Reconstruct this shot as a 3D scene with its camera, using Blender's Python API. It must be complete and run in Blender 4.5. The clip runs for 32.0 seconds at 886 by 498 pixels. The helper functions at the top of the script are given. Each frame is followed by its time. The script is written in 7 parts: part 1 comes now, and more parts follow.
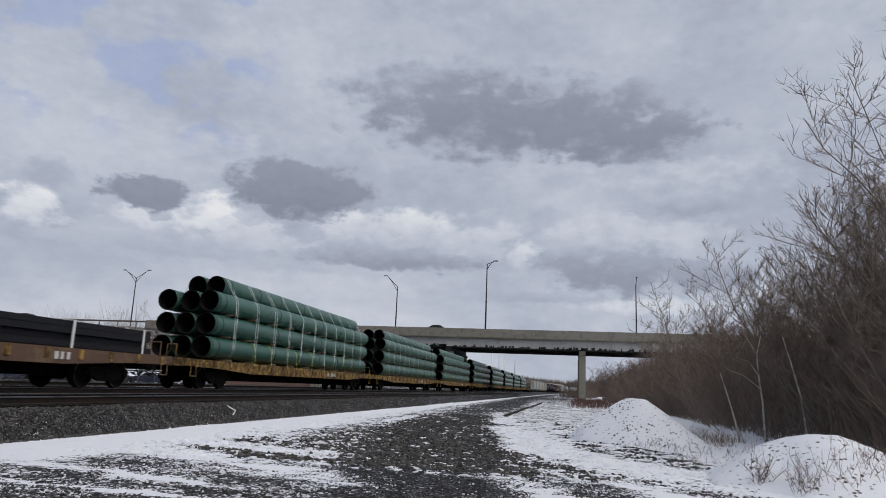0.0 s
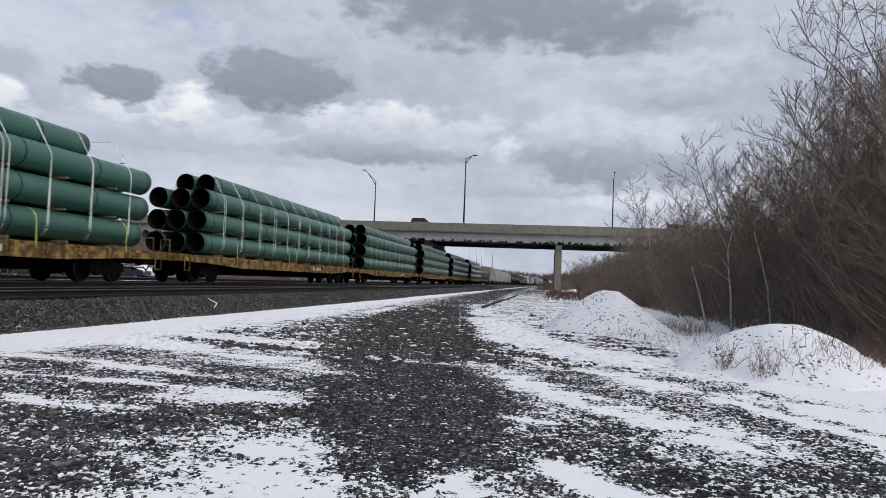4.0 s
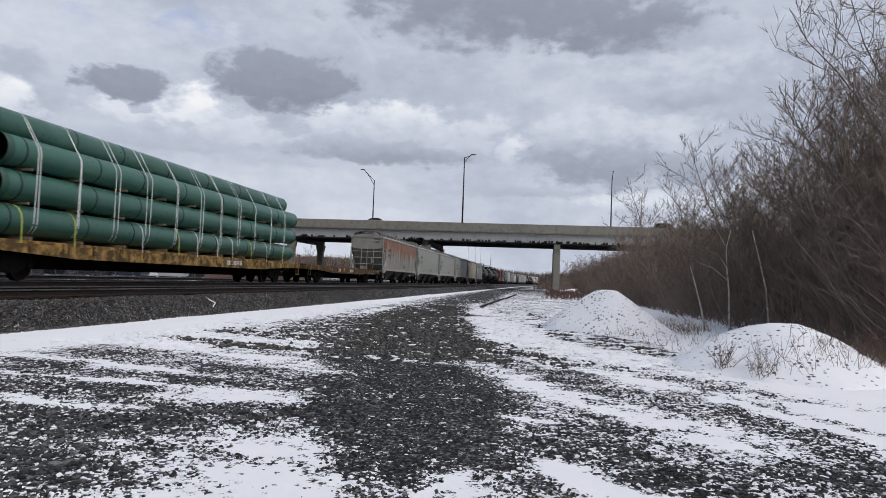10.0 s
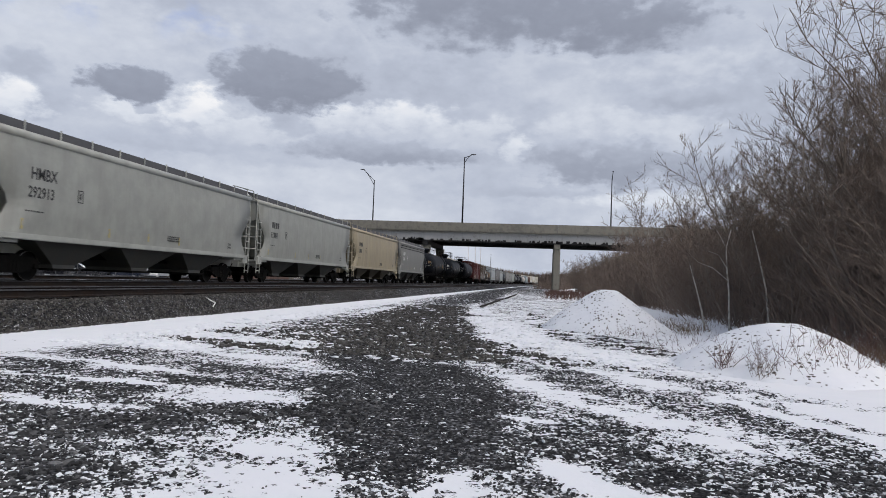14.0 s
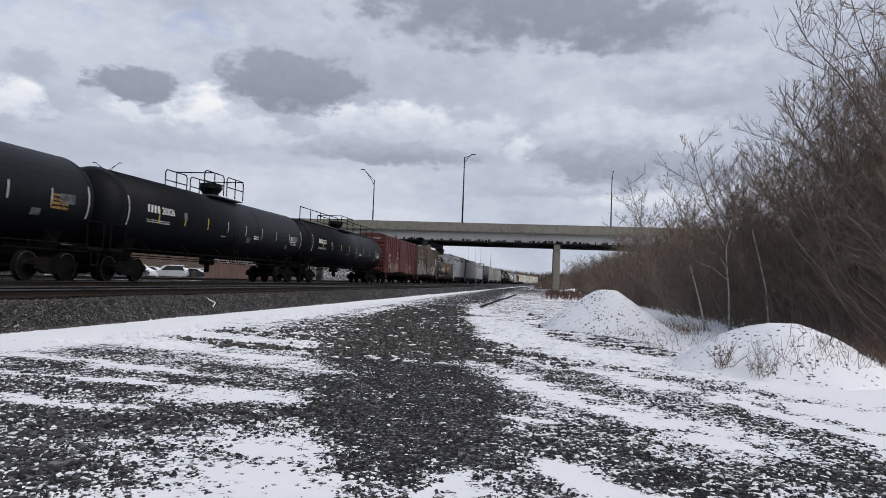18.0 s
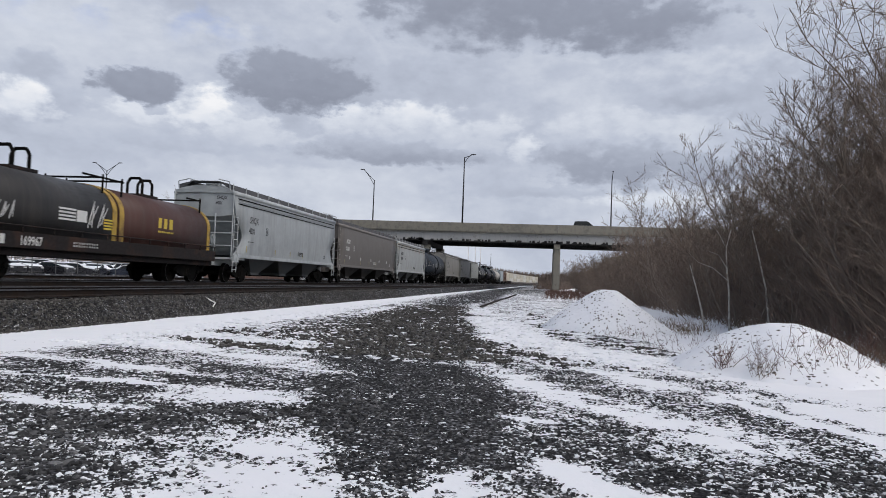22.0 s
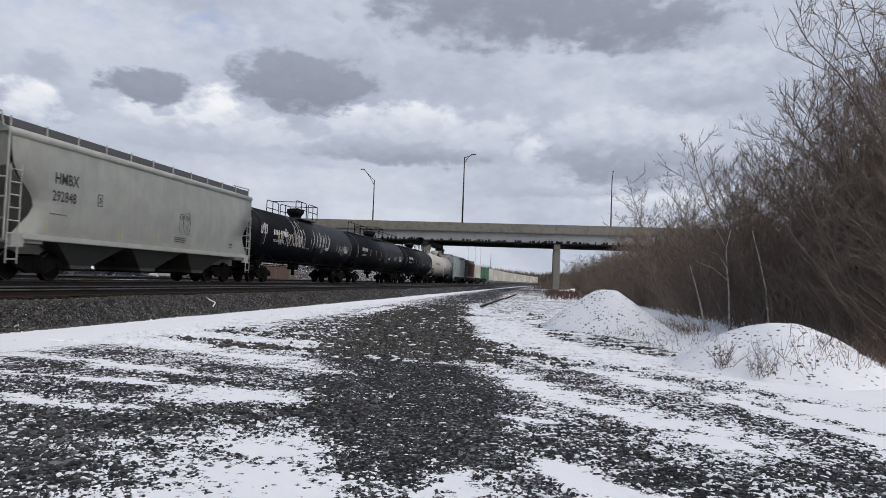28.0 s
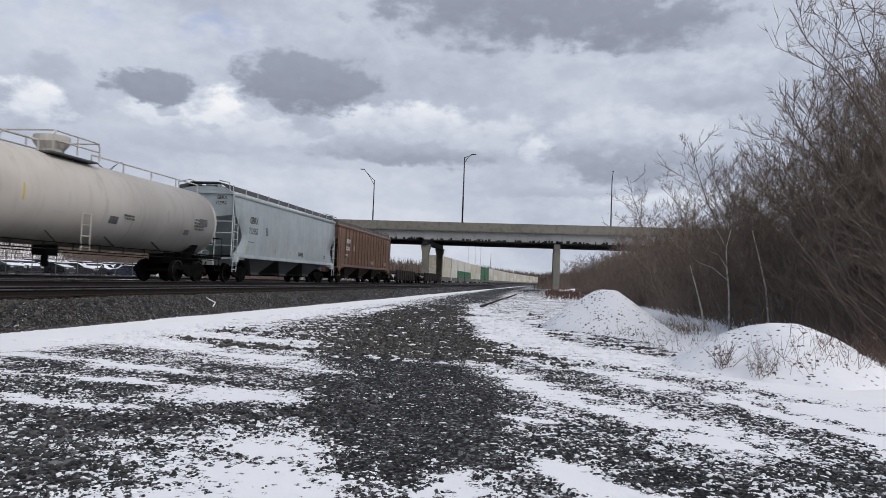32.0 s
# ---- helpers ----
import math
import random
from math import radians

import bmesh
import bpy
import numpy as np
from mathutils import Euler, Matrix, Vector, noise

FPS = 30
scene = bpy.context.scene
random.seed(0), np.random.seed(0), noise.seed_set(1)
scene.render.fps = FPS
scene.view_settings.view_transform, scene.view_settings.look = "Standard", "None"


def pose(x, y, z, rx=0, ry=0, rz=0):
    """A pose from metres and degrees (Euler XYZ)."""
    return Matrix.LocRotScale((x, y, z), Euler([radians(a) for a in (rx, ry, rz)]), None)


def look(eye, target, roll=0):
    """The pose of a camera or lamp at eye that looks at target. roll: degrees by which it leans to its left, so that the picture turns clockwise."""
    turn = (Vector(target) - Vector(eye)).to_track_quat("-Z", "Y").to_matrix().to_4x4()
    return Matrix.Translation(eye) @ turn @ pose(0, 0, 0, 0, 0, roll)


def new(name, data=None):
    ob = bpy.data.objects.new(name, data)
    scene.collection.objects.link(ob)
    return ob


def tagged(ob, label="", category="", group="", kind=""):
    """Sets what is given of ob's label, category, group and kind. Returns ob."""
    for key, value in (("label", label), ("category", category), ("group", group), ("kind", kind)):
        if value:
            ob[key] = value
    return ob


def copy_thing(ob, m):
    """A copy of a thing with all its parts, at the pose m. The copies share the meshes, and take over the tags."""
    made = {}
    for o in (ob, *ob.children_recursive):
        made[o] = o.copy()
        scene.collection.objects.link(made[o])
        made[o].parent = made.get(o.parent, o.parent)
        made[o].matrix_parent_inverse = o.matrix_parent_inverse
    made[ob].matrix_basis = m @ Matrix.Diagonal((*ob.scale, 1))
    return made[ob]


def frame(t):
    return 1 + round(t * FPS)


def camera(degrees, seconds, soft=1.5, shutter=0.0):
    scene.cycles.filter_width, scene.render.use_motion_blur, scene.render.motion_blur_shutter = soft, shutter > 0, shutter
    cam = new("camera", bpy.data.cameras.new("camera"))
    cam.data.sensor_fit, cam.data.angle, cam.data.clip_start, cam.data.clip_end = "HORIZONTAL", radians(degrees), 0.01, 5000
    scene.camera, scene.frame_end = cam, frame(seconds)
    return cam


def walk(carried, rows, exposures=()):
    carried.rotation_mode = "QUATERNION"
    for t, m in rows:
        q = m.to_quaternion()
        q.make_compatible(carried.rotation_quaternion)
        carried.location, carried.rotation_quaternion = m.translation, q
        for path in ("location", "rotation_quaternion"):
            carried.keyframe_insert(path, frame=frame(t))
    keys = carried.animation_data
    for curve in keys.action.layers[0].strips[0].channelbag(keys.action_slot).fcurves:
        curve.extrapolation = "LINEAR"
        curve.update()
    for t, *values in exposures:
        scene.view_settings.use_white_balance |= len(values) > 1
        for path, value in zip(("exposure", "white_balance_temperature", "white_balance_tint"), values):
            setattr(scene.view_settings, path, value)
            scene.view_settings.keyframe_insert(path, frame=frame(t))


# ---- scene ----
# The camera stands on a gravel lane beside a railway; +Y runs along the tracks, +X away from them.
EYE = (0.0, 0.0, 1.25)
cam = camera(64.62, 32.0, 0.68, 0.12)
walk(cam, [
    (0.0, look(EYE, (-17.96, 96.46, 20.58), 2.36)),
    (0.5, look(EYE, (-15.99, 97.30, 17.02), 2.1)),
    (1.0, look(EYE, (-15.69, 98.19, 11.85), 2.18)),
    (1.5, look(EYE, (-15.29, 98.61, 7.76), 2.26)),
    (2.0, look(EYE, (-14.96, 98.74, 6.44), 2.26)),
    (2.5, look(EYE, (-14.83, 98.78, 5.99), 2.26)),
    (3.0, look(EYE, (-14.73, 98.80, 5.85), 2.22)),
    (3.5, look(EYE, (-14.69, 98.81, 5.82), 2.20)),
    (5.5, look(EYE, (-14.59, 98.83, 5.79), 2.21)),
    (6.0, look(EYE, (-14.56, 98.83, 5.76), 2.18)),
    (7.0, look(EYE, (-14.47, 98.84, 5.76), 2.19)),
    (10.0, look(EYE, (-14.46, 98.85, 5.73), 2.18)),
    (20.0, look(EYE, (-14.46, 98.85, 5.72), 2.18)),
    (32.0, look(EYE, (-14.46, 98.85, 5.70), 2.20)),
], [(0.0, -0.22), (0.6, -0.14), (1.2, -0.04), (2.0, 0.0), (32.0, 0.0)])

# ---- light: broken overcast, a weak wide sun high behind the camera ----
SUN_EL, SUN_AZ = radians(50), radians(126)
world = bpy.data.worlds.new("sky")
scene.world = world
world.use_nodes = True
wt = world.node_tree
wt.nodes.clear()
sky = wt.nodes.new("ShaderNodeTexSky")
sky.sky_type, sky.sun_disc = "NISHITA", False
sky.sun_elevation, sky.sun_rotation = SUN_EL, SUN_AZ
sky.air_density, sky.dust_density = 1.0, 3.0
grey = wt.nodes.new("ShaderNodeHueSaturation")
grey.inputs["Saturation"].default_value = 0.78
bg = wt.nodes.new("ShaderNodeBackground")
bg.inputs["Strength"].default_value = 0.125
wout = wt.nodes.new("ShaderNodeOutputWorld")
wt.links.new(sky.outputs[0], grey.inputs["Color"])
wt.links.new(grey.outputs[0], bg.inputs["Color"])
wt.links.new(bg.outputs[0], wout.inputs["Surface"])

sun_data = bpy.data.lights.new("sun", "SUN")
sun_data.energy, sun_data.angle, sun_data.color = 0.75, radians(25), (1.0, 0.975, 0.95)
sun = new("sun", sun_data)
sun.matrix_world = look((0, 0, 200), (-200 * math.sin(SUN_AZ) / math.tan(SUN_EL), -200 * math.cos(SUN_AZ) / math.tan(SUN_EL), 0))

# ---- plan, in metres ----
RAIL_NEAR, RAIL_TRAIN = 0.70, 0.76          # rail head heights of the empty track and of the train's track
TRACK_NEAR, TRACK_TRAIN, TRACK_FAR = -12.0, -16.3, -24.9
BEND_AT, BEND_R = 230.0, 3500.0             # the line runs straight, then bends gently
SPEED = 20.5                                # of the train, towards -Y


def bend(y):
    """Sideways offset and heading (radians) of the line at y."""
    d = max(0.0, y - BEND_AT)
    return d * d / (2 * BEND_R), d / BEND_R


# clouds from back to front: bearing, elevation, half width, half height (degrees), tone at the top, tone at the base, edge softness, cover
CLOUDS = [
    (-30.2, 17.4, 9.0, 1.8, 0.70, 0.66, 1.6, 0.7), (-12.0, 18.5, 7.0, 2.0, 0.66, 0.6, 1.8, 0.7), (10.0, 17.2, 12.0, 1.8, 0.72, 0.68, 1.6, 0.8),
    (-9.5, 23.5, 10.5, 3.0, 0.3, 0.25, 1.3, 0.85), (-2.4, 21.6, 15.5, 3.7, 0.2, 0.04, 1.3, 0.97), (5.2, 20.1, 8.5, 2.4, 0.18, 0.05, 1.3, 0.95),
    (16.0, 23.5, 9.0, 3.0, 0.52, 0.48, 1.6, 0.7), (-4.0, 29.5, 22.0, 3.2, 0.60, 0.52, 1.8, 0.7), (-38.0, 26.5, 9.0, 3.0, 0.6, 0.55, 1.8, 0.6),
    (-37.8, 9.2, 5.0, 1.5, 0.62, 0.5, 1.0, 0.8), (-40.4, 11.6, 2.8, 1.8, 1.0, 0.8, 1.1, 0.9),
    (-33.0, 11.9, 3.2, 1.1, 0.95, 0.76, 1.0, 0.9), (-28.2, 12.3, 2.7, 2.2, 1.06, 0.8, 1.0, 0.97), (-24.6, 11.4, 3.0, 1.5, 0.84, 0.62, 1.1, 0.85),
    (-30.0, 9.9, 7.5, 1.0, 0.6, 0.46, 0.9, 0.75), (-21.0, 10.4, 4.0, 1.0, 0.72, 0.5, 0.9, 0.7),
    (-12.6, 12.5, 7.5, 1.9, 0.92, 0.58, 1.1, 0.92), (-16.5, 12.8, 3.6, 1.3, 0.96, 0.68, 1.1, 0.9), (-5.5, 11.8, 3.5, 1.8, 0.78, 0.6, 0.9, 0.8),
    (-13.4, 10.2, 9.2, 1.15, 0.46, 0.22, 0.9, 0.92), (-21.5, 9.3, 6.0, 0.7, 0.58, 0.5, 1.0, 0.6),
    (6.0, 12.8, 9.0, 1.3, 0.78, 0.72, 1.2, 0.7), (5.0, 9.8, 7.4, 2.1, 0.4, 0.2, 1.0, 0.92), (11.5, 9.4, 4.5, 1.8, 0.4, 0.24, 1.1, 0.88), (-1.0, 7.5, 5.6, 0.7, 0.5, 0.42, 0.9, 0.7),
    (-2.7, 11.0, 1.3, 1.6, 0.88, 0.76, 1.2, 0.85), (8.3, 6.9, 6.0, 0.8, 0.9, 0.86, 1.2, 0.7), (-12.0, 6.8, 9.0, 1.0, 0.64, 0.6, 1.4, 0.6),
    (-39.6, 14.2, 2.2, 1.2, 0.46, 0.4, 1.0, 0.75), (10.9, 14.6, 3.5, 1.0, 0.5, 0.36, 0.9, 0.8), (0.5, 16.9, 2.7, 0.8, 0.52, 0.46, 1.2, 0.6), (-8.3, 14.9, 2.8, 0.8, 0.52, 0.46, 1.2, 0.6),
    (-19.4, 16.9, 4.8, 1.4, 0.48, 0.36, 1.3, 0.8), (-21.4, 15.1, 6.3, 2.5, 0.24, 0.06, 0.75, 0.97), (-32.8, 13.5, 3.8, 1.4, 0.22, 0.1, 0.7, 0.95),
    (-31.5, 11.9, 1.2, 0.45, 0.5, 0.42, 1.0, 0.7), (-24.8, 12.6, 1.6, 0.5, 0.6, 0.5, 1.0, 0.5),
]


# ---- materials ----
class Nodes:
    """Short hand for building one node tree."""

    def __init__(self, tree):
        self.t = tree

    def add(self, kind, **values):
        n = self.t.nodes.new("ShaderNode" + kind)
        for k, v in values.items():
            key = k.replace("_", " ")
            if key in n.inputs:
                self.put(n.inputs[key], v)
        return n

    def put(self, sock, v):
        if isinstance(v, bpy.types.NodeSocket):
            self.t.links.new(v, sock)
        elif isinstance(v, bpy.types.Node):
            self.t.links.new(v.outputs[0], sock)
        elif isinstance(v, (tuple, list)) and len(v) == 3 and sock.type == "RGBA":
            sock.default_value = (*v, 1)
        else:
            sock.default_value = v

    def math(self, op, a, b=0.0, c=None, clamp=False):
        n = self.t.nodes.new("ShaderNodeMath")
        n.operation, n.use_clamp = op, clamp
        self.put(n.inputs[0], a)
        self.put(n.inputs[1], b)
        if c is not None:
            self.put(n.inputs[2], c)
        return n.outputs[0]

    def mix(self, f, a, b, mode="MIX"):
        n = self.t.nodes.new("ShaderNodeMix")
        n.data_type, n.blend_type = "RGBA", mode
        self.put(n.inputs[0], f)
        self.put(n.inputs[6], a)
        self.put(n.inputs[7], b)
        return n.outputs[2]

    def ramp(self, f, a, b, to0=0.0, to1=1.0, smooth=True):
        n = self.t.nodes.new("ShaderNodeMapRange")
        n.interpolation_type = "SMOOTHSTEP" if smooth else "LINEAR"
        for i, v in enumerate((f, a, b, to0, to1)):
            self.put(n.inputs[i], v)
        return n.outputs[0]

    def coords(self, scale=(1, 1, 1), turn=0.0, kind="Object"):
        c = self.t.nodes.new("ShaderNodeTexCoord")
        m = self.t.nodes.new("ShaderNodeMapping")
        m.inputs["Scale"].default_value = scale
        m.inputs["Rotation"].default_value = (0, 0, turn)
        self.t.links.new(c.outputs[kind], m.inputs[0])
        if kind == "Object":
            # each object gets its own stretch of the pattern
            info = self.t.nodes.new("ShaderNodeObjectInfo")
            move = self.math("MULTIPLY", info.outputs["Random"], 40.0)
            add = self.t.nodes.new("ShaderNodeVectorMath")
            self.t.links.new(m.outputs[0], add.inputs[0])
            self.t.links.new(move, add.inputs[1])
            return add.outputs[0]
        return m.outputs[0]

    def noise(self, vec, scale, detail=4.0, rough=0.55):
        n = self.add("TexNoise", Vector=vec, Scale=scale, Detail=detail, Roughness=rough)
        return n.outputs[0]


def material(name):
    m = bpy.data.materials.new(name)
    m.use_nodes = True
    t = m.node_tree
    t.nodes.clear()
    k = Nodes(t)
    out = t.nodes.new("ShaderNodeOutputMaterial")
    b = t.nodes.new("ShaderNodeBsdfPrincipled")
    t.links.new(b.outputs[0], out.inputs["Surface"])
    return m, k, b


def bump(k, b, height, strength=0.4, dist=0.01):
    n = k.add("Bump", Height=height, Strength=strength, Distance=dist)
    k.put(b.inputs["Normal"], n.outputs[0])


def surface(name, base, rough=0.6, metal=0.0, wear=None, wear_scale=1.2, wear_amount=0.4, grain=0.15, streak=0.0,
            streak_color=(0.16, 0.1, 0.06), bump_scale=40.0, bump_amount=0.15, spread=0.0, spec=0.5):
    """Paint, steel or concrete: base colour with grain, blotches of wear and, if wished, stains that run down."""
    m, k, b = material(name)
    pos = k.coords()
    g = k.noise(pos, 9.0, 6)
    col = k.mix(grain, base, k.mix(g, tuple(c * 0.45 for c in base), tuple(min(1, c * 1.5) for c in base)))
    if spread:
        info = k.t.nodes.new("ShaderNodeObjectInfo")
        hsv = k.add("HueSaturation", Color=col, Value=k.math("MULTIPLY_ADD", info.outputs["Random"], spread, 1 - spread / 2))
        col = hsv.outputs[0]
    if wear:
        w = k.ramp(k.noise(pos, wear_scale, 7, 0.65), 0.62 - 0.3 * wear_amount, 0.75 - 0.2 * wear_amount)
        col = k.mix(k.math("MULTIPLY", w, 0.85), col, wear)
    if streak:
        s = k.noise(k.coords((1.0, 3.0, 0.12)), 2.2, 6, 0.6)
        col = k.mix(k.math("MULTIPLY", k.ramp(s, 0.5, 0.72), streak), col, streak_color)
    k.put(b.inputs["Base Color"], col)
    k.put(b.inputs["Metallic"], metal)
    k.put(b.inputs["Specular IOR Level"], spec)
    k.put(b.inputs["Roughness"], k.ramp(g, 0.2, 0.8, max(0.05, rough - 0.12), min(1, rough + 0.12)))
    bump(k, b, k.noise(pos, bump_scale, 4), bump_amount, 0.01)
    return m


def car_paint(name, base, rust=0.0, rust_color=(0.23, 0.1, 0.05), dirt=0.4, rough=0.55, top=4.1, reach=1.5):
    """Weathered freight car paint: sun-bleached blotches, grime that rises from the wheels, rust that runs down from the top."""
    m, k, b = material(name)
    pos = k.coords()
    g = k.noise(pos, 1.3, 6, 0.6)
    col = k.mix(k.ramp(g, 0.3, 0.7), tuple(c * 0.84 for c in base), tuple(min(1, c * 1.08) for c in base))
    z = k.add("SeparateXYZ", Vector=k.coords(kind="Generated")).outputs[2]
    raw = k.t.nodes.new("ShaderNodeTexCoord")
    zz = k.add("SeparateXYZ", Vector=raw.outputs["Object"]).outputs[2]
    runs = k.noise(k.coords((1.0, 2.6, 0.16)), 1.0, 6, 0.6)
    fine = k.noise(k.coords((1.0, 9.0, 0.3)), 1.6, 5, 0.6)
    if rust:
        low = k.math("MULTIPLY_ADD", runs, -reach * 1.6, top + reach * 0.35)
        f = k.ramp(zz, low, k.math("ADD", low, 0.2 + 0.12 * reach))
        f = k.math("MULTIPLY", f, k.ramp(fine, 0.3, 0.6, 0.6, 1.0))
        col = k.mix(k.math("MULTIPLY", f, rust, clamp=True), col, k.mix(g, rust_color, tuple(c * 0.55 for c in rust_color)))
    grime = k.math("MULTIPLY", k.ramp(runs, 0.42, 0.7), 0.5 * dirt)
    grime = k.math("ADD", grime, k.math("MULTIPLY", k.ramp(fine, 0.5, 0.72), 0.35 * dirt))
    col = k.mix(grime, col, (0.10, 0.085, 0.07))
    spot = k.ramp(k.noise(pos, 5.0, 5, 0.7), 0.66, 0.73, 0.0, 0.5 * dirt)
    col = k.mix(spot, col, (0.16, 0.09, 0.05))
    k.put(b.inputs["Base Color"], col)
    k.put(b.inputs["Roughness"], k.ramp(g, 0.2, 0.8, rough - 0.1, rough + 0.12))
    bump(k, b, k.math("MULTIPLY_ADD", k.noise(k.coords((1, 1, 1)), 0.8, 2), 3.0, k.noise(pos, 50, 3)), 0.12, 0.01)
    return m


def tank_paint(name, base, worn, streak, rough=0.5, spec=0.2):
    """Smooth rolled plate: broad faded areas, faint dribbles from the top, dull gloss."""
    m, k, b = material(name)
    pos = k.coords()
    col = k.mix(k.ramp(k.noise(pos, 0.5, 4, 0.5), 0.35, 0.7), base, worn)
    runs = k.noise(k.coords((1.0, 2.2, 0.25)), 1.3, 6, 0.6)
    col = k.mix(k.ramp(runs, 0.5, 0.75, 0.0, 0.5), col, streak)
    k.put(b.inputs["Base Color"], col)
    k.put(b.inputs["Roughness"], rough)
    k.put(b.inputs["Specular IOR Level"], spec)
    return m


def sky_backdrop_material():
    """Grey broken cloud, lighter between the banks and towards the horizon, with a few blue gaps."""
    m = bpy.data.materials.new("cloudy_sky")
    m.use_nodes = True
    t = m.node_tree
    t.nodes.clear()
    k = Nodes(t)
    c = t.nodes.new("ShaderNodeTexCoord")
    sep = k.add("SeparateXYZ", Vector=c.outputs["Object"])
    x, y, z = sep.outputs
    deg = 180 / math.pi
    az = k.math("MULTIPLY", k.math("ARCTAN2", x, y), deg)
    el = k.math("MULTIPLY", k.math("ARCSINE", k.math("DIVIDE", z, 3000.0)), deg)
    flat = k.add("CombineXYZ", X=az, Y=k.math("MULTIPLY", el, 1.7), Z=0.0).outputs[0]
    w1 = k.add("SeparateColor", Color=k.add("TexNoise", Vector=flat, Scale=0.22, Detail=8.0, Roughness=0.58).outputs["Color"])
    w2 = k.add("SeparateColor", Color=k.add("TexNoise", Vector=flat, Scale=0.75, Detail=7.0, Roughness=0.6).outputs["Color"])
    waz = k.math("ADD", az, k.math("ADD", k.math("MULTIPLY_ADD", w1.outputs[0], 3.6, -1.8), k.math("MULTIPLY_ADD", w2.outputs[0], 1.5, -0.75)))
    wel = k.math("ADD", el, k.math("ADD", k.math("MULTIPLY_ADD", w1.outputs[1], 2.0, -1.0), k.math("MULTIPLY_ADD", w2.outputs[1], 0.9, -0.45)))
    n1 = k.noise(flat, 0.06, 7, 0.55)
    n2 = k.noise(flat, 0.36, 9, 0.58)
    # billows: rounded lobes of two sizes that roughen the cloud edges
    lobes = k.add("TexVoronoi", Vector=k.add("CombineXYZ", X=waz, Y=k.math("MULTIPLY", wel, 1.5), Z=0.0).outputs[0], Scale=0.75)
    lobe = k.math("SUBTRACT", 0.45, lobes.outputs["Distance"])
    # 0 = darkest cloud, 1 = brightest rim
    tone = k.math("ADD", k.ramp(n1, 0.3, 0.7, 0.46, 0.70), k.ramp(el, 12.0, 3.0, 0.0, 0.06))
    edge = k.math("ADD", k.math("MULTIPLY_ADD", n2, 3.0, -1.5), k.math("MULTIPLY", lobe, 0.45))
    grain = k.math("ADD", k.math("MULTIPLY_ADD", n2, 0.2, -0.1), k.math("ADD", k.math("MULTIPLY_ADD", w2.outputs[2], 0.14, -0.07), k.math("MULTIPLY", lobe, 0.04)))
    for ca, ce, wa, we, top, base, soft, cover in CLOUDS:
        dx = k.math("DIVIDE", k.math("SUBTRACT", waz, ca), wa)
        dy = k.math("DIVIDE", k.math("SUBTRACT", wel, ce), we)
        d = k.math("ADD", k.math("MULTIPLY", dx, dx), k.math("MULTIPLY", dy, dy))
        f = k.ramp(k.math("SUBTRACT", k.math("ADD", edge, 1.15), d), 0.0, soft, 0.0, cover)
        own = k.ramp(dy, -0.9, 0.9, base, top)
        mixed = k.t.nodes.new("ShaderNodeMix")
        for sock, v in zip((mixed.inputs[0], mixed.inputs[2], mixed.inputs[3]), (f, tone, own)):
            k.put(sock, v)
        tone = mixed.outputs[0]
    tone = k.math("ADD", tone, grain)
    ramp = t.nodes.new("ShaderNodeValToRGB")
    e = ramp.color_ramp.elements
    e[0].position, e[0].color = 0.0, (0.245, 0.268, 0.338, 1)
    e[1].position, e[1].color = 1.0, (0.9, 0.905, 0.93, 1)
    for pos, col in ((0.3, (0.34, 0.373, 0.46, 1)), (0.55, (0.495, 0.54, 0.645, 1)), (0.8, (0.69, 0.73, 0.81, 1))):
        n = e.new(pos)
        n.color = col
    t.links.new(tone, ramp.inputs[0])
    gap = k.math("MULTIPLY", k.ramp(k.noise(flat, 0.16, 5), 0.48, 0.62), k.math("MULTIPLY", k.ramp(az, -22.0, -27.0), k.ramp(el, 16.0, 19.5)))
    col = k.mix(k.math("MULTIPLY", gap, 0.6), ramp.outputs[0], (0.36, 0.45, 0.72))
    em = k.add("Emission", Color=col, Strength=1.0)
    out = t.nodes.new("ShaderNodeOutputMaterial")
    t.links.new(em.outputs[0], out.inputs["Surface"])
    return m


# ---- building helpers ----
def part(name, bm, mat, parent=None, label="", smooth=False):
    """Links a bmesh as one mesh object, under a parent if given."""
    me = bpy.data.meshes.new(name)
    bm.to_mesh(me)
    bm.free()
    for m in mat if isinstance(mat, (list, tuple)) else [mat]:
        me.materials.append(m)
    if smooth:
        me.polygons.foreach_set("use_smooth", [True] * len(me.polygons))
    ob = new(name, me)
    ob.parent = parent
    return tagged(ob, label)


def share(name, mesh, parent, m):
    """One more object on an existing mesh."""
    ob = new(name, mesh)
    ob.parent = parent
    ob.matrix_basis = m
    return ob


def box(bm, x0, x1, y0, y1, z0, z1, bevel=0.0):
    """Adds an axis-aligned block, with its edges bevelled if wished."""
    r = bmesh.ops.create_cube(bm, size=1.0, matrix=Matrix.Translation(((x0 + x1) / 2, (y0 + y1) / 2, (z0 + z1) / 2)) @ Matrix.Diagonal((abs(x1 - x0), abs(y1 - y0), abs(z1 - z0), 1)))
    if bevel:
        edges = list({e for v in r["verts"] for e in v.link_edges})
        bmesh.ops.bevel(bm, geom=edges, offset=bevel, segments=2, affect="EDGES")
    return bm


def blk(x0, x1, y0, y1, z0, z1, bevel=0.0):
    return box(bmesh.new(), x0, x1, y0, y1, z0, z1, bevel)


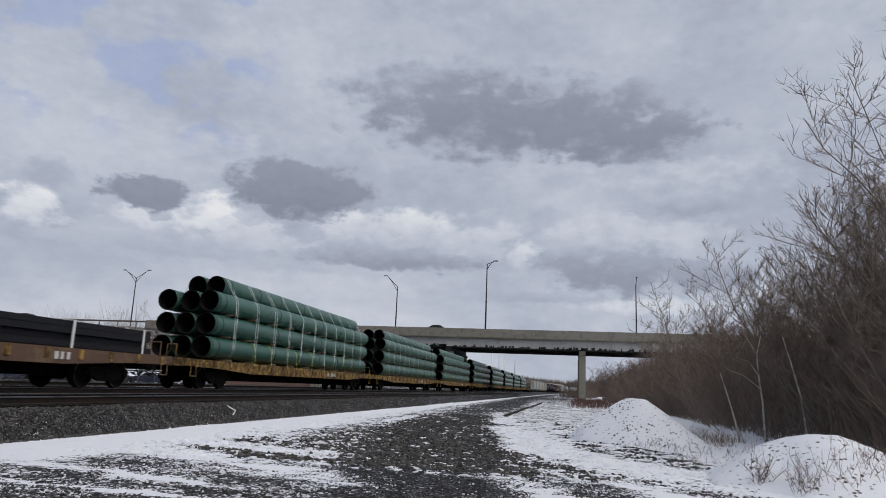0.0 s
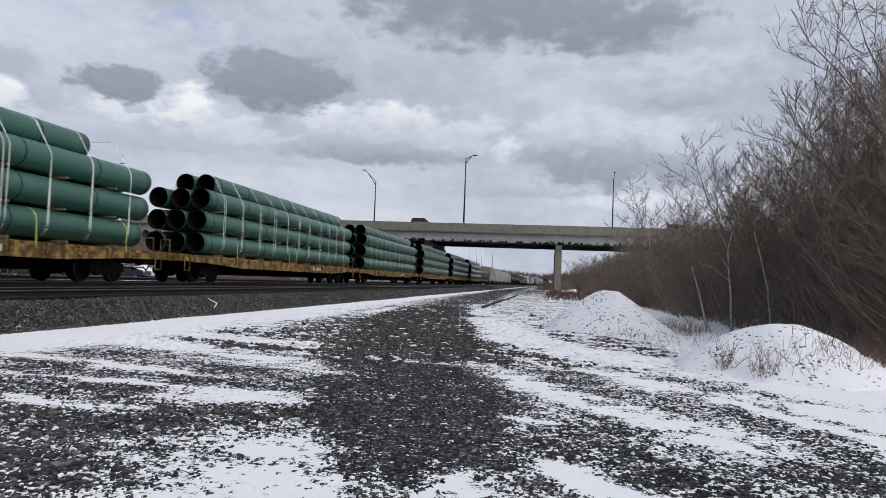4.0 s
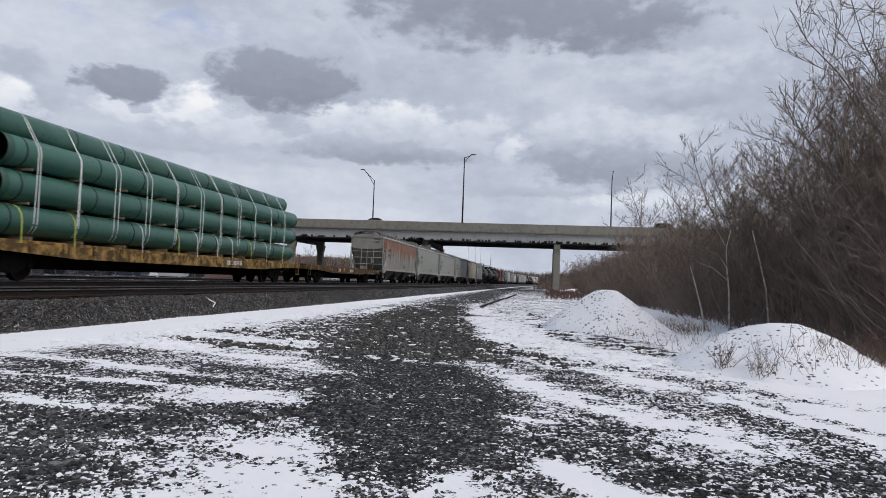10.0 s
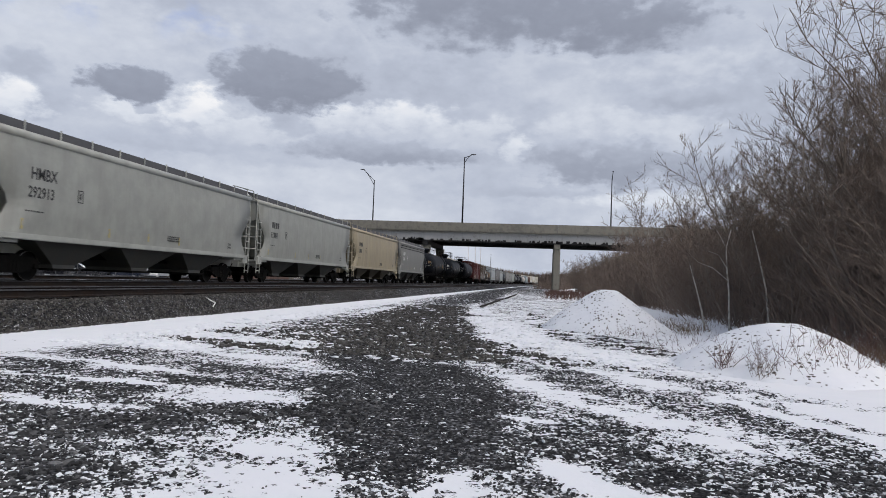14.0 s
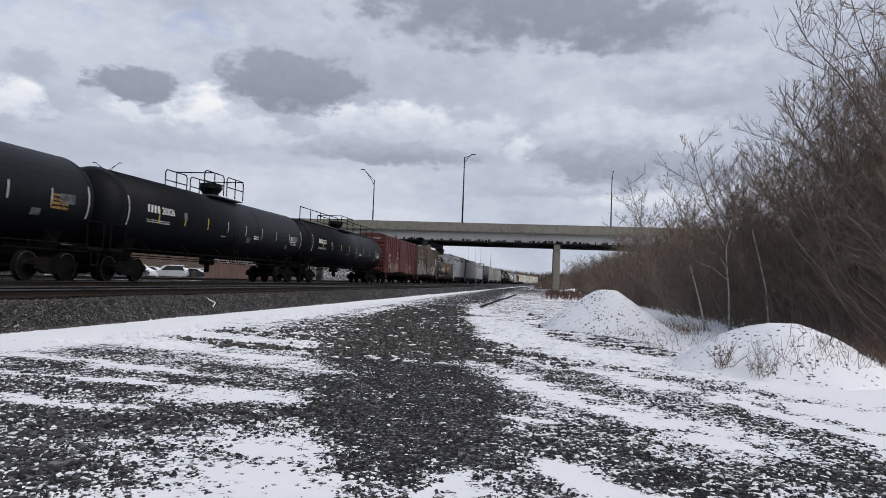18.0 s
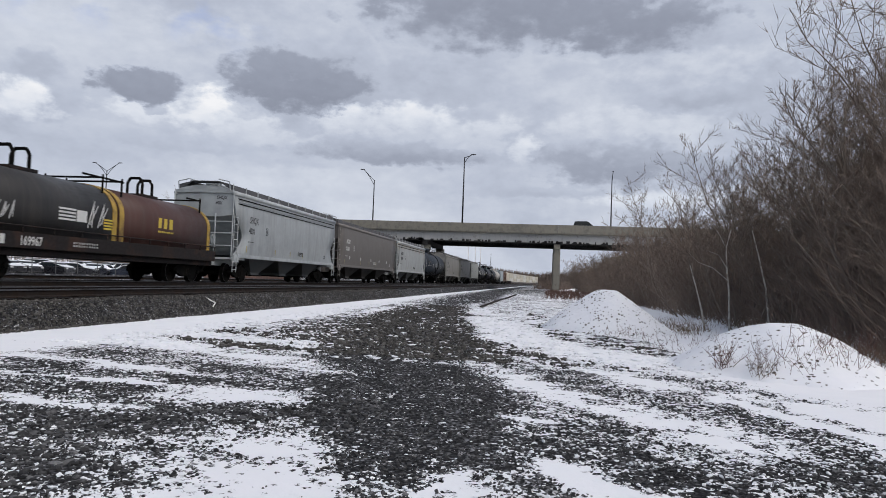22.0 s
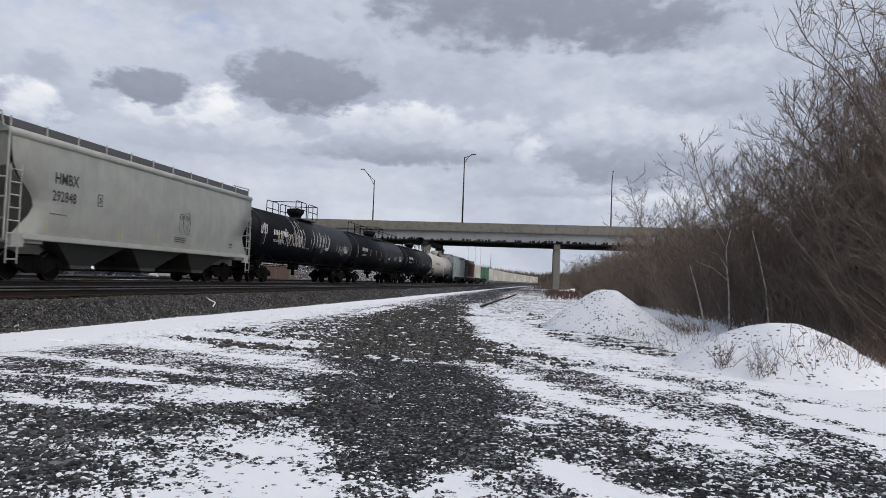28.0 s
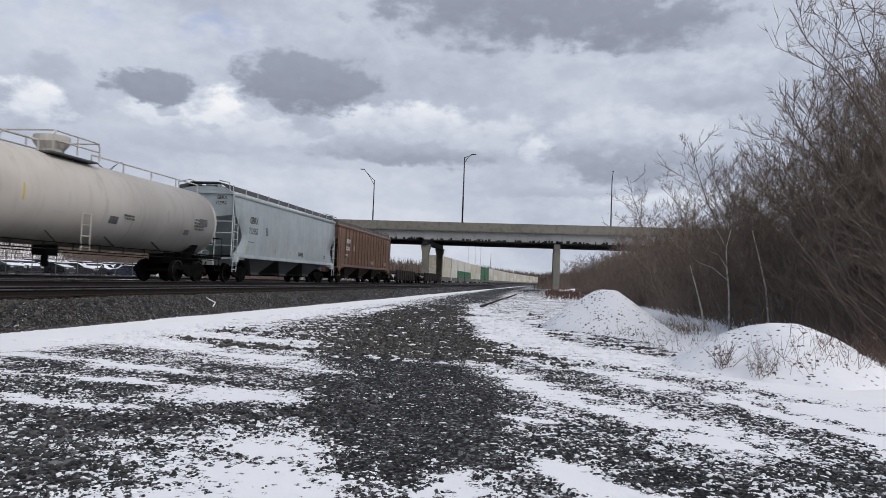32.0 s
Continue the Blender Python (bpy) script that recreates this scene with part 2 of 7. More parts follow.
def rod(bm, a, b, r, sides=8, r2=None):
    """Adds a round bar from a to b."""
    a, b = Vector(a), Vector(b)
    d = b - a
    m = Matrix.Translation((a + b) / 2) @ d.to_track_quat("Z", "Y").to_matrix().to_4x4()
    bmesh.ops.create_cone(bm, cap_ends=True, segments=sides, radius1=r, radius2=r if r2 is None else r2, depth=d.length, matrix=m)
    return bm


def bars(pairs, r, sides=6):
    bm = bmesh.new()
    for a, b in pairs:
        rod(bm, a, b, r, sides)
    return bm


def prism(outline, y0, y1, bm=None):
    """Extrudes an (x, z) outline from y0 to y1."""
    bm = bm or bmesh.new()
    a = [bm.verts.new((x, y0, z)) for x, z in outline]
    b = [bm.verts.new((x, y1, z)) for x, z in outline]
    n = len(outline)
    for i in range(n):
        bm.faces.new((a[i], a[(i + 1) % n], b[(i + 1) % n], b[i]))
    bm.faces.new(a[::-1])
    bm.faces.new(b)
    bmesh.ops.recalc_face_normals(bm, faces=bm.faces[:])
    return bm


def loft(sections, bm=None, closed=True):
    """Skins a row of equally long point rings, and caps both ends."""
    bm = bm or bmesh.new()
    rings = [[bm.verts.new(p) for p in s] for s in sections]
    n = len(rings[0])
    for r, q in zip(rings, rings[1:]):
        for i in range(n if closed else n - 1):
            bm.faces.new((r[i], r[(i + 1) % n], q[(i + 1) % n], q[i]))
    if closed:
        bm.faces.new(rings[0][::-1])
        bm.faces.new(rings[-1])
    bmesh.ops.recalc_face_normals(bm, faces=bm.faces[:])
    return bm


def empty(name, at=(0, 0, 0), label="", category="", group=""):
    ob = new(name)
    ob.location = at
    ob.empty_display_size = 0.3
    return tagged(ob, label, category, group)


# ---- ground: lane, ballast bed, verge, all one sheet ----
def smooth(a, b, v):
    t = min(1.0, max(0.0, (v - a) / (b - a)))
    return t * t * (3 - 2 * t)


def ground_z(x, y):
    xs = x - bend(y)[0]
    n = noise.noise((x * 0.35, y * 0.35, 3.1)) * 0.03 + noise.noise((x * 1.3, y * 1.3, 7.7)) * 0.015
    z = n
    z += 0.50 * smooth(-9.62, -10.35, xs) * (1 - smooth(-27.3, -29.8, xs))     # ballast bed
    z += 0.16 * smooth(-27.3, -29.8, xs)                                       # yard beyond it
    z += 0.25 * smooth(4.5, 9.0, xs) * (1 + noise.noise((x * 0.2, y * 0.2, 1.0)))
    z += 4.2 * smooth(-62.0, -78.0, xs) * smooth(10, 30, y)                    # bank behind the yard
    z = max(z, 10.0 * (smooth(-66.0, -78.0, x) + smooth(40.0, 50.0, x)) * smooth(99, 118, y) * (1 - smooth(140, 158, y)))   # highway banks
    z += 9.0 * smooth(250, 900, y) * smooth(60, 300, abs(x)) + 5.0 * smooth(700, 1600, y)
    return z


# the larger runs of snow left between the wheel tracks: polyline, half width
RUNS = [
    ([(-6.6, 7.4), (-4.6, 7.25), (-2.9, 7.05)], 0.09), ([(-7.2, 8.8), (-5.6, 8.45), (-4.4, 8.2)], 0.16), ([(-5.6, 6.15), (-3.6, 5.8)], 0.12),
    ([(-3.5, 7.0), (-2.6, 6.75)], 0.3), ([(-7.0, 11.3), (-4.6, 10.2), (-2.7, 8.9)], 0.42), ([(-7.6, 13.5), (-4.2, 12.2)], 0.35),
    ([(-1.0, 10.6), (-0.3, 9.0), (1.05, 7.1), (1.6, 5.9)], 0.30), ([(-1.2, 16.5), (0.4, 14.0), (1.9, 12.0), (3.6, 9.6)], 0.62),
    ([(0.8, 10.6), (2.5, 7.6), (3.0, 6.0)], 0.2), ([(2.4, 9.0), (4.2, 5.6)], 0.3), ([(-2.4, 24.0), (-0.9, 18.0)], 0.7),
    ([(-5.8, 32.0), (-4.3, 28.0)], 0.2), ([(-1.9, 4.6), (-1.5, 4.1), (-1.15, 3.2)], 0.62), ([(0.12, 4.95), (0.62, 4.3)], 0.14),
    ([(-0.7, 4.5), (-0.45, 4.2), (-0.2, 4.0)], 0.24), ([(-2.6, 27.0), (-3.6, 36.0), (-4.6, 60.0)], 0.5), ([(-6.6, 30.0), (-6.2, 24.0)], 0.16), ([(-2.0, 10.6), (-1.2, 10.4)], 0.12), ([(-0.3, 6.6), (0.1, 6.5)], 0.08),
]


def to_run(x, y):
    """How deep inside the nearest run a point lies, in half widths (1 in its middle, 0 at its edge)."""
    best = -9.0
    for pts, w in RUNS:
        for (ax, ay), (bx, by) in zip(pts, pts[1:]):
            dx, dy = bx - ax, by - ay
            t = min(1.0, max(0.0, ((x - ax) * dx + (y - ay) * dy) / (dx * dx + dy * dy)))
            d = math.hypot(x - ax - t * dx, y - ay - t * dy)
            best = max(best, 1 - d / w)
    return best


def lane_mask(x, y):
    """1 where wheels keep the lane bare."""
    left = np.interp(y, (3, 4, 5.6, 7.8, 12.5, 19, 46, 120), (-0.9, -1.05, -1.65, -2.7, -3.7, -5.0, -6.7, -8.4))
    right = np.interp(y, (3, 4, 4.7, 5.6, 7.3, 10.4, 17.4, 25, 54, 120), (-0.85, -0.85, -0.62, -0.46, -0.35, -0.85, -1.4, -2.7, -3.6, -5.6))
    mid, half = (left + right) / 2, (right - left) / 2 + 0.1
    return 1 - smooth(0.65, 1.35, abs(x - mid) / half)


def snow_bias(x, y):
    """How far snow has been left on the ground: above 0.5 it lies closed, below it breaks up."""
    xs = x - bend(y)[0]
    if xs < -30.5:
        return 0.56 + 0.1 * smooth(-58, -66, xs) * (1 - smooth(88, 98, y)) - (0.08 + 0.12 * smooth(-84, -68, xs)) * smooth(92, 104, y)
    near = 1 - (smooth(13.0, 17.0, y) if xs < -0.6 else smooth(24.0, 34.0, y))
    b = (0.402 - 0.03 * smooth(-1.8, -2.6, xs) * (1 - smooth(5.2, 6.4, y)) if y < 13 else 0.42) if xs < -0.5 else 0.448 - 0.035 * (1 - smooth(5.4, 6.6, y)) * (1 - smooth(1.2, 2.2, xs))
    b -= 0.22 * lane_mask(xs, y)
    # drift along the foot of the ballast
    edge = np.interp(y, (4, 8.1, 12, 18, 30, 45, 110), (-6.7, -7.5, -7.3, -7.0, -7.5, -8.2, -9.3)) + 0.35 * noise.noise((0.3, y * 0.8, 5.0))
    fray = noise.noise((x * 2.2, y * 1.4, 31.0)) + 0.7 * noise.noise((x * 6, y * 4.5, 32.0)) + 0.5 * noise.noise((x * 14, y * 12, 33.0))
    b += (0.36 + 0.1 * fray * (1 - smooth(-8.3, -9.2, xs))) * smooth(edge + 0.5, edge - 0.4, xs) + 0.16 * smooth(-8.2, -9.0, xs) + 0.09 * smooth(edge + 2.4, edge + 0.6, xs) * smooth(8, 11, y)
    b += (0.05 * smooth(9.0, 13.0, y) + 0.075 * smooth(13.5, 17.0, y)) * (1 - smooth(70, 100, y)) * smooth(-0.9, 0.5, xs - np.interp(y, (12, 20, 30, 54, 110), (-1.0, -1.6, -2.6, -3.6, -6.0)))
    b -= 1.1 * smooth(-9.5, -9.75, xs + 0.12 * noise.noise((x, y * 1.5, 2.0)))
    if y < 40 and xs > -9:
        r = to_run(xs + 0.16 * noise.noise((x * 1.6, y * 1.6, 1.0)) + 0.07 * noise.noise((x * 5, y * 5, 4.0)), y + 0.16 * noise.noise((x * 1.6, y * 1.6, 9.0)) + 0.07 * noise.noise((x * 5, y * 5, 8.0)))
        hole = noise.noise((x * 2.1, y * 2.1, 21.0)) + 0.7 * noise.noise((x * 6.0, y * 6.0, 22.0))
        b += 0.25 * smooth(-1.2, 0.45, r) * (1 - 0.6 * smooth(0.1, 0.55, hole)) + 0.12 * smooth(0.25, 0.8, r)
    if near > 0 and xs > -9:
        # wind streaks: across the lane on the track side, slanting on the other
        if xs < -0.6:
            n = noise.noise((x * 0.7, y * 2.4 + 0.4 * x, 11.0))
        else:
            u, v = 0.5 * x - 0.86 * y, 0.86 * x + 0.5 * y
            n = noise.noise((u * 0.7, v * 2.6, 12.0)) + 0.8 * smooth(7, 11, y) * noise.noise((x * 0.55 + 0.3 * y, y * 1.5, 16.0))
        n += 0.6 * noise.noise((x * 2.6, y * 3.4, 13.0)) + 0.6 * noise.noise((x * 6.5, y * 6.5, 14.0)) + 0.5 * noise.noise((x * 15, y * 13, 15.0))
        b += 0.215 * near * n
    b += 0.4 * smooth(2.6, 4.2, xs - 0.11 * (9 - min(y, 14)))
    b -= 0.16 * smooth(7.0, 10.0, xs)
    return b


def ground_material():
    m, k, b = material("gravel_and_snow")
    pos = k.coords()
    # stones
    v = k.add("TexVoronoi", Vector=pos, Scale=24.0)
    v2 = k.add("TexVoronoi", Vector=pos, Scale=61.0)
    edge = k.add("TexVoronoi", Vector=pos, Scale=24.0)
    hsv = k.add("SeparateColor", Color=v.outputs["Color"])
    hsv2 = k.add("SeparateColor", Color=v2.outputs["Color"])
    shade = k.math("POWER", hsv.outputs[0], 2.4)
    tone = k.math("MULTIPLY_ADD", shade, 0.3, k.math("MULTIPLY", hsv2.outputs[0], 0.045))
    # gaps between stones painted dark: crevice shade put into the colour
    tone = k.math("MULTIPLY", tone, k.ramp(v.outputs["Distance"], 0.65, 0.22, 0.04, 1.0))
    v3 = k.add("TexVoronoi", Vector=k.coords((1.0, 0.45, 1.0)), Scale=7.0)
    hsv3 = k.add("SeparateColor", Color=v3.outputs["Color"])
    tone = k.math("MULTIPLY", tone, k.ramp(hsv3.outputs[0], 0.0, 1.0, 0.45, 1.6))
    tone = k.math("MULTIPLY", tone, k.ramp(k.noise(k.coords((1.2, 0.8, 1.0)), 1.3, 7, 0.7), 0.3, 0.7, 0.55, 1.75))
    big = k.noise(pos, 0.35, 4)
    stone = k.add("CombineColor", Red=k.math("ADD", tone, 0.009), Green=k.math("MULTIPLY_ADD", tone, 0.995, 0.009), Blue=k.math("MULTIPLY_ADD", tone, 1.02, 0.010)).outputs[0]
    stone = k.mix(k.ramp(big, 0.4, 0.65, 0.0, 0.22), stone, (0.03, 0.029, 0.028))
    # the ballast bed mixes darker towards the tracks, with a ragged edge
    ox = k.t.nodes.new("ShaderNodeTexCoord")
    bed_dark = k.ramp(k.math("ADD", k.add("SeparateXYZ", Vector=ox.outputs["Object"]).outputs[0], k.math("MULTIPLY", k.noise(pos, 2.0, 3), 0.5)), -10.2, -10.9, 0.0, 0.6)
    stone = k.mix(bed_dark, stone, (0.014, 0.012, 0.011))
    height = k.math("MULTIPLY_ADD", k.math("SUBTRACT", 1.0, v.outputs["Distance"]), 1.0, k.math("MULTIPLY", v2.outputs["Distance"], -0.4))
    # snow: closed where the field is high, caught between the stones where it is middling
    at = k.t.nodes.new("ShaderNodeAttribute")
    at.attribute_name = "snow"
    streak = k.noise(k.coords((0.8, 1.0, 1.0), 0.1), 1.1, 7, 0.68)
    patch = k.noise(pos, 1.6, 5, 0.6)
    fine = k.noise(pos, 9.0, 5, 0.7)
    sep = k.t.nodes.new("ShaderNodeTexCoord")
    away = k.ramp(k.add("SeparateXYZ", Vector=sep.outputs["Object"]).outputs[1], 12.0, 17.0)
    broad = k.math("ADD", k.math("MULTIPLY_ADD", streak, 1.1, -0.55), k.math("MULTIPLY_ADD", patch, 0.6, -0.3))
    field = k.math("ADD", at.outputs["Fac"], k.math("MULTIPLY", broad, away))
    dust = k.math("ADD", k.math("MULTIPLY_ADD", fine, 0.56, -0.28), k.math("MULTIPLY_ADD", hsv.outputs[1], 0.28, -0.14))
    dust = k.math("ADD", dust, k.math("MULTIPLY_ADD", hsv2.outputs[1], 0.16, -0.08))
    # the snow further on lies in larger flecks
    field = k.math("ADD", field, k.math("MULTIPLY", dust, k.math("MULTIPLY_ADD", away, -0.65, 1.0)))
    coarse = k.noise(k.coords((1.0, 0.6, 1.0)), 4.0, 4, 0.6)
    field = k.math("ADD", field, k.math("MULTIPLY", k.math("MULTIPLY_ADD", coarse, 0.7, -0.35), away))
    fleck = k.math("ADD", k.ramp(hsv.outputs[2], 0.80, 0.92, 0.0, 0.24), k.math("MULTIPLY", k.ramp(hsv3.outputs[1], 0.76, 0.95, 0.0, 0.34), k.ramp(v3.outputs["Distance"], 0.5, 0.2)))
    field = k.math("ADD", field, fleck)
    cover = k.ramp(field, 0.52, 0.55)
    snow = k.mix(k.noise(pos, 3.0, 5), (0.85, 0.865, 0.895), (0.93, 0.935, 0.95))
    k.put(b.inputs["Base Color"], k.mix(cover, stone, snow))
    k.put(b.inputs["Roughness"], k.ramp(cover, 0.0, 1.0, 0.78, 0.9))
    k.put(b.inputs["Specular IOR Level"], 0.12)
    h = k.math("ADD", k.math("MULTIPLY", height, k.math("SUBTRACT", 1.0, cover)), k.math("MULTIPLY", cover, k.math("MULTIPLY_ADD", fine, 0.6, 1.0)))
    bump(k, b, h, 0.9, 0.025)
    return m


def grid_lines(spans):
    out = []
    for a, b, step in spans:
        n = max(1, round((b - a) / step))
        out += [a + (b - a) * i / n for i in range(n)]
    return out + [spans[-1][1]]


def build_ground():
    xs = grid_lines(((-1800, -400, 200), (-400, -120, 40), (-120, -60, 4), (-60, -30, 4), (-30, -26.5, 0.5), (-26.5, -10.6, 1.5), (-10.6, -9.4, 0.1), (-9.4, -7, 0.12), (-7, 4.6, 0.06), (4.6, 12, 0.4), (12, 40, 4), (40, 400, 40), (400, 1800, 200)))
    ys = grid_lines(((-120, -20, 20), (-20, 2, 2), (2, 3.2, 0.2), (3.2, 10, 0.055), (10, 16, 0.1), (16, 26, 0.3), (26, 60, 1.2), (60, 92, 4), (92, 164, 2), (164, 240, 8), (240, 700, 20), (700, 3000, 150)))
    verts = [(x, y, ground_z(x, y)) for y in ys for x in xs]
    w = len(xs)
    faces = [(j * w + i, j * w + i + 1, (j + 1) * w + i + 1, (j + 1) * w + i) for j in range(len(ys) - 1) for i in range(w - 1)]
    me = bpy.data.meshes.new("ground")
    me.from_pydata(verts, [], faces)
    at = me.attributes.new("snow", "FLOAT", "POINT")
    at.data.foreach_set("value", [snow_bias(x, y) for x, y, _ in verts])
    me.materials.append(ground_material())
    me.polygons.foreach_set("use_smooth", [True] * len(me.polygons))
    tagged(new("ground", me), "dark crushed stone ground with patches of thin windblown snow", "ground", kind="structure")


build_ground()


# ---- sky ----
def build_sky():
    bm = bmesh.new()
    rows = []
    for i in range(31):
        el = radians(-3 + 55 * i / 30)
        rows.append([bm.verts.new((3000 * math.cos(el) * math.sin(radians(a)), 3000 * math.cos(el) * math.cos(radians(a)), 3000 * math.sin(el))) for a in range(-80, 61, 4)])
    for r, q in zip(rows, rows[1:]):
        for i in range(len(r) - 1):
            bm.faces.new((r[i], q[i], q[i + 1], r[i + 1]))
    ob = part("sky_backdrop", bm, sky_backdrop_material(), smooth=True)
    tagged(ob, "grey broken cloud with brighter gaps and a little blue", "sky", kind="structure")
    return ob


SKY = build_sky()

# ---- shared materials ----
RAIL_STEEL = surface("rail_steel", (0.026, 0.021, 0.019), 0.7, 0.1, wear=(0.03, 0.02, 0.015), wear_amount=0.6, spec=0.15)
RAIL_TOP = surface("rail_top", (0.2, 0.195, 0.195), 0.38, 1.0, wear=(0.06, 0.05, 0.045), wear_amount=0.4)
TIMBER = surface("creosoted_timber", (0.016, 0.0135, 0.012), 0.9, wear=(0.035, 0.031, 0.027), wear_amount=0.4, spread=0.6, spec=0.15)
CONCRETE = surface("concrete", (0.225, 0.212, 0.178), 0.85, wear=(0.15, 0.143, 0.125), wear_amount=0.5, streak=0.35, streak_color=(0.16, 0.15, 0.13))
CONCRETE_PALE = surface("pale_concrete", (0.42, 0.42, 0.42), 0.85, wear=(0.28, 0.27, 0.26), wear_amount=0.3, streak=0.3, streak_color=(0.2, 0.19, 0.18))
# near-black for inner girders and left pier caps: underside shade put into the colour
GIRDER_SHADE = surface("shaded_girder", (0.02, 0.02, 0.021), 0.8, wear=(0.04, 0.034, 0.028), wear_amount=0.4)
POLE_STEEL = surface("dark_pole", (0.05, 0.05, 0.055), 0.5, 0.4)


# ---- tracks ----
def rail_profile(cx, top):
    h = 0.17
    half = [(0.036, 0.0), (0.036, -0.03), (0.012, -0.048), (0.010, -0.13), (0.07, -0.152), (0.072, -h)]
    return [(cx + x, top + z) for x, z in half] + [(cx - x, top + z) for x, z in reversed(half)]


def along(outline, ys):
    secs = []
    for y in ys:
        o, _ = bend(y)
        secs.append([(x + o, y, z) for x, z in outline])
    return loft(secs)


def build_track(cx, top, name, tie_span):
    base = empty(name, (0, 0, 0))
    ys = [-120, -40, 0, 40, 100, 160, 230] + list(range(260, 900, 30))
    for s in (-0.755, 0.755):
        r = part("rail", along(rail_profile(cx + s, top), ys), RAIL_STEEL, base)
        part("running_surface", along([(cx + s - 0.039, top - 0.022), (cx + s + 0.039, top - 0.022), (cx + s + 0.038, top - 0.004), (cx + s + 0.03, top + 0.004), (cx + s - 0.03, top + 0.004), (cx + s - 0.038, top - 0.004)], ys), RAIL_TOP, r, "polished rail top")
    bm = blk(-1.28, 1.28, -0.115, 0.115, -0.2, 0.0, 0.012)
    me = bpy.data.meshes.new("sleeper")
    bm.to_mesh(me)
    bm.free()
    me.materials.append(TIMBER)
    rnd = random.Random(5)
    y, n = tie_span[0], 0
    while y < tie_span[1]:
        share("sleeper", me, base, pose(cx + rnd.uniform(-0.05, 0.05), y, top - 0.172 + rnd.uniform(-0.01, 0.01), 0, 0, rnd.uniform(-0.8, 0.8)))
        y += 0.51
    return base


for cx, top, span in ((TRACK_NEAR, RAIL_NEAR, (4, 110)), (TRACK_TRAIN, RAIL_TRAIN, (6, 70)), (TRACK_FAR, RAIL_TRAIN, (130, 160))):
    tagged(build_track(cx, top, "railway_track", span), "steel railway track on dark timber sleepers in ballast", "railway track", "parallel railway tracks")


# ---- road bridge over the tracks ----
BRIDGE_Y0, BRIDGE_Y1 = 119.0, 138.0


def build_bridge():
    base = empty("road_bridge", (-8, 128, 0), "long concrete and steel girder road bridge over the tracks", "bridge")
    base.location = (0, 0, 0)
    x0, x1 = -78.0, 46.0
    part("deck_slab", blk(x0, x1, BRIDGE_Y0 + 0.5, BRIDGE_Y1 - 0.5, 9.85, 10.45), CONCRETE, base)
    for y, s in ((BRIDGE_Y0, 1), (BRIDGE_Y1, -1)):
        # barrier in cast lengths, with a stepped face
        for i in range(31):
            a = x0 + i * 4.0
            bm = prism([(y, 9.7), (y + s * 0.42, 9.7), (y + s * 0.36, 10.4), (y + s * 0.26, 11.28), (y + s * 0.02, 11.28), (y - s * 0.03, 10.3), (y - s * 0.05, 9.9)], a + 0.005, a + 3.995)
            bmesh.ops.rotate(bm, verts=bm.verts[:], cent=(0, 0, 0), matrix=Matrix.Rotation(radians(-90), 3, "Z"))
            for v in bm.verts:
                v.co.y = -v.co.y
            bmesh.ops.reverse_faces(bm, faces=bm.faces[:])
            part("barrier", bm, CONCRETE, base)
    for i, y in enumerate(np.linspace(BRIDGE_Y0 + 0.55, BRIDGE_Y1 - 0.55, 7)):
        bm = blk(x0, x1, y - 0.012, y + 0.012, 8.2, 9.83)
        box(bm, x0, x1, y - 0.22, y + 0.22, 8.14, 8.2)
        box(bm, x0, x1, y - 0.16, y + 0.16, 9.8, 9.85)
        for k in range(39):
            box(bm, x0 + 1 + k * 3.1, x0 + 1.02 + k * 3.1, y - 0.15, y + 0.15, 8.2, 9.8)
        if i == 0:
            # dark strip drawn for the flange's shadow line, with ragged dark blocks along it
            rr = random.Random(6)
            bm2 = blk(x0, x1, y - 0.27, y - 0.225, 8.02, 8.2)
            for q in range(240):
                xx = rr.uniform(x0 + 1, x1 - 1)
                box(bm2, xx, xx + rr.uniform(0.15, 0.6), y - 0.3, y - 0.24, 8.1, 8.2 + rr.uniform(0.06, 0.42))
            part("lower_edge", bm2, GIRDER_SHADE, base)
        part("girder", bm, CONCRETE_PALE if i == 0 else GIRDER_SHADE, base, "pale grey edge girder" if i == 0 else "")
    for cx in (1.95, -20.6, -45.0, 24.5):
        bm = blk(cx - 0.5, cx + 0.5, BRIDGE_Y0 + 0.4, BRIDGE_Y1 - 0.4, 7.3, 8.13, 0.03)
        cap = part("pier_cap", bm, GIRDER_SHADE if cx < 0 else CONCRETE, base)
        for y in (BRIDGE_Y0 + 1.3, BRIDGE_Y1 - 1.3):
            s = 0.56
            ring = lambda z, e: [(cx - s * e, y - s, z), (cx + s * e, y - s, z), (cx + s * e, y + s, z), (cx - s * e, y + s, z)]
            part("column", loft([ring(0.1, 1.0), ring(5.9, 1.0), ring(7.0, 1.45 if cx < -10 else 1.0), ring(7.35, 1.5 if cx < -10 else 1.0)]), CONCRETE, base)
    return base


build_bridge()


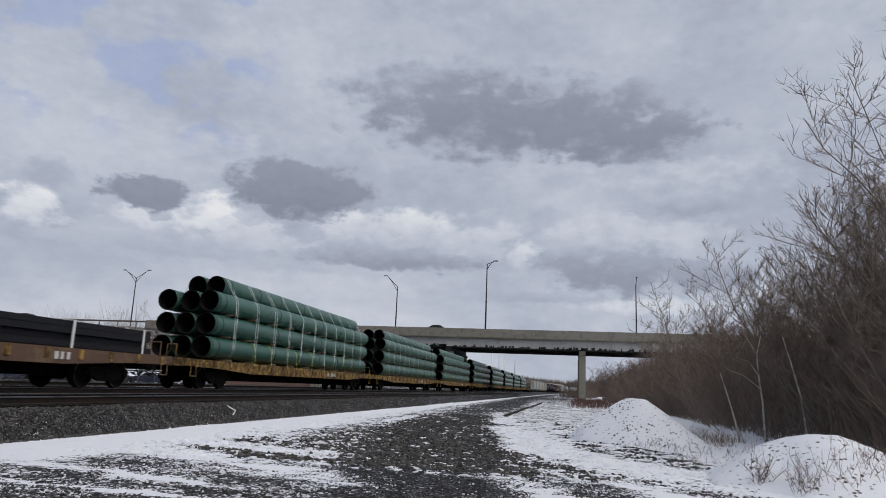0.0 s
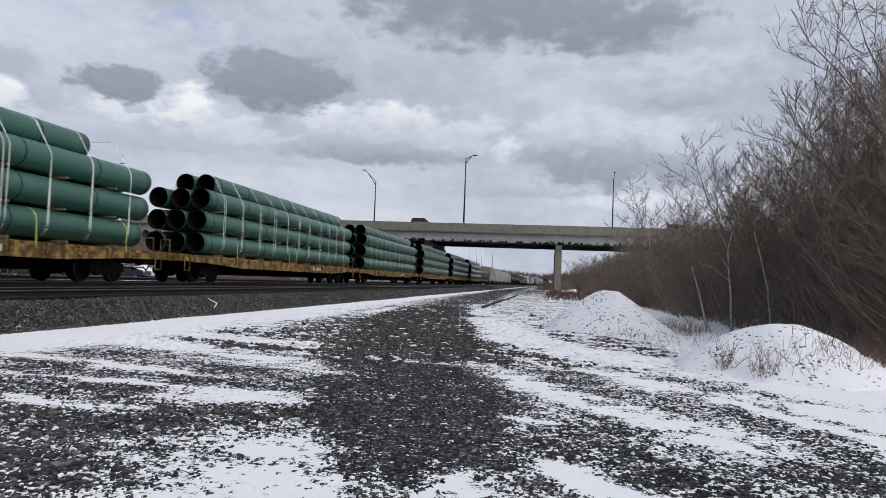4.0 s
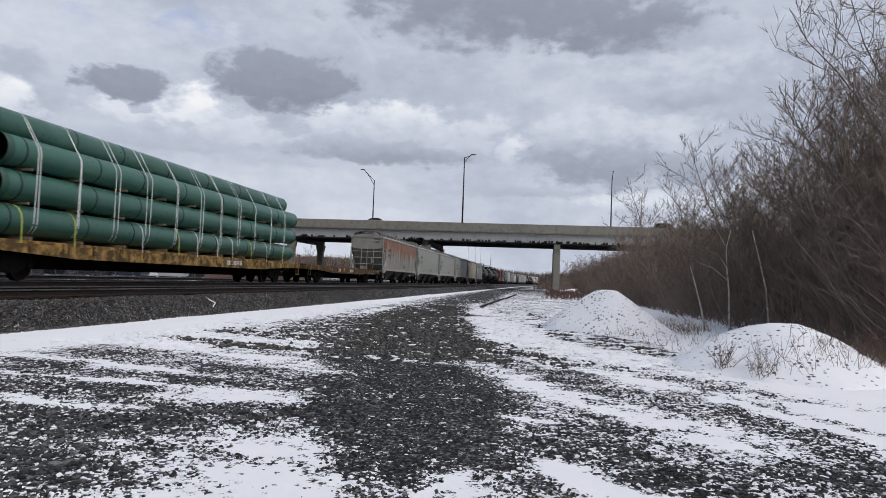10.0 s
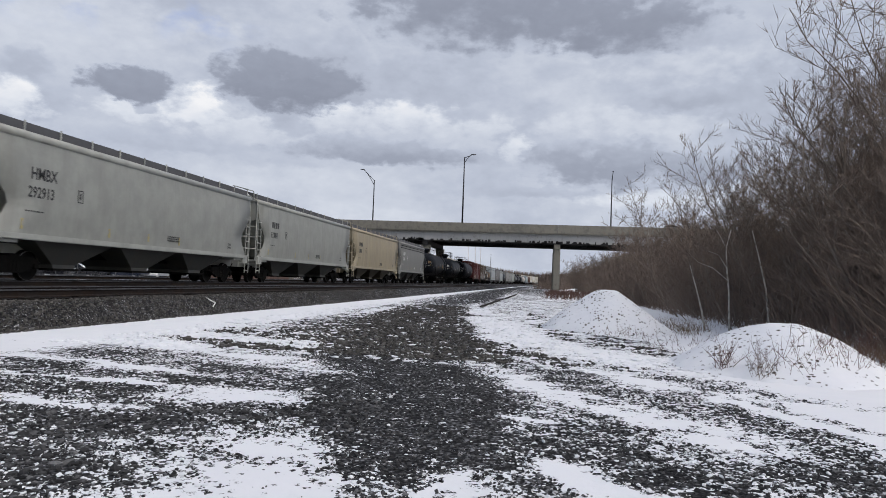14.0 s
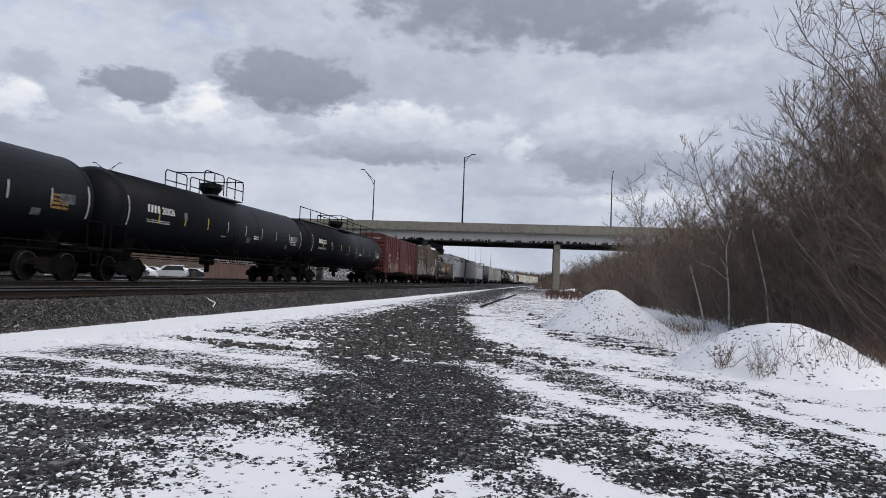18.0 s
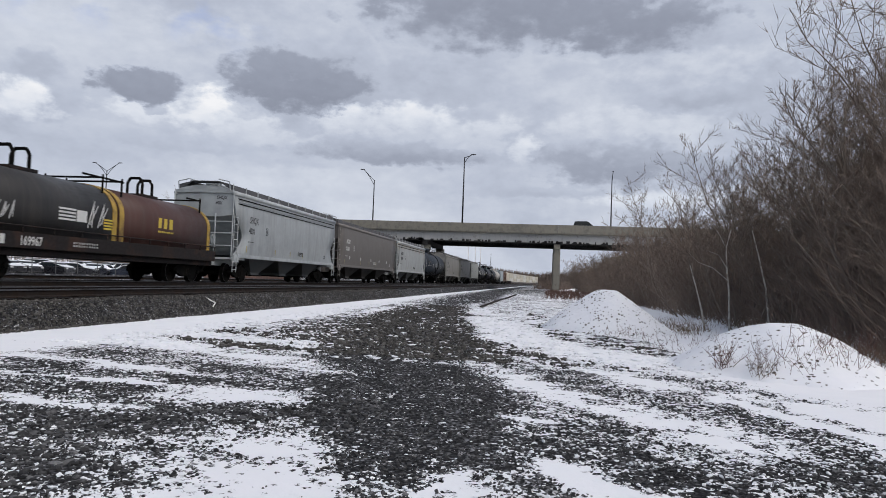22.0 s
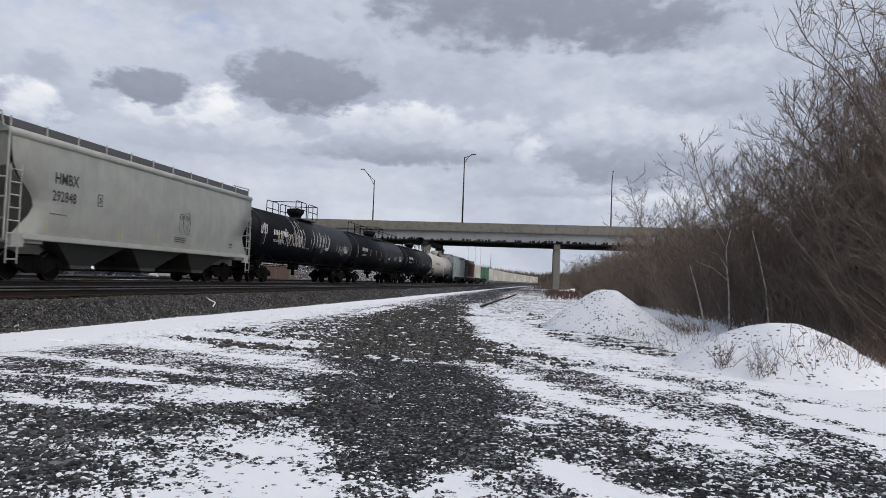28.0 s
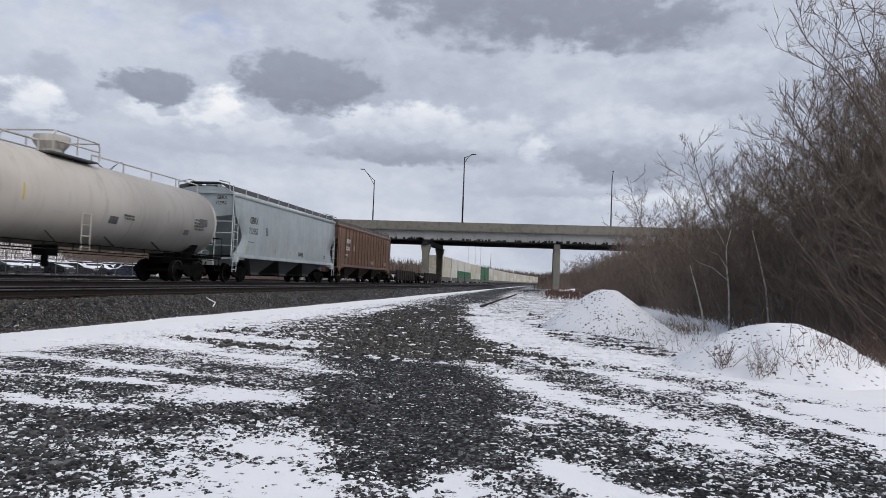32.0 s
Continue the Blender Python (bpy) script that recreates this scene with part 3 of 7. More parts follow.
def street_lamp(at, height, arms):
    base = empty("street_lamp", at, "tall dark steel highway lamp on the bridge edge", "street lamp", "highway lamps")
    bm = rod(bmesh.new(), (0, 0, 0), (0, 0, height), 0.15, 10, 0.09)
    part("pole", bm, POLE_STEEL, base, smooth=True)
    for dx, dy, dz in arms:
        tip = Vector((dx, dy, height + dz))
        low = Vector((0, 0, height - 1.0))
        top = Vector((0, 0, height - 0.1))
        pts = [low.lerp(tip, t) + Vector((0, 0, 0.25 * math.sin(math.pi * t))) for t in (0, 0.3, 0.6, 0.85, 1)]
        part("arm", bars(list(zip(pts, pts[1:])) + [(top, pts[3])], 0.055), POLE_STEEL, base)
        d = Vector((dx, dy, 0)).normalized()
        bm = bmesh.new()
        bmesh.ops.create_uvsphere(bm, u_segments=10, v_segments=6, radius=1, matrix=Matrix.Translation(tip + d * 0.25) @ Matrix.Rotation(math.atan2(d.y, d.x), 4, "Z") @ Matrix.Diagonal((0.5, 0.17, 0.1, 1)))
        part("lamp_head", bm, POLE_STEEL, base)
    return base


street_lamp((-14.3, 119.4, 11.2), 11.4, [(1.3, 0.0, 0.5)])
street_lamp((-34.7, 137.6, 11.2), 9.8, [(-2.2, -0.3, 2.1)])
street_lamp((12.3, 137.6, 11.2), 10.9, [(0.0, -1.8, 1.0)])
street_lamp((-88.5, 130.0, 10.0), 10.9, [(-2.6, 0, 1.6), (2.6, 0, 1.6)])


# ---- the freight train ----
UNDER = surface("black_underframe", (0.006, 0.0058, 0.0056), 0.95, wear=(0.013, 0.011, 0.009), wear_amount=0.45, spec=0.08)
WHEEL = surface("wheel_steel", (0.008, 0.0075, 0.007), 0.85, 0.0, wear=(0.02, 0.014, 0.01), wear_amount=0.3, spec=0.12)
TREAD = surface("wheel_rim", (0.3, 0.29, 0.28), 0.35, 1.0, wear=(0.03, 0.028, 0.026), wear_amount=0.8, wear_scale=2.5)
LETTER_DARK = surface("black_lettering", (0.03, 0.03, 0.032), 0.6)
LETTER_LIGHT = surface("white_lettering", (0.62, 0.62, 0.6), 0.6)
LETTER_ORANGE = surface("faded_orange_lettering", (0.3, 0.17, 0.05), 0.6)
LETTER_GREY = surface("grey_white_mark", (0.42, 0.42, 0.41), 0.6)
DATA_PANEL = surface("grimy_data_panel", (0.11, 0.115, 0.12), 0.7, wear=(0.03, 0.032, 0.036), wear_amount=0.6, wear_scale=5)
LETTER_YELLOW = surface("yellow_mark", (0.6, 0.45, 0.06), 0.6)
STAIN_PALE = surface("pale_overpaint", (0.34, 0.28, 0.21), 0.7, wear=(0.17, 0.075, 0.055), wear_amount=0.85, wear_scale=3.5, streak=0.6, streak_color=(0.12, 0.05, 0.04))
WORN_WHITE = surface("worn_white_lettering", (0.36, 0.34, 0.3), 0.7, wear=(0.085, 0.06, 0.04), wear_amount=0.75, wear_scale=7)
PRIMER = surface("pale_primer", (0.36, 0.35, 0.33), 0.8, wear=(0.14, 0.115, 0.09), wear_amount=0.7, wear_scale=2.5, streak=0.5, streak_color=(0.1, 0.08, 0.065))
SPRAY_BLUE = surface("dull_blue_spray", (0.02, 0.026, 0.05), 0.6, wear=(0.045, 0.05, 0.075), wear_amount=0.5, wear_scale=3)
STAIN_DARK = surface("brown_overpaint", (0.16, 0.085, 0.06), 0.7, wear=(0.3, 0.24, 0.18), wear_amount=0.4, wear_scale=4)
GRATING = surface("dark_grating", (0.085, 0.085, 0.09), 0.7, 0.2)
BLACK_TANK = tank_paint("black_tank_paint", (0.0034, 0.0042, 0.0065), (0.006, 0.0072, 0.0105), (0.011, 0.012, 0.015), 0.5, 0.12)
BLUE_TANK = tank_paint("faded_blue_tank_paint", (0.04, 0.05, 0.066), (0.028, 0.033, 0.042), (0.075, 0.083, 0.092), 0.55, 0.25)
WHITE_TANK = tank_paint("cream_tank_paint", (0.52, 0.49, 0.445), (0.44, 0.41, 0.37), (0.3, 0.265, 0.22), 0.5, 0.35)
YELLOW_FLAT = surface("worn_yellow_paint", (0.38, 0.235, 0.072), 0.7, wear=(0.03, 0.018, 0.012), wear_amount=0.85, wear_scale=2.6, streak=0.55, streak_color=(0.085, 0.045, 0.026), spec=0.25)
PIPE_GREEN = surface("green_epoxy_coating", (0.034, 0.108, 0.080), 0.36, wear=(0.05, 0.128, 0.1), wear_amount=0.3, wear_scale=0.6, grain=0.1, spread=0.25)
PIPE_END = surface("dark_pipe_steel", (0.009, 0.008, 0.008), 0.85, spec=0.12)
PIPE_RING = surface("dark_ring", (0.008, 0.018, 0.015), 0.7)
STRAP = surface("white_strap", (0.75, 0.77, 0.72), 0.6)
STRAP_YELLOW = surface("yellow_strap", (0.5, 0.56, 0.1), 0.6)
STEEL_LOAD = surface("dark_steel_load", (0.012, 0.012, 0.015), 0.6, 0.0, spec=0.25)
MESHES = {}


def cached(name, make, mats):
    if name not in MESHES:
        me = bpy.data.meshes.new(name)
        bm = make()
        bm.to_mesh(me)
        bm.free()
        for m in mats:
            me.materials.append(m)
        MESHES[name] = me
    return MESHES[name]


def cyl(bm, y0, y1, r, x=0.0, z=0.0, sides=20, mat=0, r1=None):
    """A cylinder lying along y."""
    n0 = len(bm.faces)
    bmesh.ops.create_cone(bm, cap_ends=True, segments=sides, radius1=r, radius2=r if r1 is None else r1, depth=y1 - y0,
                          matrix=Matrix.Translation((x, (y0 + y1) / 2, z)) @ Matrix.Rotation(radians(-90), 4, "X"))
    bm.faces.ensure_lookup_table()
    for f in bm.faces[n0:]:
        f.material_index = mat
    return bm


def axle_cyl(bm, x0, x1, r, mat=0, sides=24, y=0.0, z=0.0):
    n0 = len(bm.faces)
    bmesh.ops.create_cone(bm, cap_ends=True, segments=sides, radius1=r, radius2=r, depth=x1 - x0, matrix=Matrix.Translation(((x0 + x1) / 2, y, z)) @ Matrix.Rotation(radians(90), 4, "Y"))
    bm.faces.ensure_lookup_table()
    for f in bm.faces[n0:]:
        f.material_index = mat


def make_wheel():
    """One turned wheel: flange, tread, bright rim face, dished plate and hub."""
    bm = bmesh.new()
    shape = [(0.66, 0.10), (0.66, 0.485), (0.69, 0.485), (0.695, 0.458), (0.83, 0.452), (0.832, 0.432), (0.832, 0.40), (0.80, 0.385), (0.77, 0.22), (0.80, 0.17), (0.84, 0.14)]
    n = 28
    rings = [[bm.verts.new((x, r * math.cos(2 * math.pi * i / n), r * math.sin(2 * math.pi * i / n))) for i in range(n)] for x, r in shape]
    for k, (a, b) in enumerate(zip(rings, rings[1:])):
        for i in range(n):
            f = bm.faces.new((a[i], b[i], b[(i + 1) % n], a[(i + 1) % n]))
            f.material_index = 1 if k == 4 else 0
    bm.faces.new(rings[0])
    bm.faces.new(rings[-1][::-1])
    bmesh.ops.recalc_face_normals(bm, faces=bm.faces[:])
    return bm


def make_axle():
    bm = bmesh.new()
    axle_cyl(bm, -1.12, 1.12, 0.085, 0, 12)
    return bm


def make_truck():
    bm = bmesh.new()
    for s in (-1, 1):
        x0, x1 = sorted((s * 0.92, s * 1.08))
        top = [(-1.15, 0.52), (-0.95, 0.66), (-0.5, 0.74), (0.5, 0.74), (0.95, 0.66), (1.15, 0.52), (0.8, 0.42), (0.42, 0.24), (-0.42, 0.24), (-0.8, 0.42)]
        a = [bm.verts.new((x0, y, z)) for y, z in top]
        b = [bm.verts.new((x1, y, z)) for y, z in top]
        for i in range(10):
            bm.faces.new((a[i], a[(i + 1) % 10], b[(i + 1) % 10], b[i]))
        bm.faces.new(a[::-1])
        bm.faces.new(b)
        for y in (-0.14, 0.0, 0.14):
            rod(bm, (s * 1.04, y, 0.3), (s * 1.04, y, 0.6), 0.075, 8)
        for y in (-0.89, 0.89):
            axle_cyl(bm, *sorted((s * 1.06, s * 1.14)), 0.1, 0, 10, y, 0.46)
    box(bm, -1.1, 1.1, -0.2, 0.2, 0.5, 0.8)
    box(bm, -0.3, 0.3, -0.3, 0.3, 0.75, 1.0)
    box(bm, -0.9, 0.9, -0.6, -0.52, 0.35, 0.5)
    bmesh.ops.recalc_face_normals(bm, faces=bm.faces[:])
    return bm


def truck(parent, y):
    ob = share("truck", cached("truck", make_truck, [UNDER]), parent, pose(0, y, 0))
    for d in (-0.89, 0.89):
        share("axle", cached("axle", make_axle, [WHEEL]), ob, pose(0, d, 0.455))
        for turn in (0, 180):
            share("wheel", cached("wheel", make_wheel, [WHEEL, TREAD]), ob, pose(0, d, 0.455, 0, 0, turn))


def make_coupler():
    bm = blk(-0.12, 0.12, -0.55, 0.5, 0.72, 0.98, 0.03)
    box(bm, -0.18, 0.2, -0.62, -0.38, 0.68, 1.02, 0.04)
    rod(bm, (0.35, -0.1, 0.95), (0.3, -0.45, 0.45), 0.025, 6)
    rod(bm, (0.3, -0.45, 0.45), (0.25, -0.6, 0.6), 0.025, 6)
    return bm


def running_gear(car, length, inset=2.0):
    truck(car, inset)
    truck(car, length - inset)
    me = cached("coupler", make_coupler, [UNDER])
    share("coupler", me, car, pose(0, 0, 0))
    share("coupler", me, car, pose(0, length, 0, 0, 0, 180))


def lettering(car, x, y, z, glyph_w, glyph_h, count, mat, rows=1, label="", slant=0.0):
    """Unreadable writing: a run of small bars of the letters' size and weight, flat on the side."""
    bm = bmesh.new()
    rnd = random.Random(int(y * 100) + count)
    if glyph_h >= 0.2 and rows == 1:
        for i in range(count):
            a, w = y + i * glyph_w * 1.3, glyph_w * rnd.choice((0.55, 0.7, 0.85, 0.75))
            ob = part("letter_bar", blk(x, x + 0.004, a, a + w, z, z + glyph_h), mat, car)
        bm.free()
        return ob
    for r in range(rows):
        for i in range(count):
            a = y + i * glyph_w * 1.3
            zz = z - r * glyph_h * 1.6 + slant * i
            kind = rnd.randrange(4)
            w = glyph_w * (0.55, 0.7, 0.85, 0.75)[kind]
            box(bm, x, x + 0.004, a, a + w, zz, zz + glyph_h)
    return tagged(part("lettering", bm, mat, car, label), kind="stuff")


def glyphs(text, h, stretch=0.82):
    """Flat mesh of a line of writing: from 0 to the right along u, h high along v."""
    key = "writing_%s_%.2f" % (text, h)
    if key not in MESHES:
        cu = bpy.data.curves.new("writing", "FONT")
        cu.body, cu.resolution_u, cu.offset = text, 2, 0.022
        ob = bpy.data.objects.new("writing", cu)
        me = bpy.data.meshes.new_from_object(ob)
        bpy.data.objects.remove(ob)
        bpy.data.curves.remove(cu)
        k = h / max(v.co.y for v in me.vertices)
        MESHES[key] = ([(v.co.x * k * stretch, v.co.y * k) for v in me.vertices], [tuple(p.vertices) for p in me.polygons])
        bpy.data.meshes.remove(me)
    return MESHES[key]


def writing(car, text, x, y, z, h, mat, shell=None, end=False):
    """Readable writing on a car's side (u along +y), or on its end; shell: (radius, centre height) of a tank that it curves round."""
    uv, faces = glyphs(text, h)
    pts = []
    for u, v in uv:
        if end:
            pts.append((x + u, y, z + v))
        elif shell:
            pts.append((math.sqrt(shell[0] ** 2 - (z + v - shell[1]) ** 2) + 0.012, y + u, z + v))
        else:
            pts.append((x, y + u, z + v))
    me = bpy.data.meshes.new("writing")
    me.from_pydata(pts, [], faces)
    me.materials.append(mat)
    ob = new("writing", me)
    ob.parent = car
    return ob


def stroke_band(bm, pts, width, place):
    """A flat brushed band along pts (u, v), laid on the car by place(u, v)."""
    last = None
    n = len(pts) - 1
    for i, p in enumerate(pts):
        q, o = pts[min(i + 1, n)], pts[max(i - 1, 0)]
        d = Vector((q[0] - o[0], q[1] - o[1])).normalized() * width * (0.45 + 0.55 * math.sin(math.pi * (i + 0.6) / (n + 1.2)))
        row = [bm.verts.new(place(p[0] - d.y, p[1] + d.x)), bm.verts.new(place(p[0] + d.y, p[1] - d.x))]
        if last:
            bm.faces.new((last[0], row[0], row[1], last[1]))
        last = row


def tag(car, y, z, size, count, mat, seed, shell=None, x=1.6, width=0.05, sharp=False, tall=1.0):
    """Sprayed letter-like signs, side by side: slanted stems with hooks, or loops."""
    rnd = random.Random(seed)
    bm = bmesh.new()

    def place(u, v):
        return (math.sqrt(max(0.0, shell[0] ** 2 - (v - shell[1]) ** 2)) + 0.014 if shell else x, u, v)

    for i in range(count):
        u, h = y + i * size * 0.62, size * tall * rnd.uniform(0.8, 1.25)
        v = z + rnd.uniform(-0.06, 0.06) * size
        s = 0.22 * size
        if sharp:
            stroke_band(bm, [(u + s * t * 1.6, v + h * t) for t in (0, 0.25, 0.5, 0.75, 1)], width, place)
            stroke_band(bm, [(u + s * 1.6 - 0.1 * size * t, v + h * (1 - t * rnd.uniform(0.7, 1.0))) for t in (0, 0.3, 0.6, 1)][::-1], width * 0.8, place)
            if rnd.random() < 0.6:
                stroke_band(bm, [(u + s * 0.6 + 0.45 * size * t, v + h * (0.1 + 0.75 * t)) for t in (0, 0.35, 0.7, 1)], width * 0.8, place)
        else:
            a0, da = rnd.uniform(0, 6.28), rnd.choice((-1, 1)) * rnd.uniform(4.0, 7.5)
            stroke_band(bm, [(u + 0.3 * size * math.cos(a0 + da * j / 14) * (1 - 0.03 * j), v + h * 0.5 + 0.48 * h * math.sin(a0 + da * j / 14)) for j in range(15)], width, place)
            stroke_band(bm, [(u + 0.3 * size * rnd.uniform(-1, 1) * (1 - t) + 0.1 * size, v + h * t) for t in (0, 0.3, 0.65, 1)], width * 0.8, place)
    bmesh.ops.recalc_face_normals(bm, faces=bm.faces[:])
    if sum(f.normal.x for f in bm.faces) < 0:
        bmesh.ops.reverse_faces(bm, faces=bm.faces[:])
    return tagged(part("graffiti", bm, mat, car, "sprayed paint strokes"), kind="stuff")


def patch(car, name, x, y0, y1, z0, z1, mat, label=""):
    """A thin painted or stuck panel on a car's side."""
    return part(name, blk(x, x + 0.004, y0, y1, z0, z1), mat, car, label)


def overpaint(car, x, y, z, w, h, mat, seed, level=-0.08):
    """Blocky letter-like patches of spray paint low on a side, with ragged tops and runs."""
    bm = bmesh.new()
    c = 0.07
    for i in range(int(w / c)):
        a = i * c
        top = h * (0.72 + 0.5 * noise.noise((a * 1.1, seed, 0.0)))
        for j in range(int(h / c)):
            b = j * c
            v = noise.noise((a * 2.4, b * 1.3, seed + 0.5)) + 0.5 * noise.noise((a * 6.0, b * 2.2, seed + 3.5)) + 0.25 * math.sin(a * 7.5 + seed)
            if b < top and v > level:
                d = 0.02 * noise.noise((a * 9, b * 9, seed))
                bm.faces.new([bm.verts.new((x, y + a + p + d, z + b + q)) for p, q in ((0, 0), (c, 0), (c, c), (0, c))])
    bmesh.ops.remove_doubles(bm, verts=bm.verts[:], dist=0.001)
    return tagged(part("sprayed_patch", bm, mat, car, "sprayed pale overpaint"), kind="stuff")


TRAIN = []


def start_car(name, u, label, category):
    car = empty(name, (TRACK_TRAIN, u - 2.12, RAIL_TRAIN), label, category, "cars of the freight train")
    TRAIN.append((car, u))
    return car


def ladder(car, x, y, z0, z1, mat, w=0.42, step=0.36):
    pairs = [((x, y, z0), (x, y, z1)), ((x, y + w, z0), (x, y + w, z1))]
    z = z0 + 0.12
    while z < z1:
        pairs.append(((x, y, z), (x, y + w, z)))
        z += step
    return part("ladder", bars(pairs, 0.022, 5), mat, car)


def hopper(u, length, base, label, ribs=False, rust=0.0, dirt=0.4, top=4.22, bays=3, marks=None, rust_color=(0.23, 0.1, 0.05), trim=None, flat_ends=False, top_lines=False):
    """A covered hopper car: bowed sides with curved end edges, slope sheets, arched roof with walkways, discharge bays."""
    car = start_car("covered_hopper_car", u, label, "hopper car")
    L = length
    paint = car_paint("hopper_paint", base, rust, rust_color, dirt, top=top - 0.1, reach=3.5 if rust > 0.9 else 1.5)
    plain = car_paint("hopper_end_paint", base, 0.0, rust_color, dirt) if rust > 0.9 else paint
    edge = car_paint("hopper_trim_paint", trim or tuple(min(0.8, c * 1.12 + 0.03) for c in base), 0.0, dirt=dirt * 0.8)
    bow = 0.0 if ribs else 0.075

    def xs(z):
        return 1.51 + bow * math.sin(math.pi * (z - 1.36) / (top - 1.36))

    def inset(z):
        return 0.13 + (0.2 if flat_ends else 0.92) * math.exp(-((z - 2.2) / 0.72) ** 2)

    zs = [1.36 + (top - 0.12 - 1.36) * i / 10 for i in range(11)]
    for s, nm in ((1, "side_sheet"), (-1, "side_sheet")):
        bm = bmesh.new()
        outer, inner = [], []
        for z in zs:
            i0 = inset(z)
            ys = [i0 + (L - 2 * i0) * j / 12 for j in range(13)]
            outer.append([bm.verts.new((s * xs(z), y, z)) for y in ys])
            inner.append([bm.verts.new((s * (xs(z) - 0.05), y, z)) for y in ys])
        for r in range(10):
            for j in range(12):
                bm.faces.new((outer[r][j], outer[r][j + 1], outer[r + 1][j + 1], outer[r + 1][j]))
                bm.faces.new((inner[r][j], inner[r + 1][j], inner[r + 1][j + 1], inner[r][j + 1]))
            bm.faces.new((outer[r][0], outer[r + 1][0], inner[r + 1][0], inner[r][0]))
            bm.faces.new((outer[r][12], inner[r][12], inner[r + 1][12], outer[r + 1][12]))
        bmesh.ops.recalc_face_normals(bm, faces=bm.faces[:])
        side = part(nm, bm, paint, car, smooth=not ribs)
        if ribs:
            n = int(L / 0.95)
            for j in range(1, n):
                y = L * j / n
                if 1.0 < y < L - 1.0:
                    x0, x1 = sorted((s * 1.505, s * 1.585))
                    part("rib", blk(x0, x1, y - 0.05, y + 0.05, 1.4, top - 0.14, 0.01), paint, side)
        x0, x1 = sorted((s * 1.44, s * 1.60))
        bm = blk(x0, x1, 0.6, L - 0.6, 1.2, 1.38, 0.02)
        box(bm, *sorted((s * 1.46, s * 1.58)), 0.25, 0.75, 0.98, 1.36)
        box(bm, *sorted((s * 1.46, s * 1.58)), L - 0.75, L - 0.25, 0.98, 1.36)
        part("side_sill", bm, edge, car)
        bm = bmesh.new()
        cyl(bm, 0.1, L - 0.1, 0.13, s * 1.47, top - 0.02, 12)
        part("top_chord", bm, edge, car, smooth=True)
        if top_lines:
            for dz in (0.25, 0.37, 0.49):
                part("groove", blk(*sorted((s * 1.5, s * 1.58)), 0.5, L - 0.5, top - dz - 0.02, top - dz + 0.02), UNDER if dz != 0.37 else edge, side)
        # roof walkway, sloping grating on posts
        bm = prism([(s * 1.38, top + 0.08), (s * 0.72, top + 0.5), (s * 0.72, top + 0.54), (s * 1.36, top + 0.38)], 0.15, L - 0.15)
        wk = part("roof_walkway", bm, GRATING, car)
        if s > 0:
            n = int(L / 1.45)
            post = cached("walkway_bracket_%.2f_%s" % (top, edge.name), lambda: bars([((1.39, 0, top + 0.02), (1.39, 0, top + 0.42))], 0.028, 5), [edge])
            for j in range(n + 1):
                share("walkway_bracket", post, wk, pose(0, 0.2 + (L - 0.4) * j / n, 0))
    # roof
    secs = []
    for y in (0.06, L - 0.06):
        secs.append([(1.5 * math.cos(math.pi * i / 10), y, top - 0.02 + 0.36 * math.sin(math.pi * i / 10)) for i in range(11)])
    part("roof", loft(secs), plain, car, smooth=False)
    bm = blk(-0.34, 0.34, 0.7, L - 0.7, top + 0.28, top + 0.5, 0.04)
    for j in range(8):
        y = 1.0 + (L - 2) * j / 7
        box(bm, -0.4, 0.4, y - 0.05, y + 0.05, top + 0.3, top + 0.56)
    part("hatch_cover", bm, plain, car)
    for e in (0, 1):
        sg = 1 - 2 * e
        Y = lambda v: v if e == 0 else L - v
        # upper end panel and slope sheet below it
        bm = bmesh.new()
        arc = [(1.46 * math.cos(math.pi * i / 10), top - 0.02 + 0.34 * math.sin(math.pi * i / 10)) for i in range(11)] + [(-1.46, 3.25), (-0.8, 3.15), (0.8, 3.15), (1.46, 3.25)]
        y0, y1 = sorted((Y(0.12), Y(0.17)))
        prism(arc, y0, y1, bm)
        part("end_panel", bm, plain, car)
        bm = bmesh.new()
        y0, y1 = (0.2, 2.35) if e == 0 else (L - 2.35, L - 0.2)
        a = [(-1.44, Y(0.16), 3.3), (1.44, Y(0.16), 3.3), (1.44, Y(2.3), 1.4), (-1.44, Y(2.3), 1.4)]
        b = [(x, y, z - 0.06) for x, y, z in a]
        loft([[a[0], a[1], b[1], b[0]], [a[3], a[2], b[2], b[3]]], bm)
        part("slope_sheet", bm, plain, car)
        bm = blk(-1.5, 1.5, *sorted((Y(0.15), Y(1.6))), 1.1, 1.2)
        box(bm, -0.6, 0.6, *sorted((Y(0.0), Y(3.0))), 0.8, 1.1)
        part("end_platform", bm, edge, car)
        for z in (2.9, 2.35, 1.75):
            part("end_crossbar", bars([((-1.5, Y(0.06), z), (1.5, Y(0.06), z))], 0.03, 5), edge, car)
        for x in (-1.5, -0.55, 0.0, 0.62, 1.5):
            part("end_post", bars([((x, Y(0.06), 1.15), (x, Y(0.06), 3.3 if abs(x) < 1 else top))], 0.035, 5), edge, car)
        for s in (-1, 1):
            pts = [(s * 1.3, Y(0.05), top + 0.1), (s * 1.3, Y(-0.06), top + 0.5), (s * 0.75, Y(-0.06), top + 0.62), (s * 0.75, Y(0.5), top + 0.62)]
            part("roof_grab_rail", bars(list(zip(pts, pts[1:])), 0.024, 5), edge, car)
        part("roof_end_platform", blk(-0.72, 0.72, *sorted((Y(-0.02), Y(0.65))), top + 0.5, top + 0.54), GRATING, car)
        lo = Y(0.1) if e == 0 else Y(0.52)
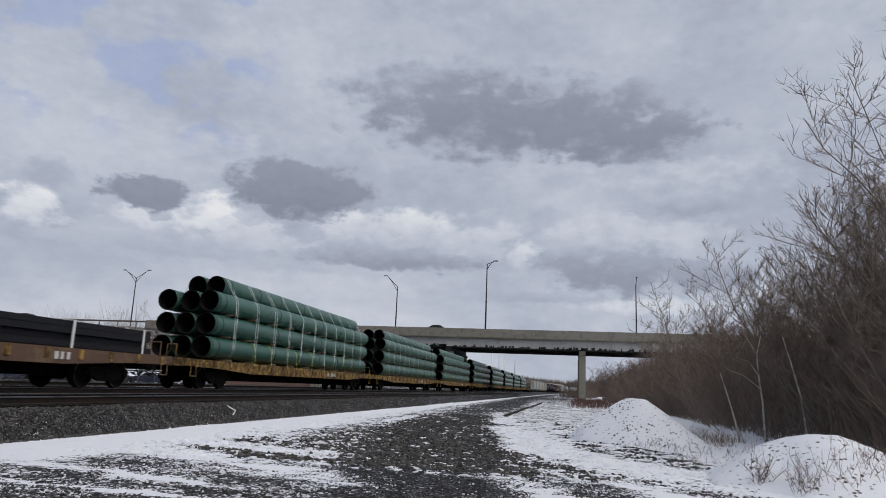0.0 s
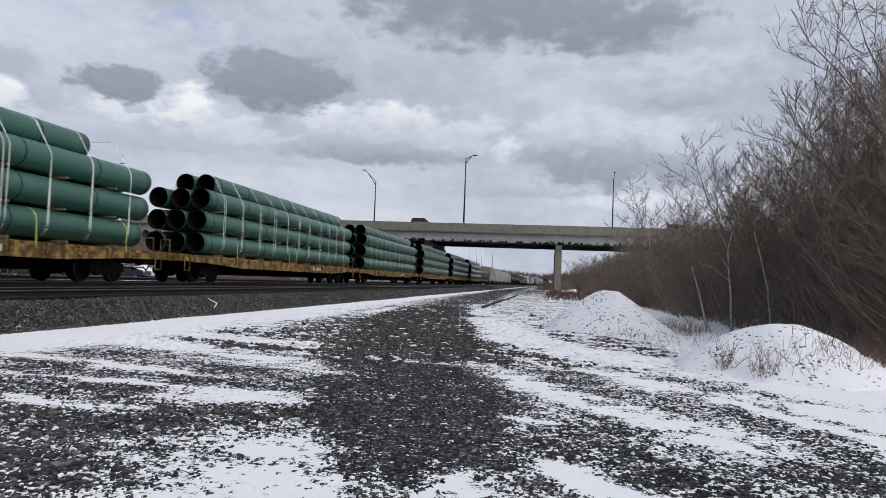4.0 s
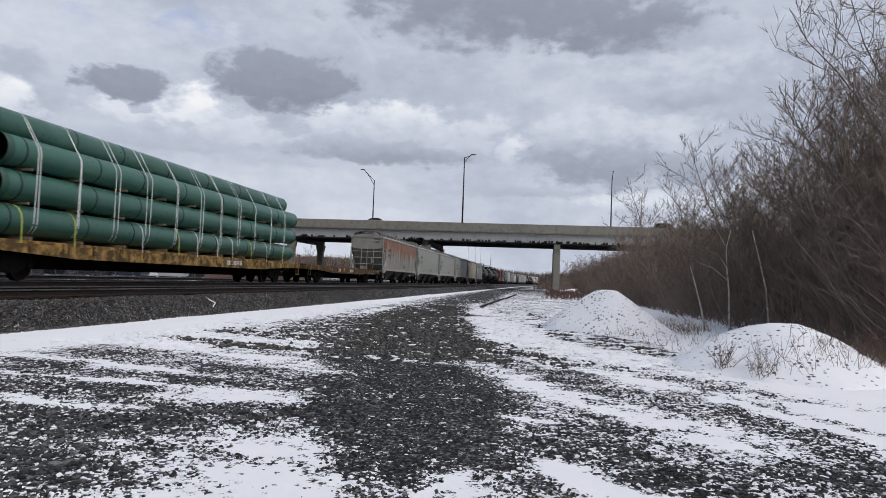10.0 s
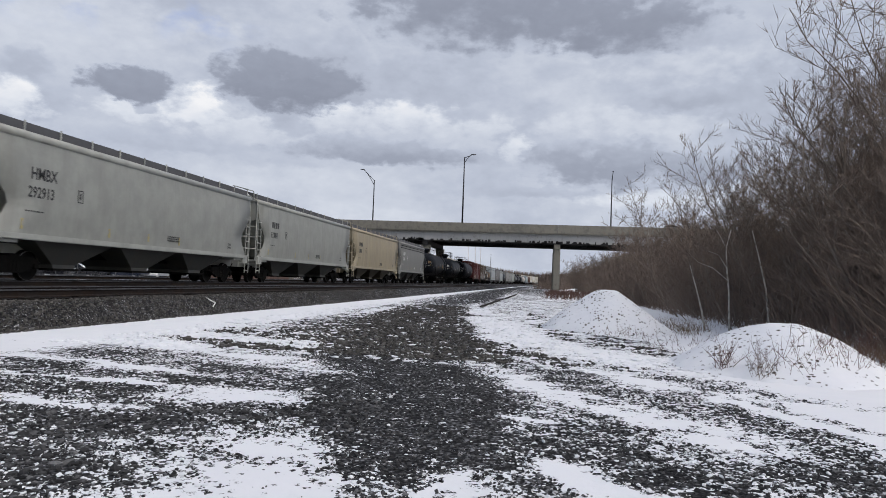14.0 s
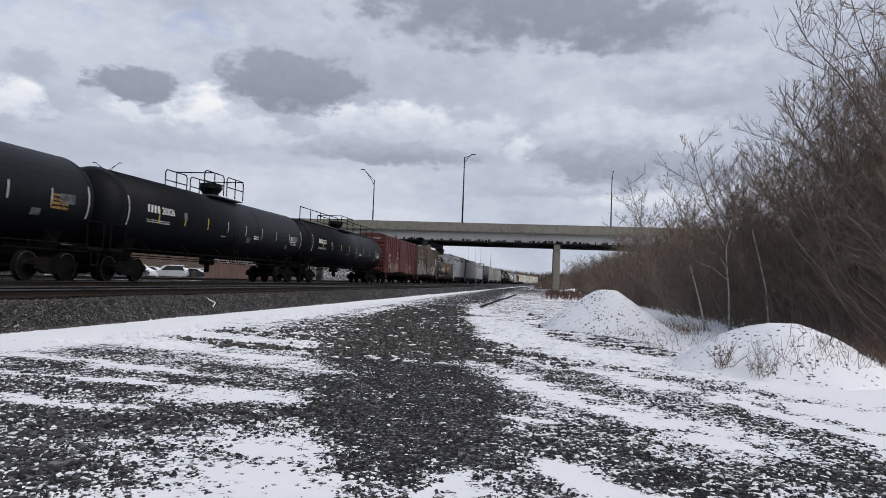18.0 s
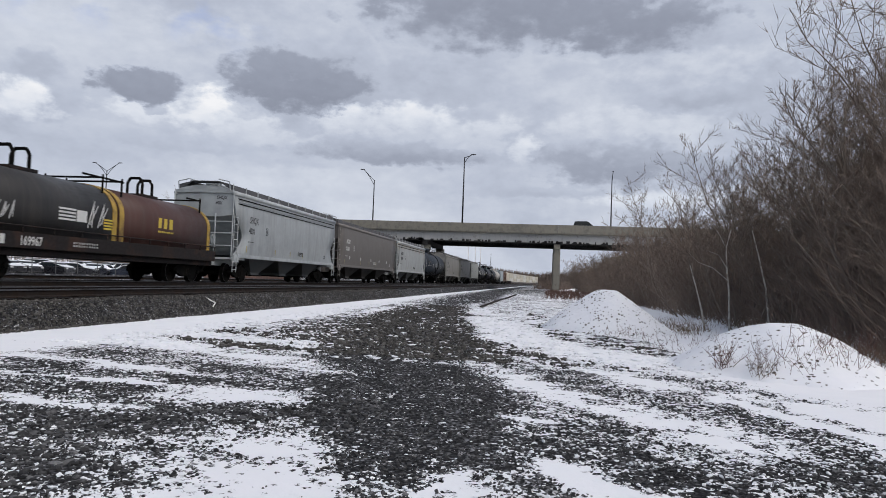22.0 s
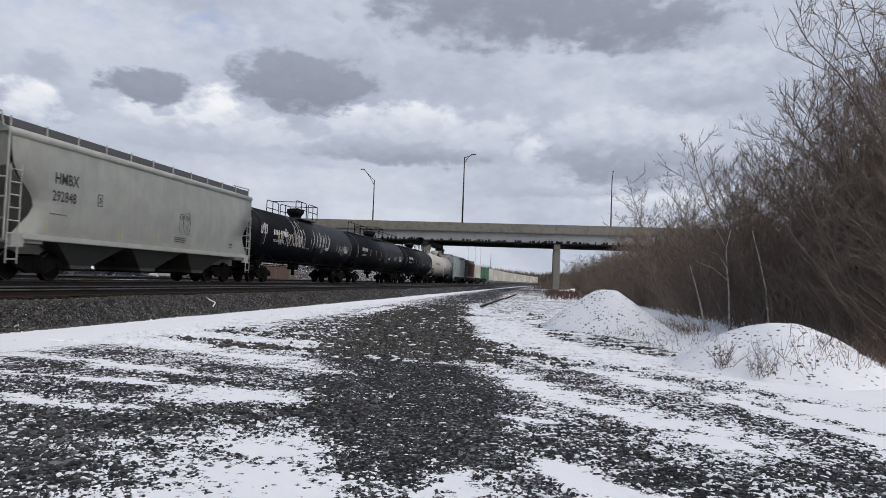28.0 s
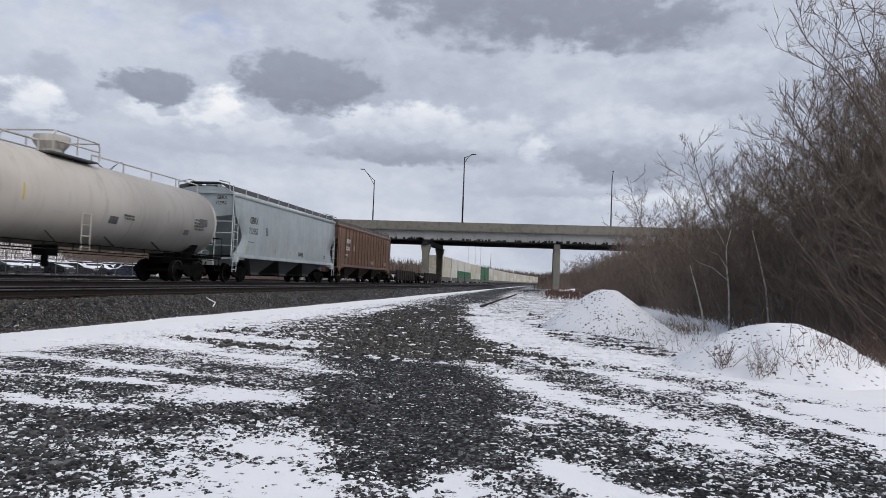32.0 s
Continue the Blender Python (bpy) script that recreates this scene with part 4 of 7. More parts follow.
        for s in (-1, 1):
            ladder(car, s * 1.57, lo, 0.5, 3.3 if not flat_ends else top, edge)
        bm = bmesh.new()
        cyl(bm, *sorted((Y(0.5), Y(1.5))), 0.17, -0.5, 1.42, 10)
        axle_cyl(bm, 0.35, 0.41, 0.26, 0, 14, Y(0.4), 2.05)
        part("brake_gear", bm, UNDER if e else edge, car)
    span = (L - 4.4) / bays
    for i in range(bays):
        y0, y1 = 2.2 + span * i, 2.2 + span * (i + 1)
        m = (y0 + y1) / 2
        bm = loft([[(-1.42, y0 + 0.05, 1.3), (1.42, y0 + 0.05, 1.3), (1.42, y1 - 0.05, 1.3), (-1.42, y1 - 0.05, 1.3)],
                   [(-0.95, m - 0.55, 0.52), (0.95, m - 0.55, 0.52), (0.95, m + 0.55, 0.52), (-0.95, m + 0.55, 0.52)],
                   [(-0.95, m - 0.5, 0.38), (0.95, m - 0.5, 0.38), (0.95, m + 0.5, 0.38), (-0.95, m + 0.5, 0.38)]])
        # car's own colour cut to a quarter: underside shade painted into the bays
        bay = part("discharge_bay", bm, car_paint("shaded_bay_paint", tuple(c * 0.25 for c in base), 0.0, dirt=0.9) if i == 0 else bpy.data.materials[BAY[0]], car)
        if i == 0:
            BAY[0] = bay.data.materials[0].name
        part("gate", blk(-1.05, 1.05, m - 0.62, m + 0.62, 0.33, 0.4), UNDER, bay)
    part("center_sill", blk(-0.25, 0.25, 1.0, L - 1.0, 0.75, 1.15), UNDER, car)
    running_gear(car, L)
    if marks != "none":
        ink = LETTER_LIGHT if sum(base) < 0.6 else LETTER_DARK
        x = xs(2.79) + (0.085 if ribs else 0.006)
        if marks:
            writing(car, marks[0], x, 1.85, 2.98, 0.34, ink)
            writing(car, marks[1], x, 1.78, 2.45, 0.32, ink)
            if not flat_ends:
                writing(car, marks[0], 0.62, 0.114, 3.98, 0.17, ink, end=True)
                writing(car, marks[1], 0.56, 0.114, 3.72, 0.16, ink, end=True)
        else:
            lettering(car, x, 1.95, 2.98, 0.2, 0.32, 4, ink)
            lettering(car, x, 1.85, 2.45, 0.15, 0.3, 5, ink)
        lettering(car, xs(1.78) + 0.006 + (0.08 if ribs else 0), L * 0.55, 1.78, 0.05, 0.05, 14, ink, 3)
        lettering(car, xs(1.9) + 0.006 + (0.08 if ribs else 0), 1.75, 2.1, 0.05, 0.05, 12, ink, 2)
        lettering(car, xs(1.7) + 0.006 + (0.08 if ribs else 0), L - 2.4, 1.75, 0.09, 0.09, 3, ink, 2)
        frame_x = xs(2.6) + 0.006 + (0.08 if ribs else 0)
        bm = blk(frame_x, frame_x + 0.004, 3.95, 4.2, 2.5, 2.53)
        for a, b2, c, d in ((3.95, 4.2, 2.87, 2.9), (3.95, 3.98, 2.53, 2.87), (4.17, 4.2, 2.53, 2.87), (4.04, 4.1, 2.6, 2.8)):
            box(bm, frame_x, frame_x + 0.004, a, b2, c, d)
        part("service_stencil", bm, ink, car)
        for yy in (1.62, L * 0.33, L * 0.47, L * 0.6):
            part("reflector", blk(xs(1.7) + (0.09 if ribs else 0.004), xs(1.7) + (0.094 if ribs else 0.008), yy, yy + 0.1, 1.5, 1.9), FADED_YELLOW, car)
    return car


BAY = [""]
FADED_YELLOW = surface("faded_yellow_mark", (0.4, 0.33, 0.13), 0.7, wear=(0.3, 0.29, 0.25), wear_amount=0.6, wear_scale=6)


def tank_dome(bm, y, sg, r, z, mat=0):
    """Half-ellipsoid head at one end of a tank."""
    rings = []
    for i in range(7):
        a = math.pi / 2 * i / 6
        rr, d = r * math.cos(a), 0.75 * math.sin(a)
        rings.append([(rr * math.cos(t), y + sg * d, z + rr * math.sin(t)) for t in [2 * math.pi * j / 32 for j in range(32)]] if i < 6 else None)
    loft([r for r in rings if r], bm)


def tank_car(u, length, paint, label, rail_h=0.95, r=1.5, cz=2.63, rail=(0.3, 0.7), long_rail=False, bands=(), marks=LETTER_YELLOW, dome_paint=None, ink=LETTER_LIGHT, ring=None, long_h=0.78, half=1.6, number=None):
    car = start_car("tank_car", u, label, "tank car")
    L = length
    y0, y1 = 0.95, L - 0.95
    bm = bmesh.new()
    cyl(bm, y0, y1, r, 0, cz, 40)
    tank_dome(bm, y0, -1, r, cz)
    tank_dome(bm, y1, 1, r, cz)
    part("tank_shell", bm, paint, car, smooth=True).data.polygons.foreach_set("use_smooth", [True] * len(car.children[-1].data.polygons))
    for yb in (y0 + 0.05, (y0 + y1) / 2 - 2.6, (y0 + y1) / 2 + 2.6, y1 - 0.05):
        bm = bmesh.new()
        cyl(bm, yb - 0.025, yb + 0.025, r + 0.006, 0, cz, 40)
        part("weld_band", bm, paint, car, smooth=False)
    if ring:
        bm = bmesh.new()
        cyl(bm, ring - 0.12, ring + 0.12, r + 0.05, 0, cz, 40)
        part("strap_ring", bm, UNDER, car)
    m = L / 2
    bm = bmesh.new()
    rod(bm, (0, m, cz + r - 0.1), (0, m, cz + r + 0.2), 0.34, 20, 0.4)
    rod(bm, (0, m, cz + r + 0.18), (0, m, cz + r + 0.4), 0.4, 20, 0.56)
    rod(bm, (0, m, cz + r + 0.4), (0, m, cz + r + 0.62), 0.57, 20, 0.55)
    rod(bm, (0, m, cz + r + 0.62), (0, m, cz + r + 0.7), 0.5, 20, 0.2)
    part("manway_dome", bm, dome_paint or paint, car)
    # platform and railings
    zt = cz + r
    part("platform", blk(-0.95, 0.95, m - half, m + half, zt - 0.1, zt - 0.05), GRATING, car)
    steel = dome_paint or UNDER
    pairs = []
    for x in (-0.95, 0.95):
        for a, b in ((m - half - 0.9, m - half * 0.35), (m - half * 0.15, m + half)) if not long_rail else ((m - half, m + half),):
            c = 0.12
            loop = [(x, a, zt), (x, a, zt + rail_h - c), (x, a + c, zt + rail_h), (x, b - c, zt + rail_h), (x, b, zt + rail_h - c), (x, b, zt)]
            pairs += list(zip(loop, loop[1:])) + [((x, a, zt + rail_h / 2), (x, b, zt + rail_h / 2)), ((x, (a + b) / 2, zt), (x, (a + b) / 2, zt + rail_h))]
    for y in (m - half, m + half):
        pairs.append(((-0.95, y, zt + rail_h), (0.95, y, zt + rail_h)))
    part("platform_railing", bars(pairs, 0.026, 6), steel, car)
    if long_rail:
        pairs = []
        for a, b in ((1.0, m - 1.3), (m + 1.3, L - 1.0)):
            n = 4
            for j in range(n + 1):
                y = a + (b - a) * j / n
                pairs.append(((0.55, y, zt - 0.12), (0.55, y, zt + long_h)))
            pairs.append(((0.55, a, zt + long_h), (0.55, b, zt + long_h)))
        part("top_railing", bars(pairs, 0.028, 6), steel, car)
        if long_h > 0.5:
            part("top_walkway", blk(0.15, 0.6, 1.0, L - 1.0, zt - 0.06, zt - 0.01), GRATING, car)
    ladder(car, 1.45, m - 0.25, 1.0, cz + 0.1, steel, 0.45)
    # stub sills, saddles, side handrail
    for e in (0, 1):
        Y = lambda v: v if e == 0 else L - v
        bm = blk(-0.32, 0.32, *sorted((Y(0.1), Y(3.2))), 0.78, 1.2)
        box(bm, -1.45, 1.45, *sorted((Y(0.15), Y(0.95))), 1.05, 1.16)
        loft([[(-1.3, Y(1.7), 2.0), (1.3, Y(1.7), 2.0), (1.3, Y(2.3), 2.0), (-1.3, Y(2.3), 2.0)][::1], [(-0.75, Y(1.7), 0.95), (0.75, Y(1.7), 0.95), (0.75, Y(2.3), 0.95), (-0.75, Y(2.3), 0.95)]], bm)
        part("stub_sill", bm, UNDER, car)
        pairs = [((-1.45, Y(0.15), 2.0), (1.45, Y(0.15), 2.0))]
        for x in (-1.45, 1.45):
            pairs += [((x, Y(0.15), 1.1), (x, Y(0.15), 2.0)), ((x, Y(0.15), 2.0), (x, Y(1.0), 2.0)), ((x, Y(1.0), 2.0), (x, Y(1.0), 1.1))]
            part("step", bars([((x, Y(0.4), 0.5), (x, Y(0.4), 1.1)), ((x, Y(0.75), 0.5), (x, Y(0.75), 1.1)), ((x, Y(0.4), 0.55), (x, Y(0.75), 0.55))], 0.025, 5), UNDER, car)
        part("end_handrail", bars(pairs, 0.025, 5), UNDER, car)
    pairs = [((1.5, 1.0, zr), (1.5, L - 1.0, zr)) for zr in (1.2, 0.98)] + [((1.5, y, 0.98), (1.5, y, 1.2)) for y in np.linspace(2.5, L - 2.5, 12)] + [((1.5, y, 1.2), (1.1, y, 1.55)) for y in np.linspace(2.5, L - 2.5, 6)]
    pairs += [((-1.5, 1.0, zr), (-1.5, L - 1.0, zr)) for zr in (1.2, 0.98)]
    part("side_handrail", bars(pairs, 0.022, 5), UNDER, car)
    bm = blk(-0.25, 0.25, m - 0.3, m + 0.3, cz - r - 0.32, cz - r + 0.1)
    rod(bm, (0, m, 0.45), (0, m, 1.2), 0.12, 10)
    part("bottom_outlet", bm, UNDER, car)
    # vertical reflector marks and writing, on the curve of the shell
    if marks:
        for j, y in enumerate(np.linspace(y0 + 0.1, y1 - 0.15, 10)):
            a, wide = radians(-2), 0.36 if j in (0, 9) else 0.17
            p = [(r * math.cos(a + t * wide) + 0.006, cz + r * math.sin(a + t * wide)) for t in (-1, -0.5, 0, 0.5, 1)]
            bm = bmesh.new()
            for q, w in zip(p, p[1:]):
                bm.faces.new([bm.verts.new(c) for c in ((q[0], y, q[1]), (q[0], y + 0.065, q[1]), (w[0], y + 0.065, w[1]), (w[0], y, w[1]))])
            part("reflector", bm, marks if 0 < j < 4 else LETTER_GREY, car)
        for j, (yy, zz, w, hh) in enumerate(((m - 1.6, cz - 0.5, 0.5, 0.035), (m + 1.2, cz - 0.62, 0.5, 0.26), (y1 - 1.5, cz - 0.2, 0.7, 0.3), (y1 - 2.6, cz - 0.66, 0.4, 0.2), (y0 + 4.0, cz - 0.05, 0.28, 0.3))):
            bm = bmesh.new()
            cells = [(bm.verts.new((math.sqrt(r * r - (zz + v - cz) ** 2) + 0.008, yy, zz + v)), bm.verts.new((math.sqrt(r * r - (zz + v - cz) ** 2) + 0.008, yy + w, zz + v))) for v in (0, hh * 0.5, hh)]
            for q, w2 in zip(cells, cells[1:]):
                bm.faces.new((q[0], q[1], w2[1], w2[0]))
            part("data_panel", bm, (LETTER_GREY, DATA_PANEL, DATA_PANEL, DATA_PANEL, DATA_PANEL)[j], car)
    x = r + 0.006
    if ink:
        lettering(car, x, y0 + 1.3, cz + 0.02, 0.17, 0.28, 4, ink)
        if number:
            writing(car, number, x, y0 + 2.3, cz + 0.02, 0.28, ink, shell=(r, cz))
        else:
            lettering(car, x, y0 + 2.35, cz + 0.02, 0.15, 0.28, 6, ink)
        lettering(car, x - 0.03, y0 + 1.3, cz - 0.28, 0.07, 0.05, 18, LETTER_GREY, 2)
        lettering(car, x - 0.01, y1 - 1.9, cz - 0.02, 0.07, 0.08, 9, ink, 4)
        lettering(car, x - 0.02, m + 2.0, cz - 0.3, 0.06, 0.07, 8, ink, 2)
    running_gear(car, L, 1.95)
    return car


def flat_deck(car, L, paint, blocks=True):
    bm = blk(-1.42, 1.42, 0.3, L - 0.3, 1.08, 1.2, 0.02)
    part("deck", bm, paint, car)
    for s in (-1, 1):
        out = [(0.4, 1.1), (0.4, 0.92), (3.0, 0.86), (6.0, 0.72), (L - 6.0, 0.72), (L - 3.0, 0.86), (L - 0.4, 0.92), (L - 0.4, 1.1)]
        bm = bmesh.new()
        a = [bm.verts.new((s * 1.36, y, z)) for y, z in out]
        b = [bm.verts.new((s * 1.43, y, z)) for y, z in out]
        for i in range(8):
            bm.faces.new((a[i], a[(i + 1) % 8], b[(i + 1) % 8], b[i]))
        bm.faces.new(a)
        bm.faces.new(b)
        bmesh.ops.recalc_face_normals(bm, faces=bm.faces[:])
        part("side_sill", bm, paint, car)
        me = cached("stake_pocket", lambda: blk(-0.03, 0.03, -0.09, 0.09, -0.3, 0.0, 0.01), [YELLOW_FLAT])
        n = int(L / 1.45)
        for j in range(n):
            share("stake_pocket", me, car, pose(s * 1.455, 0.9 + (L - 1.8) * j / (n - 1), 1.17))
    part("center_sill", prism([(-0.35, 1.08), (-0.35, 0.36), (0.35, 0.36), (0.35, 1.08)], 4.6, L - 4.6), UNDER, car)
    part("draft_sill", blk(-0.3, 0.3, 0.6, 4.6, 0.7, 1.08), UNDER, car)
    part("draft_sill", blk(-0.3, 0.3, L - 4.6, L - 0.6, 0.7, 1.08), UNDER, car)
    for y in (0.12, L - 0.32):
        part("end_sill", blk(-1.4, 1.4, y, y + 0.2, 0.9, 1.22, 0.02), paint, car)
    for y in (0.2, L - 0.2):
        part("end_handrail", bars([((0.5, y, 1.2), (0.5, y, 1.75)), ((0.9, y, 1.2), (0.9, y, 1.75)), ((0.5, y, 1.75), (0.9, y, 1.75))], 0.022, 5), paint, car)
    for y in (0.5, L - 0.9):
        part("step", bars([((1.44, y, 0.5), (1.44, y, 1.1)), ((1.44, y + 0.4, 0.5), (1.44, y + 0.4, 1.1)), ((1.44, y, 0.52), (1.44, y + 0.4, 0.52))], 0.022, 5), paint, car)
    running_gear(car, L, 3.4)


PIPE_R = 0.457


def make_pipe(length):
    bm = bmesh.new()
    n = 28
    rings = []
    ro, ri = PIPE_R, PIPE_R - 0.022
    for y, r in ((0, ri), (0, ro), (0.28, ro), (length - 0.28, ro), (length, ro), (length, ri), (length - 0.4, ri), (0.4, ri)):
        rings.append([bm.verts.new((r * math.cos(2 * math.pi * i / n), y, r * math.sin(2 * math.pi * i / n))) for i in range(n)])
    mats = (1, 2, 0, 2, 1, 1, 1, 1)
    for k in range(8):
        a, b = rings[k], rings[(k + 1) % 8]
        for i in range(n):
            f = bm.faces.new((a[i], a[(i + 1) % n], b[(i + 1) % n], b[i]))
            f.material_index, f.smooth = mats[k], k in (1, 2, 3, 6)
    rnd = random.Random(int(length * 10))
    y = 0.75
    while y < length - 0.5:
        r3 = [[bm.verts.new((r * math.cos(2 * math.pi * i / n), yy, r * math.sin(2 * math.pi * i / n))) for i in range(n)] for yy, r in ((y - 0.034, ro), (y - 0.03, ro + 0.007), (y + 0.03, ro + 0.007), (y + 0.034, ro))]
        for a, b in zip(r3, r3[1:]):
            for i in range(n):
                bm.faces.new((a[i], a[(i + 1) % n], b[(i + 1) % n], b[i])).material_index = 3
        y += rnd.choice((2.6, 3.1, 3.4))
    bmesh.ops.recalc_face_normals(bm, faces=bm.faces[:])
    return bm


def pipe_flat(u, length, seed, shift=0.0, setback=1.6):
    car = start_car("pipe_flat_car", u, "yellow flat car stacked with strapped green steel pipes", "flat car")
    rnd = random.Random(seed)
    flat_deck(car, length, YELLOW_FLAT)
    PL = length - 3.8
    pipe_end = surface("green_pipe_end", (0.02, 0.07, 0.05), 0.5) if "green_pipe_end" not in bpy.data.materials else bpy.data.materials["green_pipe_end"]
    long = cached("pipe", lambda: make_pipe(PL), [PIPE_GREEN, PIPE_END, pipe_end, PIPE_RING])
    short = cached("pipe_short", lambda: make_pipe(PL - 2.7), [PIPE_GREEN, PIPE_END, pipe_end, PIPE_RING])
    zs = (1.77, 2.765, 3.76)
    for r, z in enumerate(zs):
        for x in (-0.97, 0.0, 0.97):
            share("pipe", long, car, pose(x, 2.4 + shift + 0.15 * r + rnd.uniform(-0.12, 0.12), z, 0, rnd.uniform(0, 360), 0))
    for x in (-0.48, 0.48):
        share("pipe", long if setback > 2 else short, car, pose(x, 2.4 + shift + (-0.3 if setback > 2 else setback) + rnd.uniform(-0.1, 0.1), zs[2] + 0.82, 0, rnd.uniform(0, 360), 0))
    # timber between the tiers
    me = cached("timber_block", lambda: blk(-1.5, 1.5, -0.07, 0.07, 0, 0.1, 0.008), [surface("pallet_timber", (0.16, 0.12, 0.075), 0.85, wear=(0.07, 0.05, 0.03), wear_amount=0.5)])
    thin = cached("spacer_timber", lambda: blk(-1.42, 1.42, -0.05, 0.05, 0, 0.08, 0.005), [me.materials[0]])
    n = 9
    for j in range(n):
        y = 3.6 + (PL - 3.4) * j / (n - 1) + rnd.uniform(-0.15, 0.15)
        share("timber_block", me, car, pose(rnd.uniform(-0.02, 0.06), y, 1.2))
        for z in zs[:2]:
            share("spacer_timber", thin, car, pose(0, y + rnd.uniform(-0.1, 0.1), z + PIPE_R))
    # straps: pairs of thin bands round the whole stack, and short yellow ones to the deck
    R = PIPE_R + 0.012

    def strap_mesh(loop, w):
        bm = bmesh.new()
        prev = None
        for x, z in loop:
            row = [bm.verts.new((x, -w, z)), bm.verts.new((x, w, z))]
            if prev:
                bm.faces.new((prev[0], prev[1], row[1], row[0]))
            prev = row
        bmesh.ops.solidify(bm, geom=bm.faces[:], thickness=0.006)
        return bm

    def whole():
        pts = []
        for s in (1, -1):
            side = [(0.97 + R * math.cos(t), zs[0] + R * math.sin(t)) for t in (-0.9, -0.5, 0.0)] + [(0.97 + R, zs[1]), (0.97 + R, zs[2])]
            side += [(0.97 + R * math.cos(t), zs[2] + R * math.sin(t)) for t in (0.4, 0.75)]
            side += [(0.48 + R * math.cos(t), zs[2] + 0.82 + R * math.sin(t)) for t in (0.75, 1.2, 1.57)]
            pts += [(s * x, z) for x, z in side][::s]
        return strap_mesh(pts, 0.019)

    def low():
        pts = []
        for s in (1, -1):
            side = [(1.46, 1.1)] + [(0.97 + R * math.cos(t), zs[0] + R * math.sin(t)) for t in (0.0, 0.4, 0.8, 1.2, 1.57)]
            pts += [(s * x, z) for x, z in side][::s]
        return strap_mesh(pts, 0.03)

    ws = cached("strap", whole, [STRAP])
    ls = cached("deck_strap", low, [STRAP_YELLOW])
    lw = cached("deck_strap_white", low, [STRAP])
    y = 3.9
    while y < PL + 1.0:
        share("strap", ws, car, pose(0, y, 0, rnd.uniform(-1.5, 1.5)))
        share("strap", ws, car, pose(0, y + rnd.uniform(0.1, 0.2), 0, rnd.uniform(-1.5, 1.5)))
        if rnd.random() < 0.75:
            share("deck_strap", ls if rnd.random() < 0.6 else lw, car, pose(0, y + rnd.uniform(-0.5, 0.5), 0))
        y += rnd.uniform(1.75, 2.2)
    lettering(car, 1.46, length * 0.62, 0.85, 0.13, 0.2, 10, LETTER_LIGHT)
    return car


def empty_flat(u, length):
    car = start_car("empty_flat_car", u, "empty rusty brown flat car with worn yellow stake pockets", "flat car")
    flat_deck(car, length, surface("rusted_flat_paint", (0.085, 0.048, 0.03), 0.8, wear=(0.2, 0.125, 0.05), wear_amount=0.35, wear_scale=2.2, streak=0.6, streak_color=(0.035, 0.022, 0.016), spec=0.2))
    lettering(car, 1.46, length * 0.35, 0.85, 0.14, 0.22, 4, LETTER_LIGHT)
    lettering(car, 1.46, length * 0.5, 0.85, 0.14, 0.22, 6, LETTER_LIGHT)
    return car


def steel_flat(u, length):
    car = start_car("steel_flat_car", u, "brown flat car with low black steel load and pale straps", "flat car")
    flat_deck(car, length, surface("brown_flat_paint", (0.12, 0.07, 0.045), 0.7, wear=(0.2, 0.13, 0.07), wear_amount=0.4))
    rnd = random.Random(9)
    me = cached("steel_bar", lambda: blk(-0.13, 0.13, 0, length - 2.5, 0, 0.2, 0.02), [STEEL_LOAD])
    for r in range(4):
        for j in range(9 - (r % 2)):
            share("steel_bar", me, car, pose(-1.16 + j * 0.29 + (r % 2) * 0.145, 1.1 + rnd.uniform(-0.15, 0.15), 1.22 + r * 0.205, 0, 0, rnd.uniform(-0.1, 0.1)))
    for y in np.linspace(3, length - 2, 7):
        bm = blk(1.31, 1.33, y - 0.05, y + 0.05, 1.0, 2.06)
        box(bm, -1.32, 1.32, y - 0.05, y + 0.05, 2.05, 2.065)
        part("strap", bm, STRAP, car)
    lettering(car, 1.46, length - 6.5, 0.85, 0.2, 0.22, 3, LETTER_LIGHT)
    return car


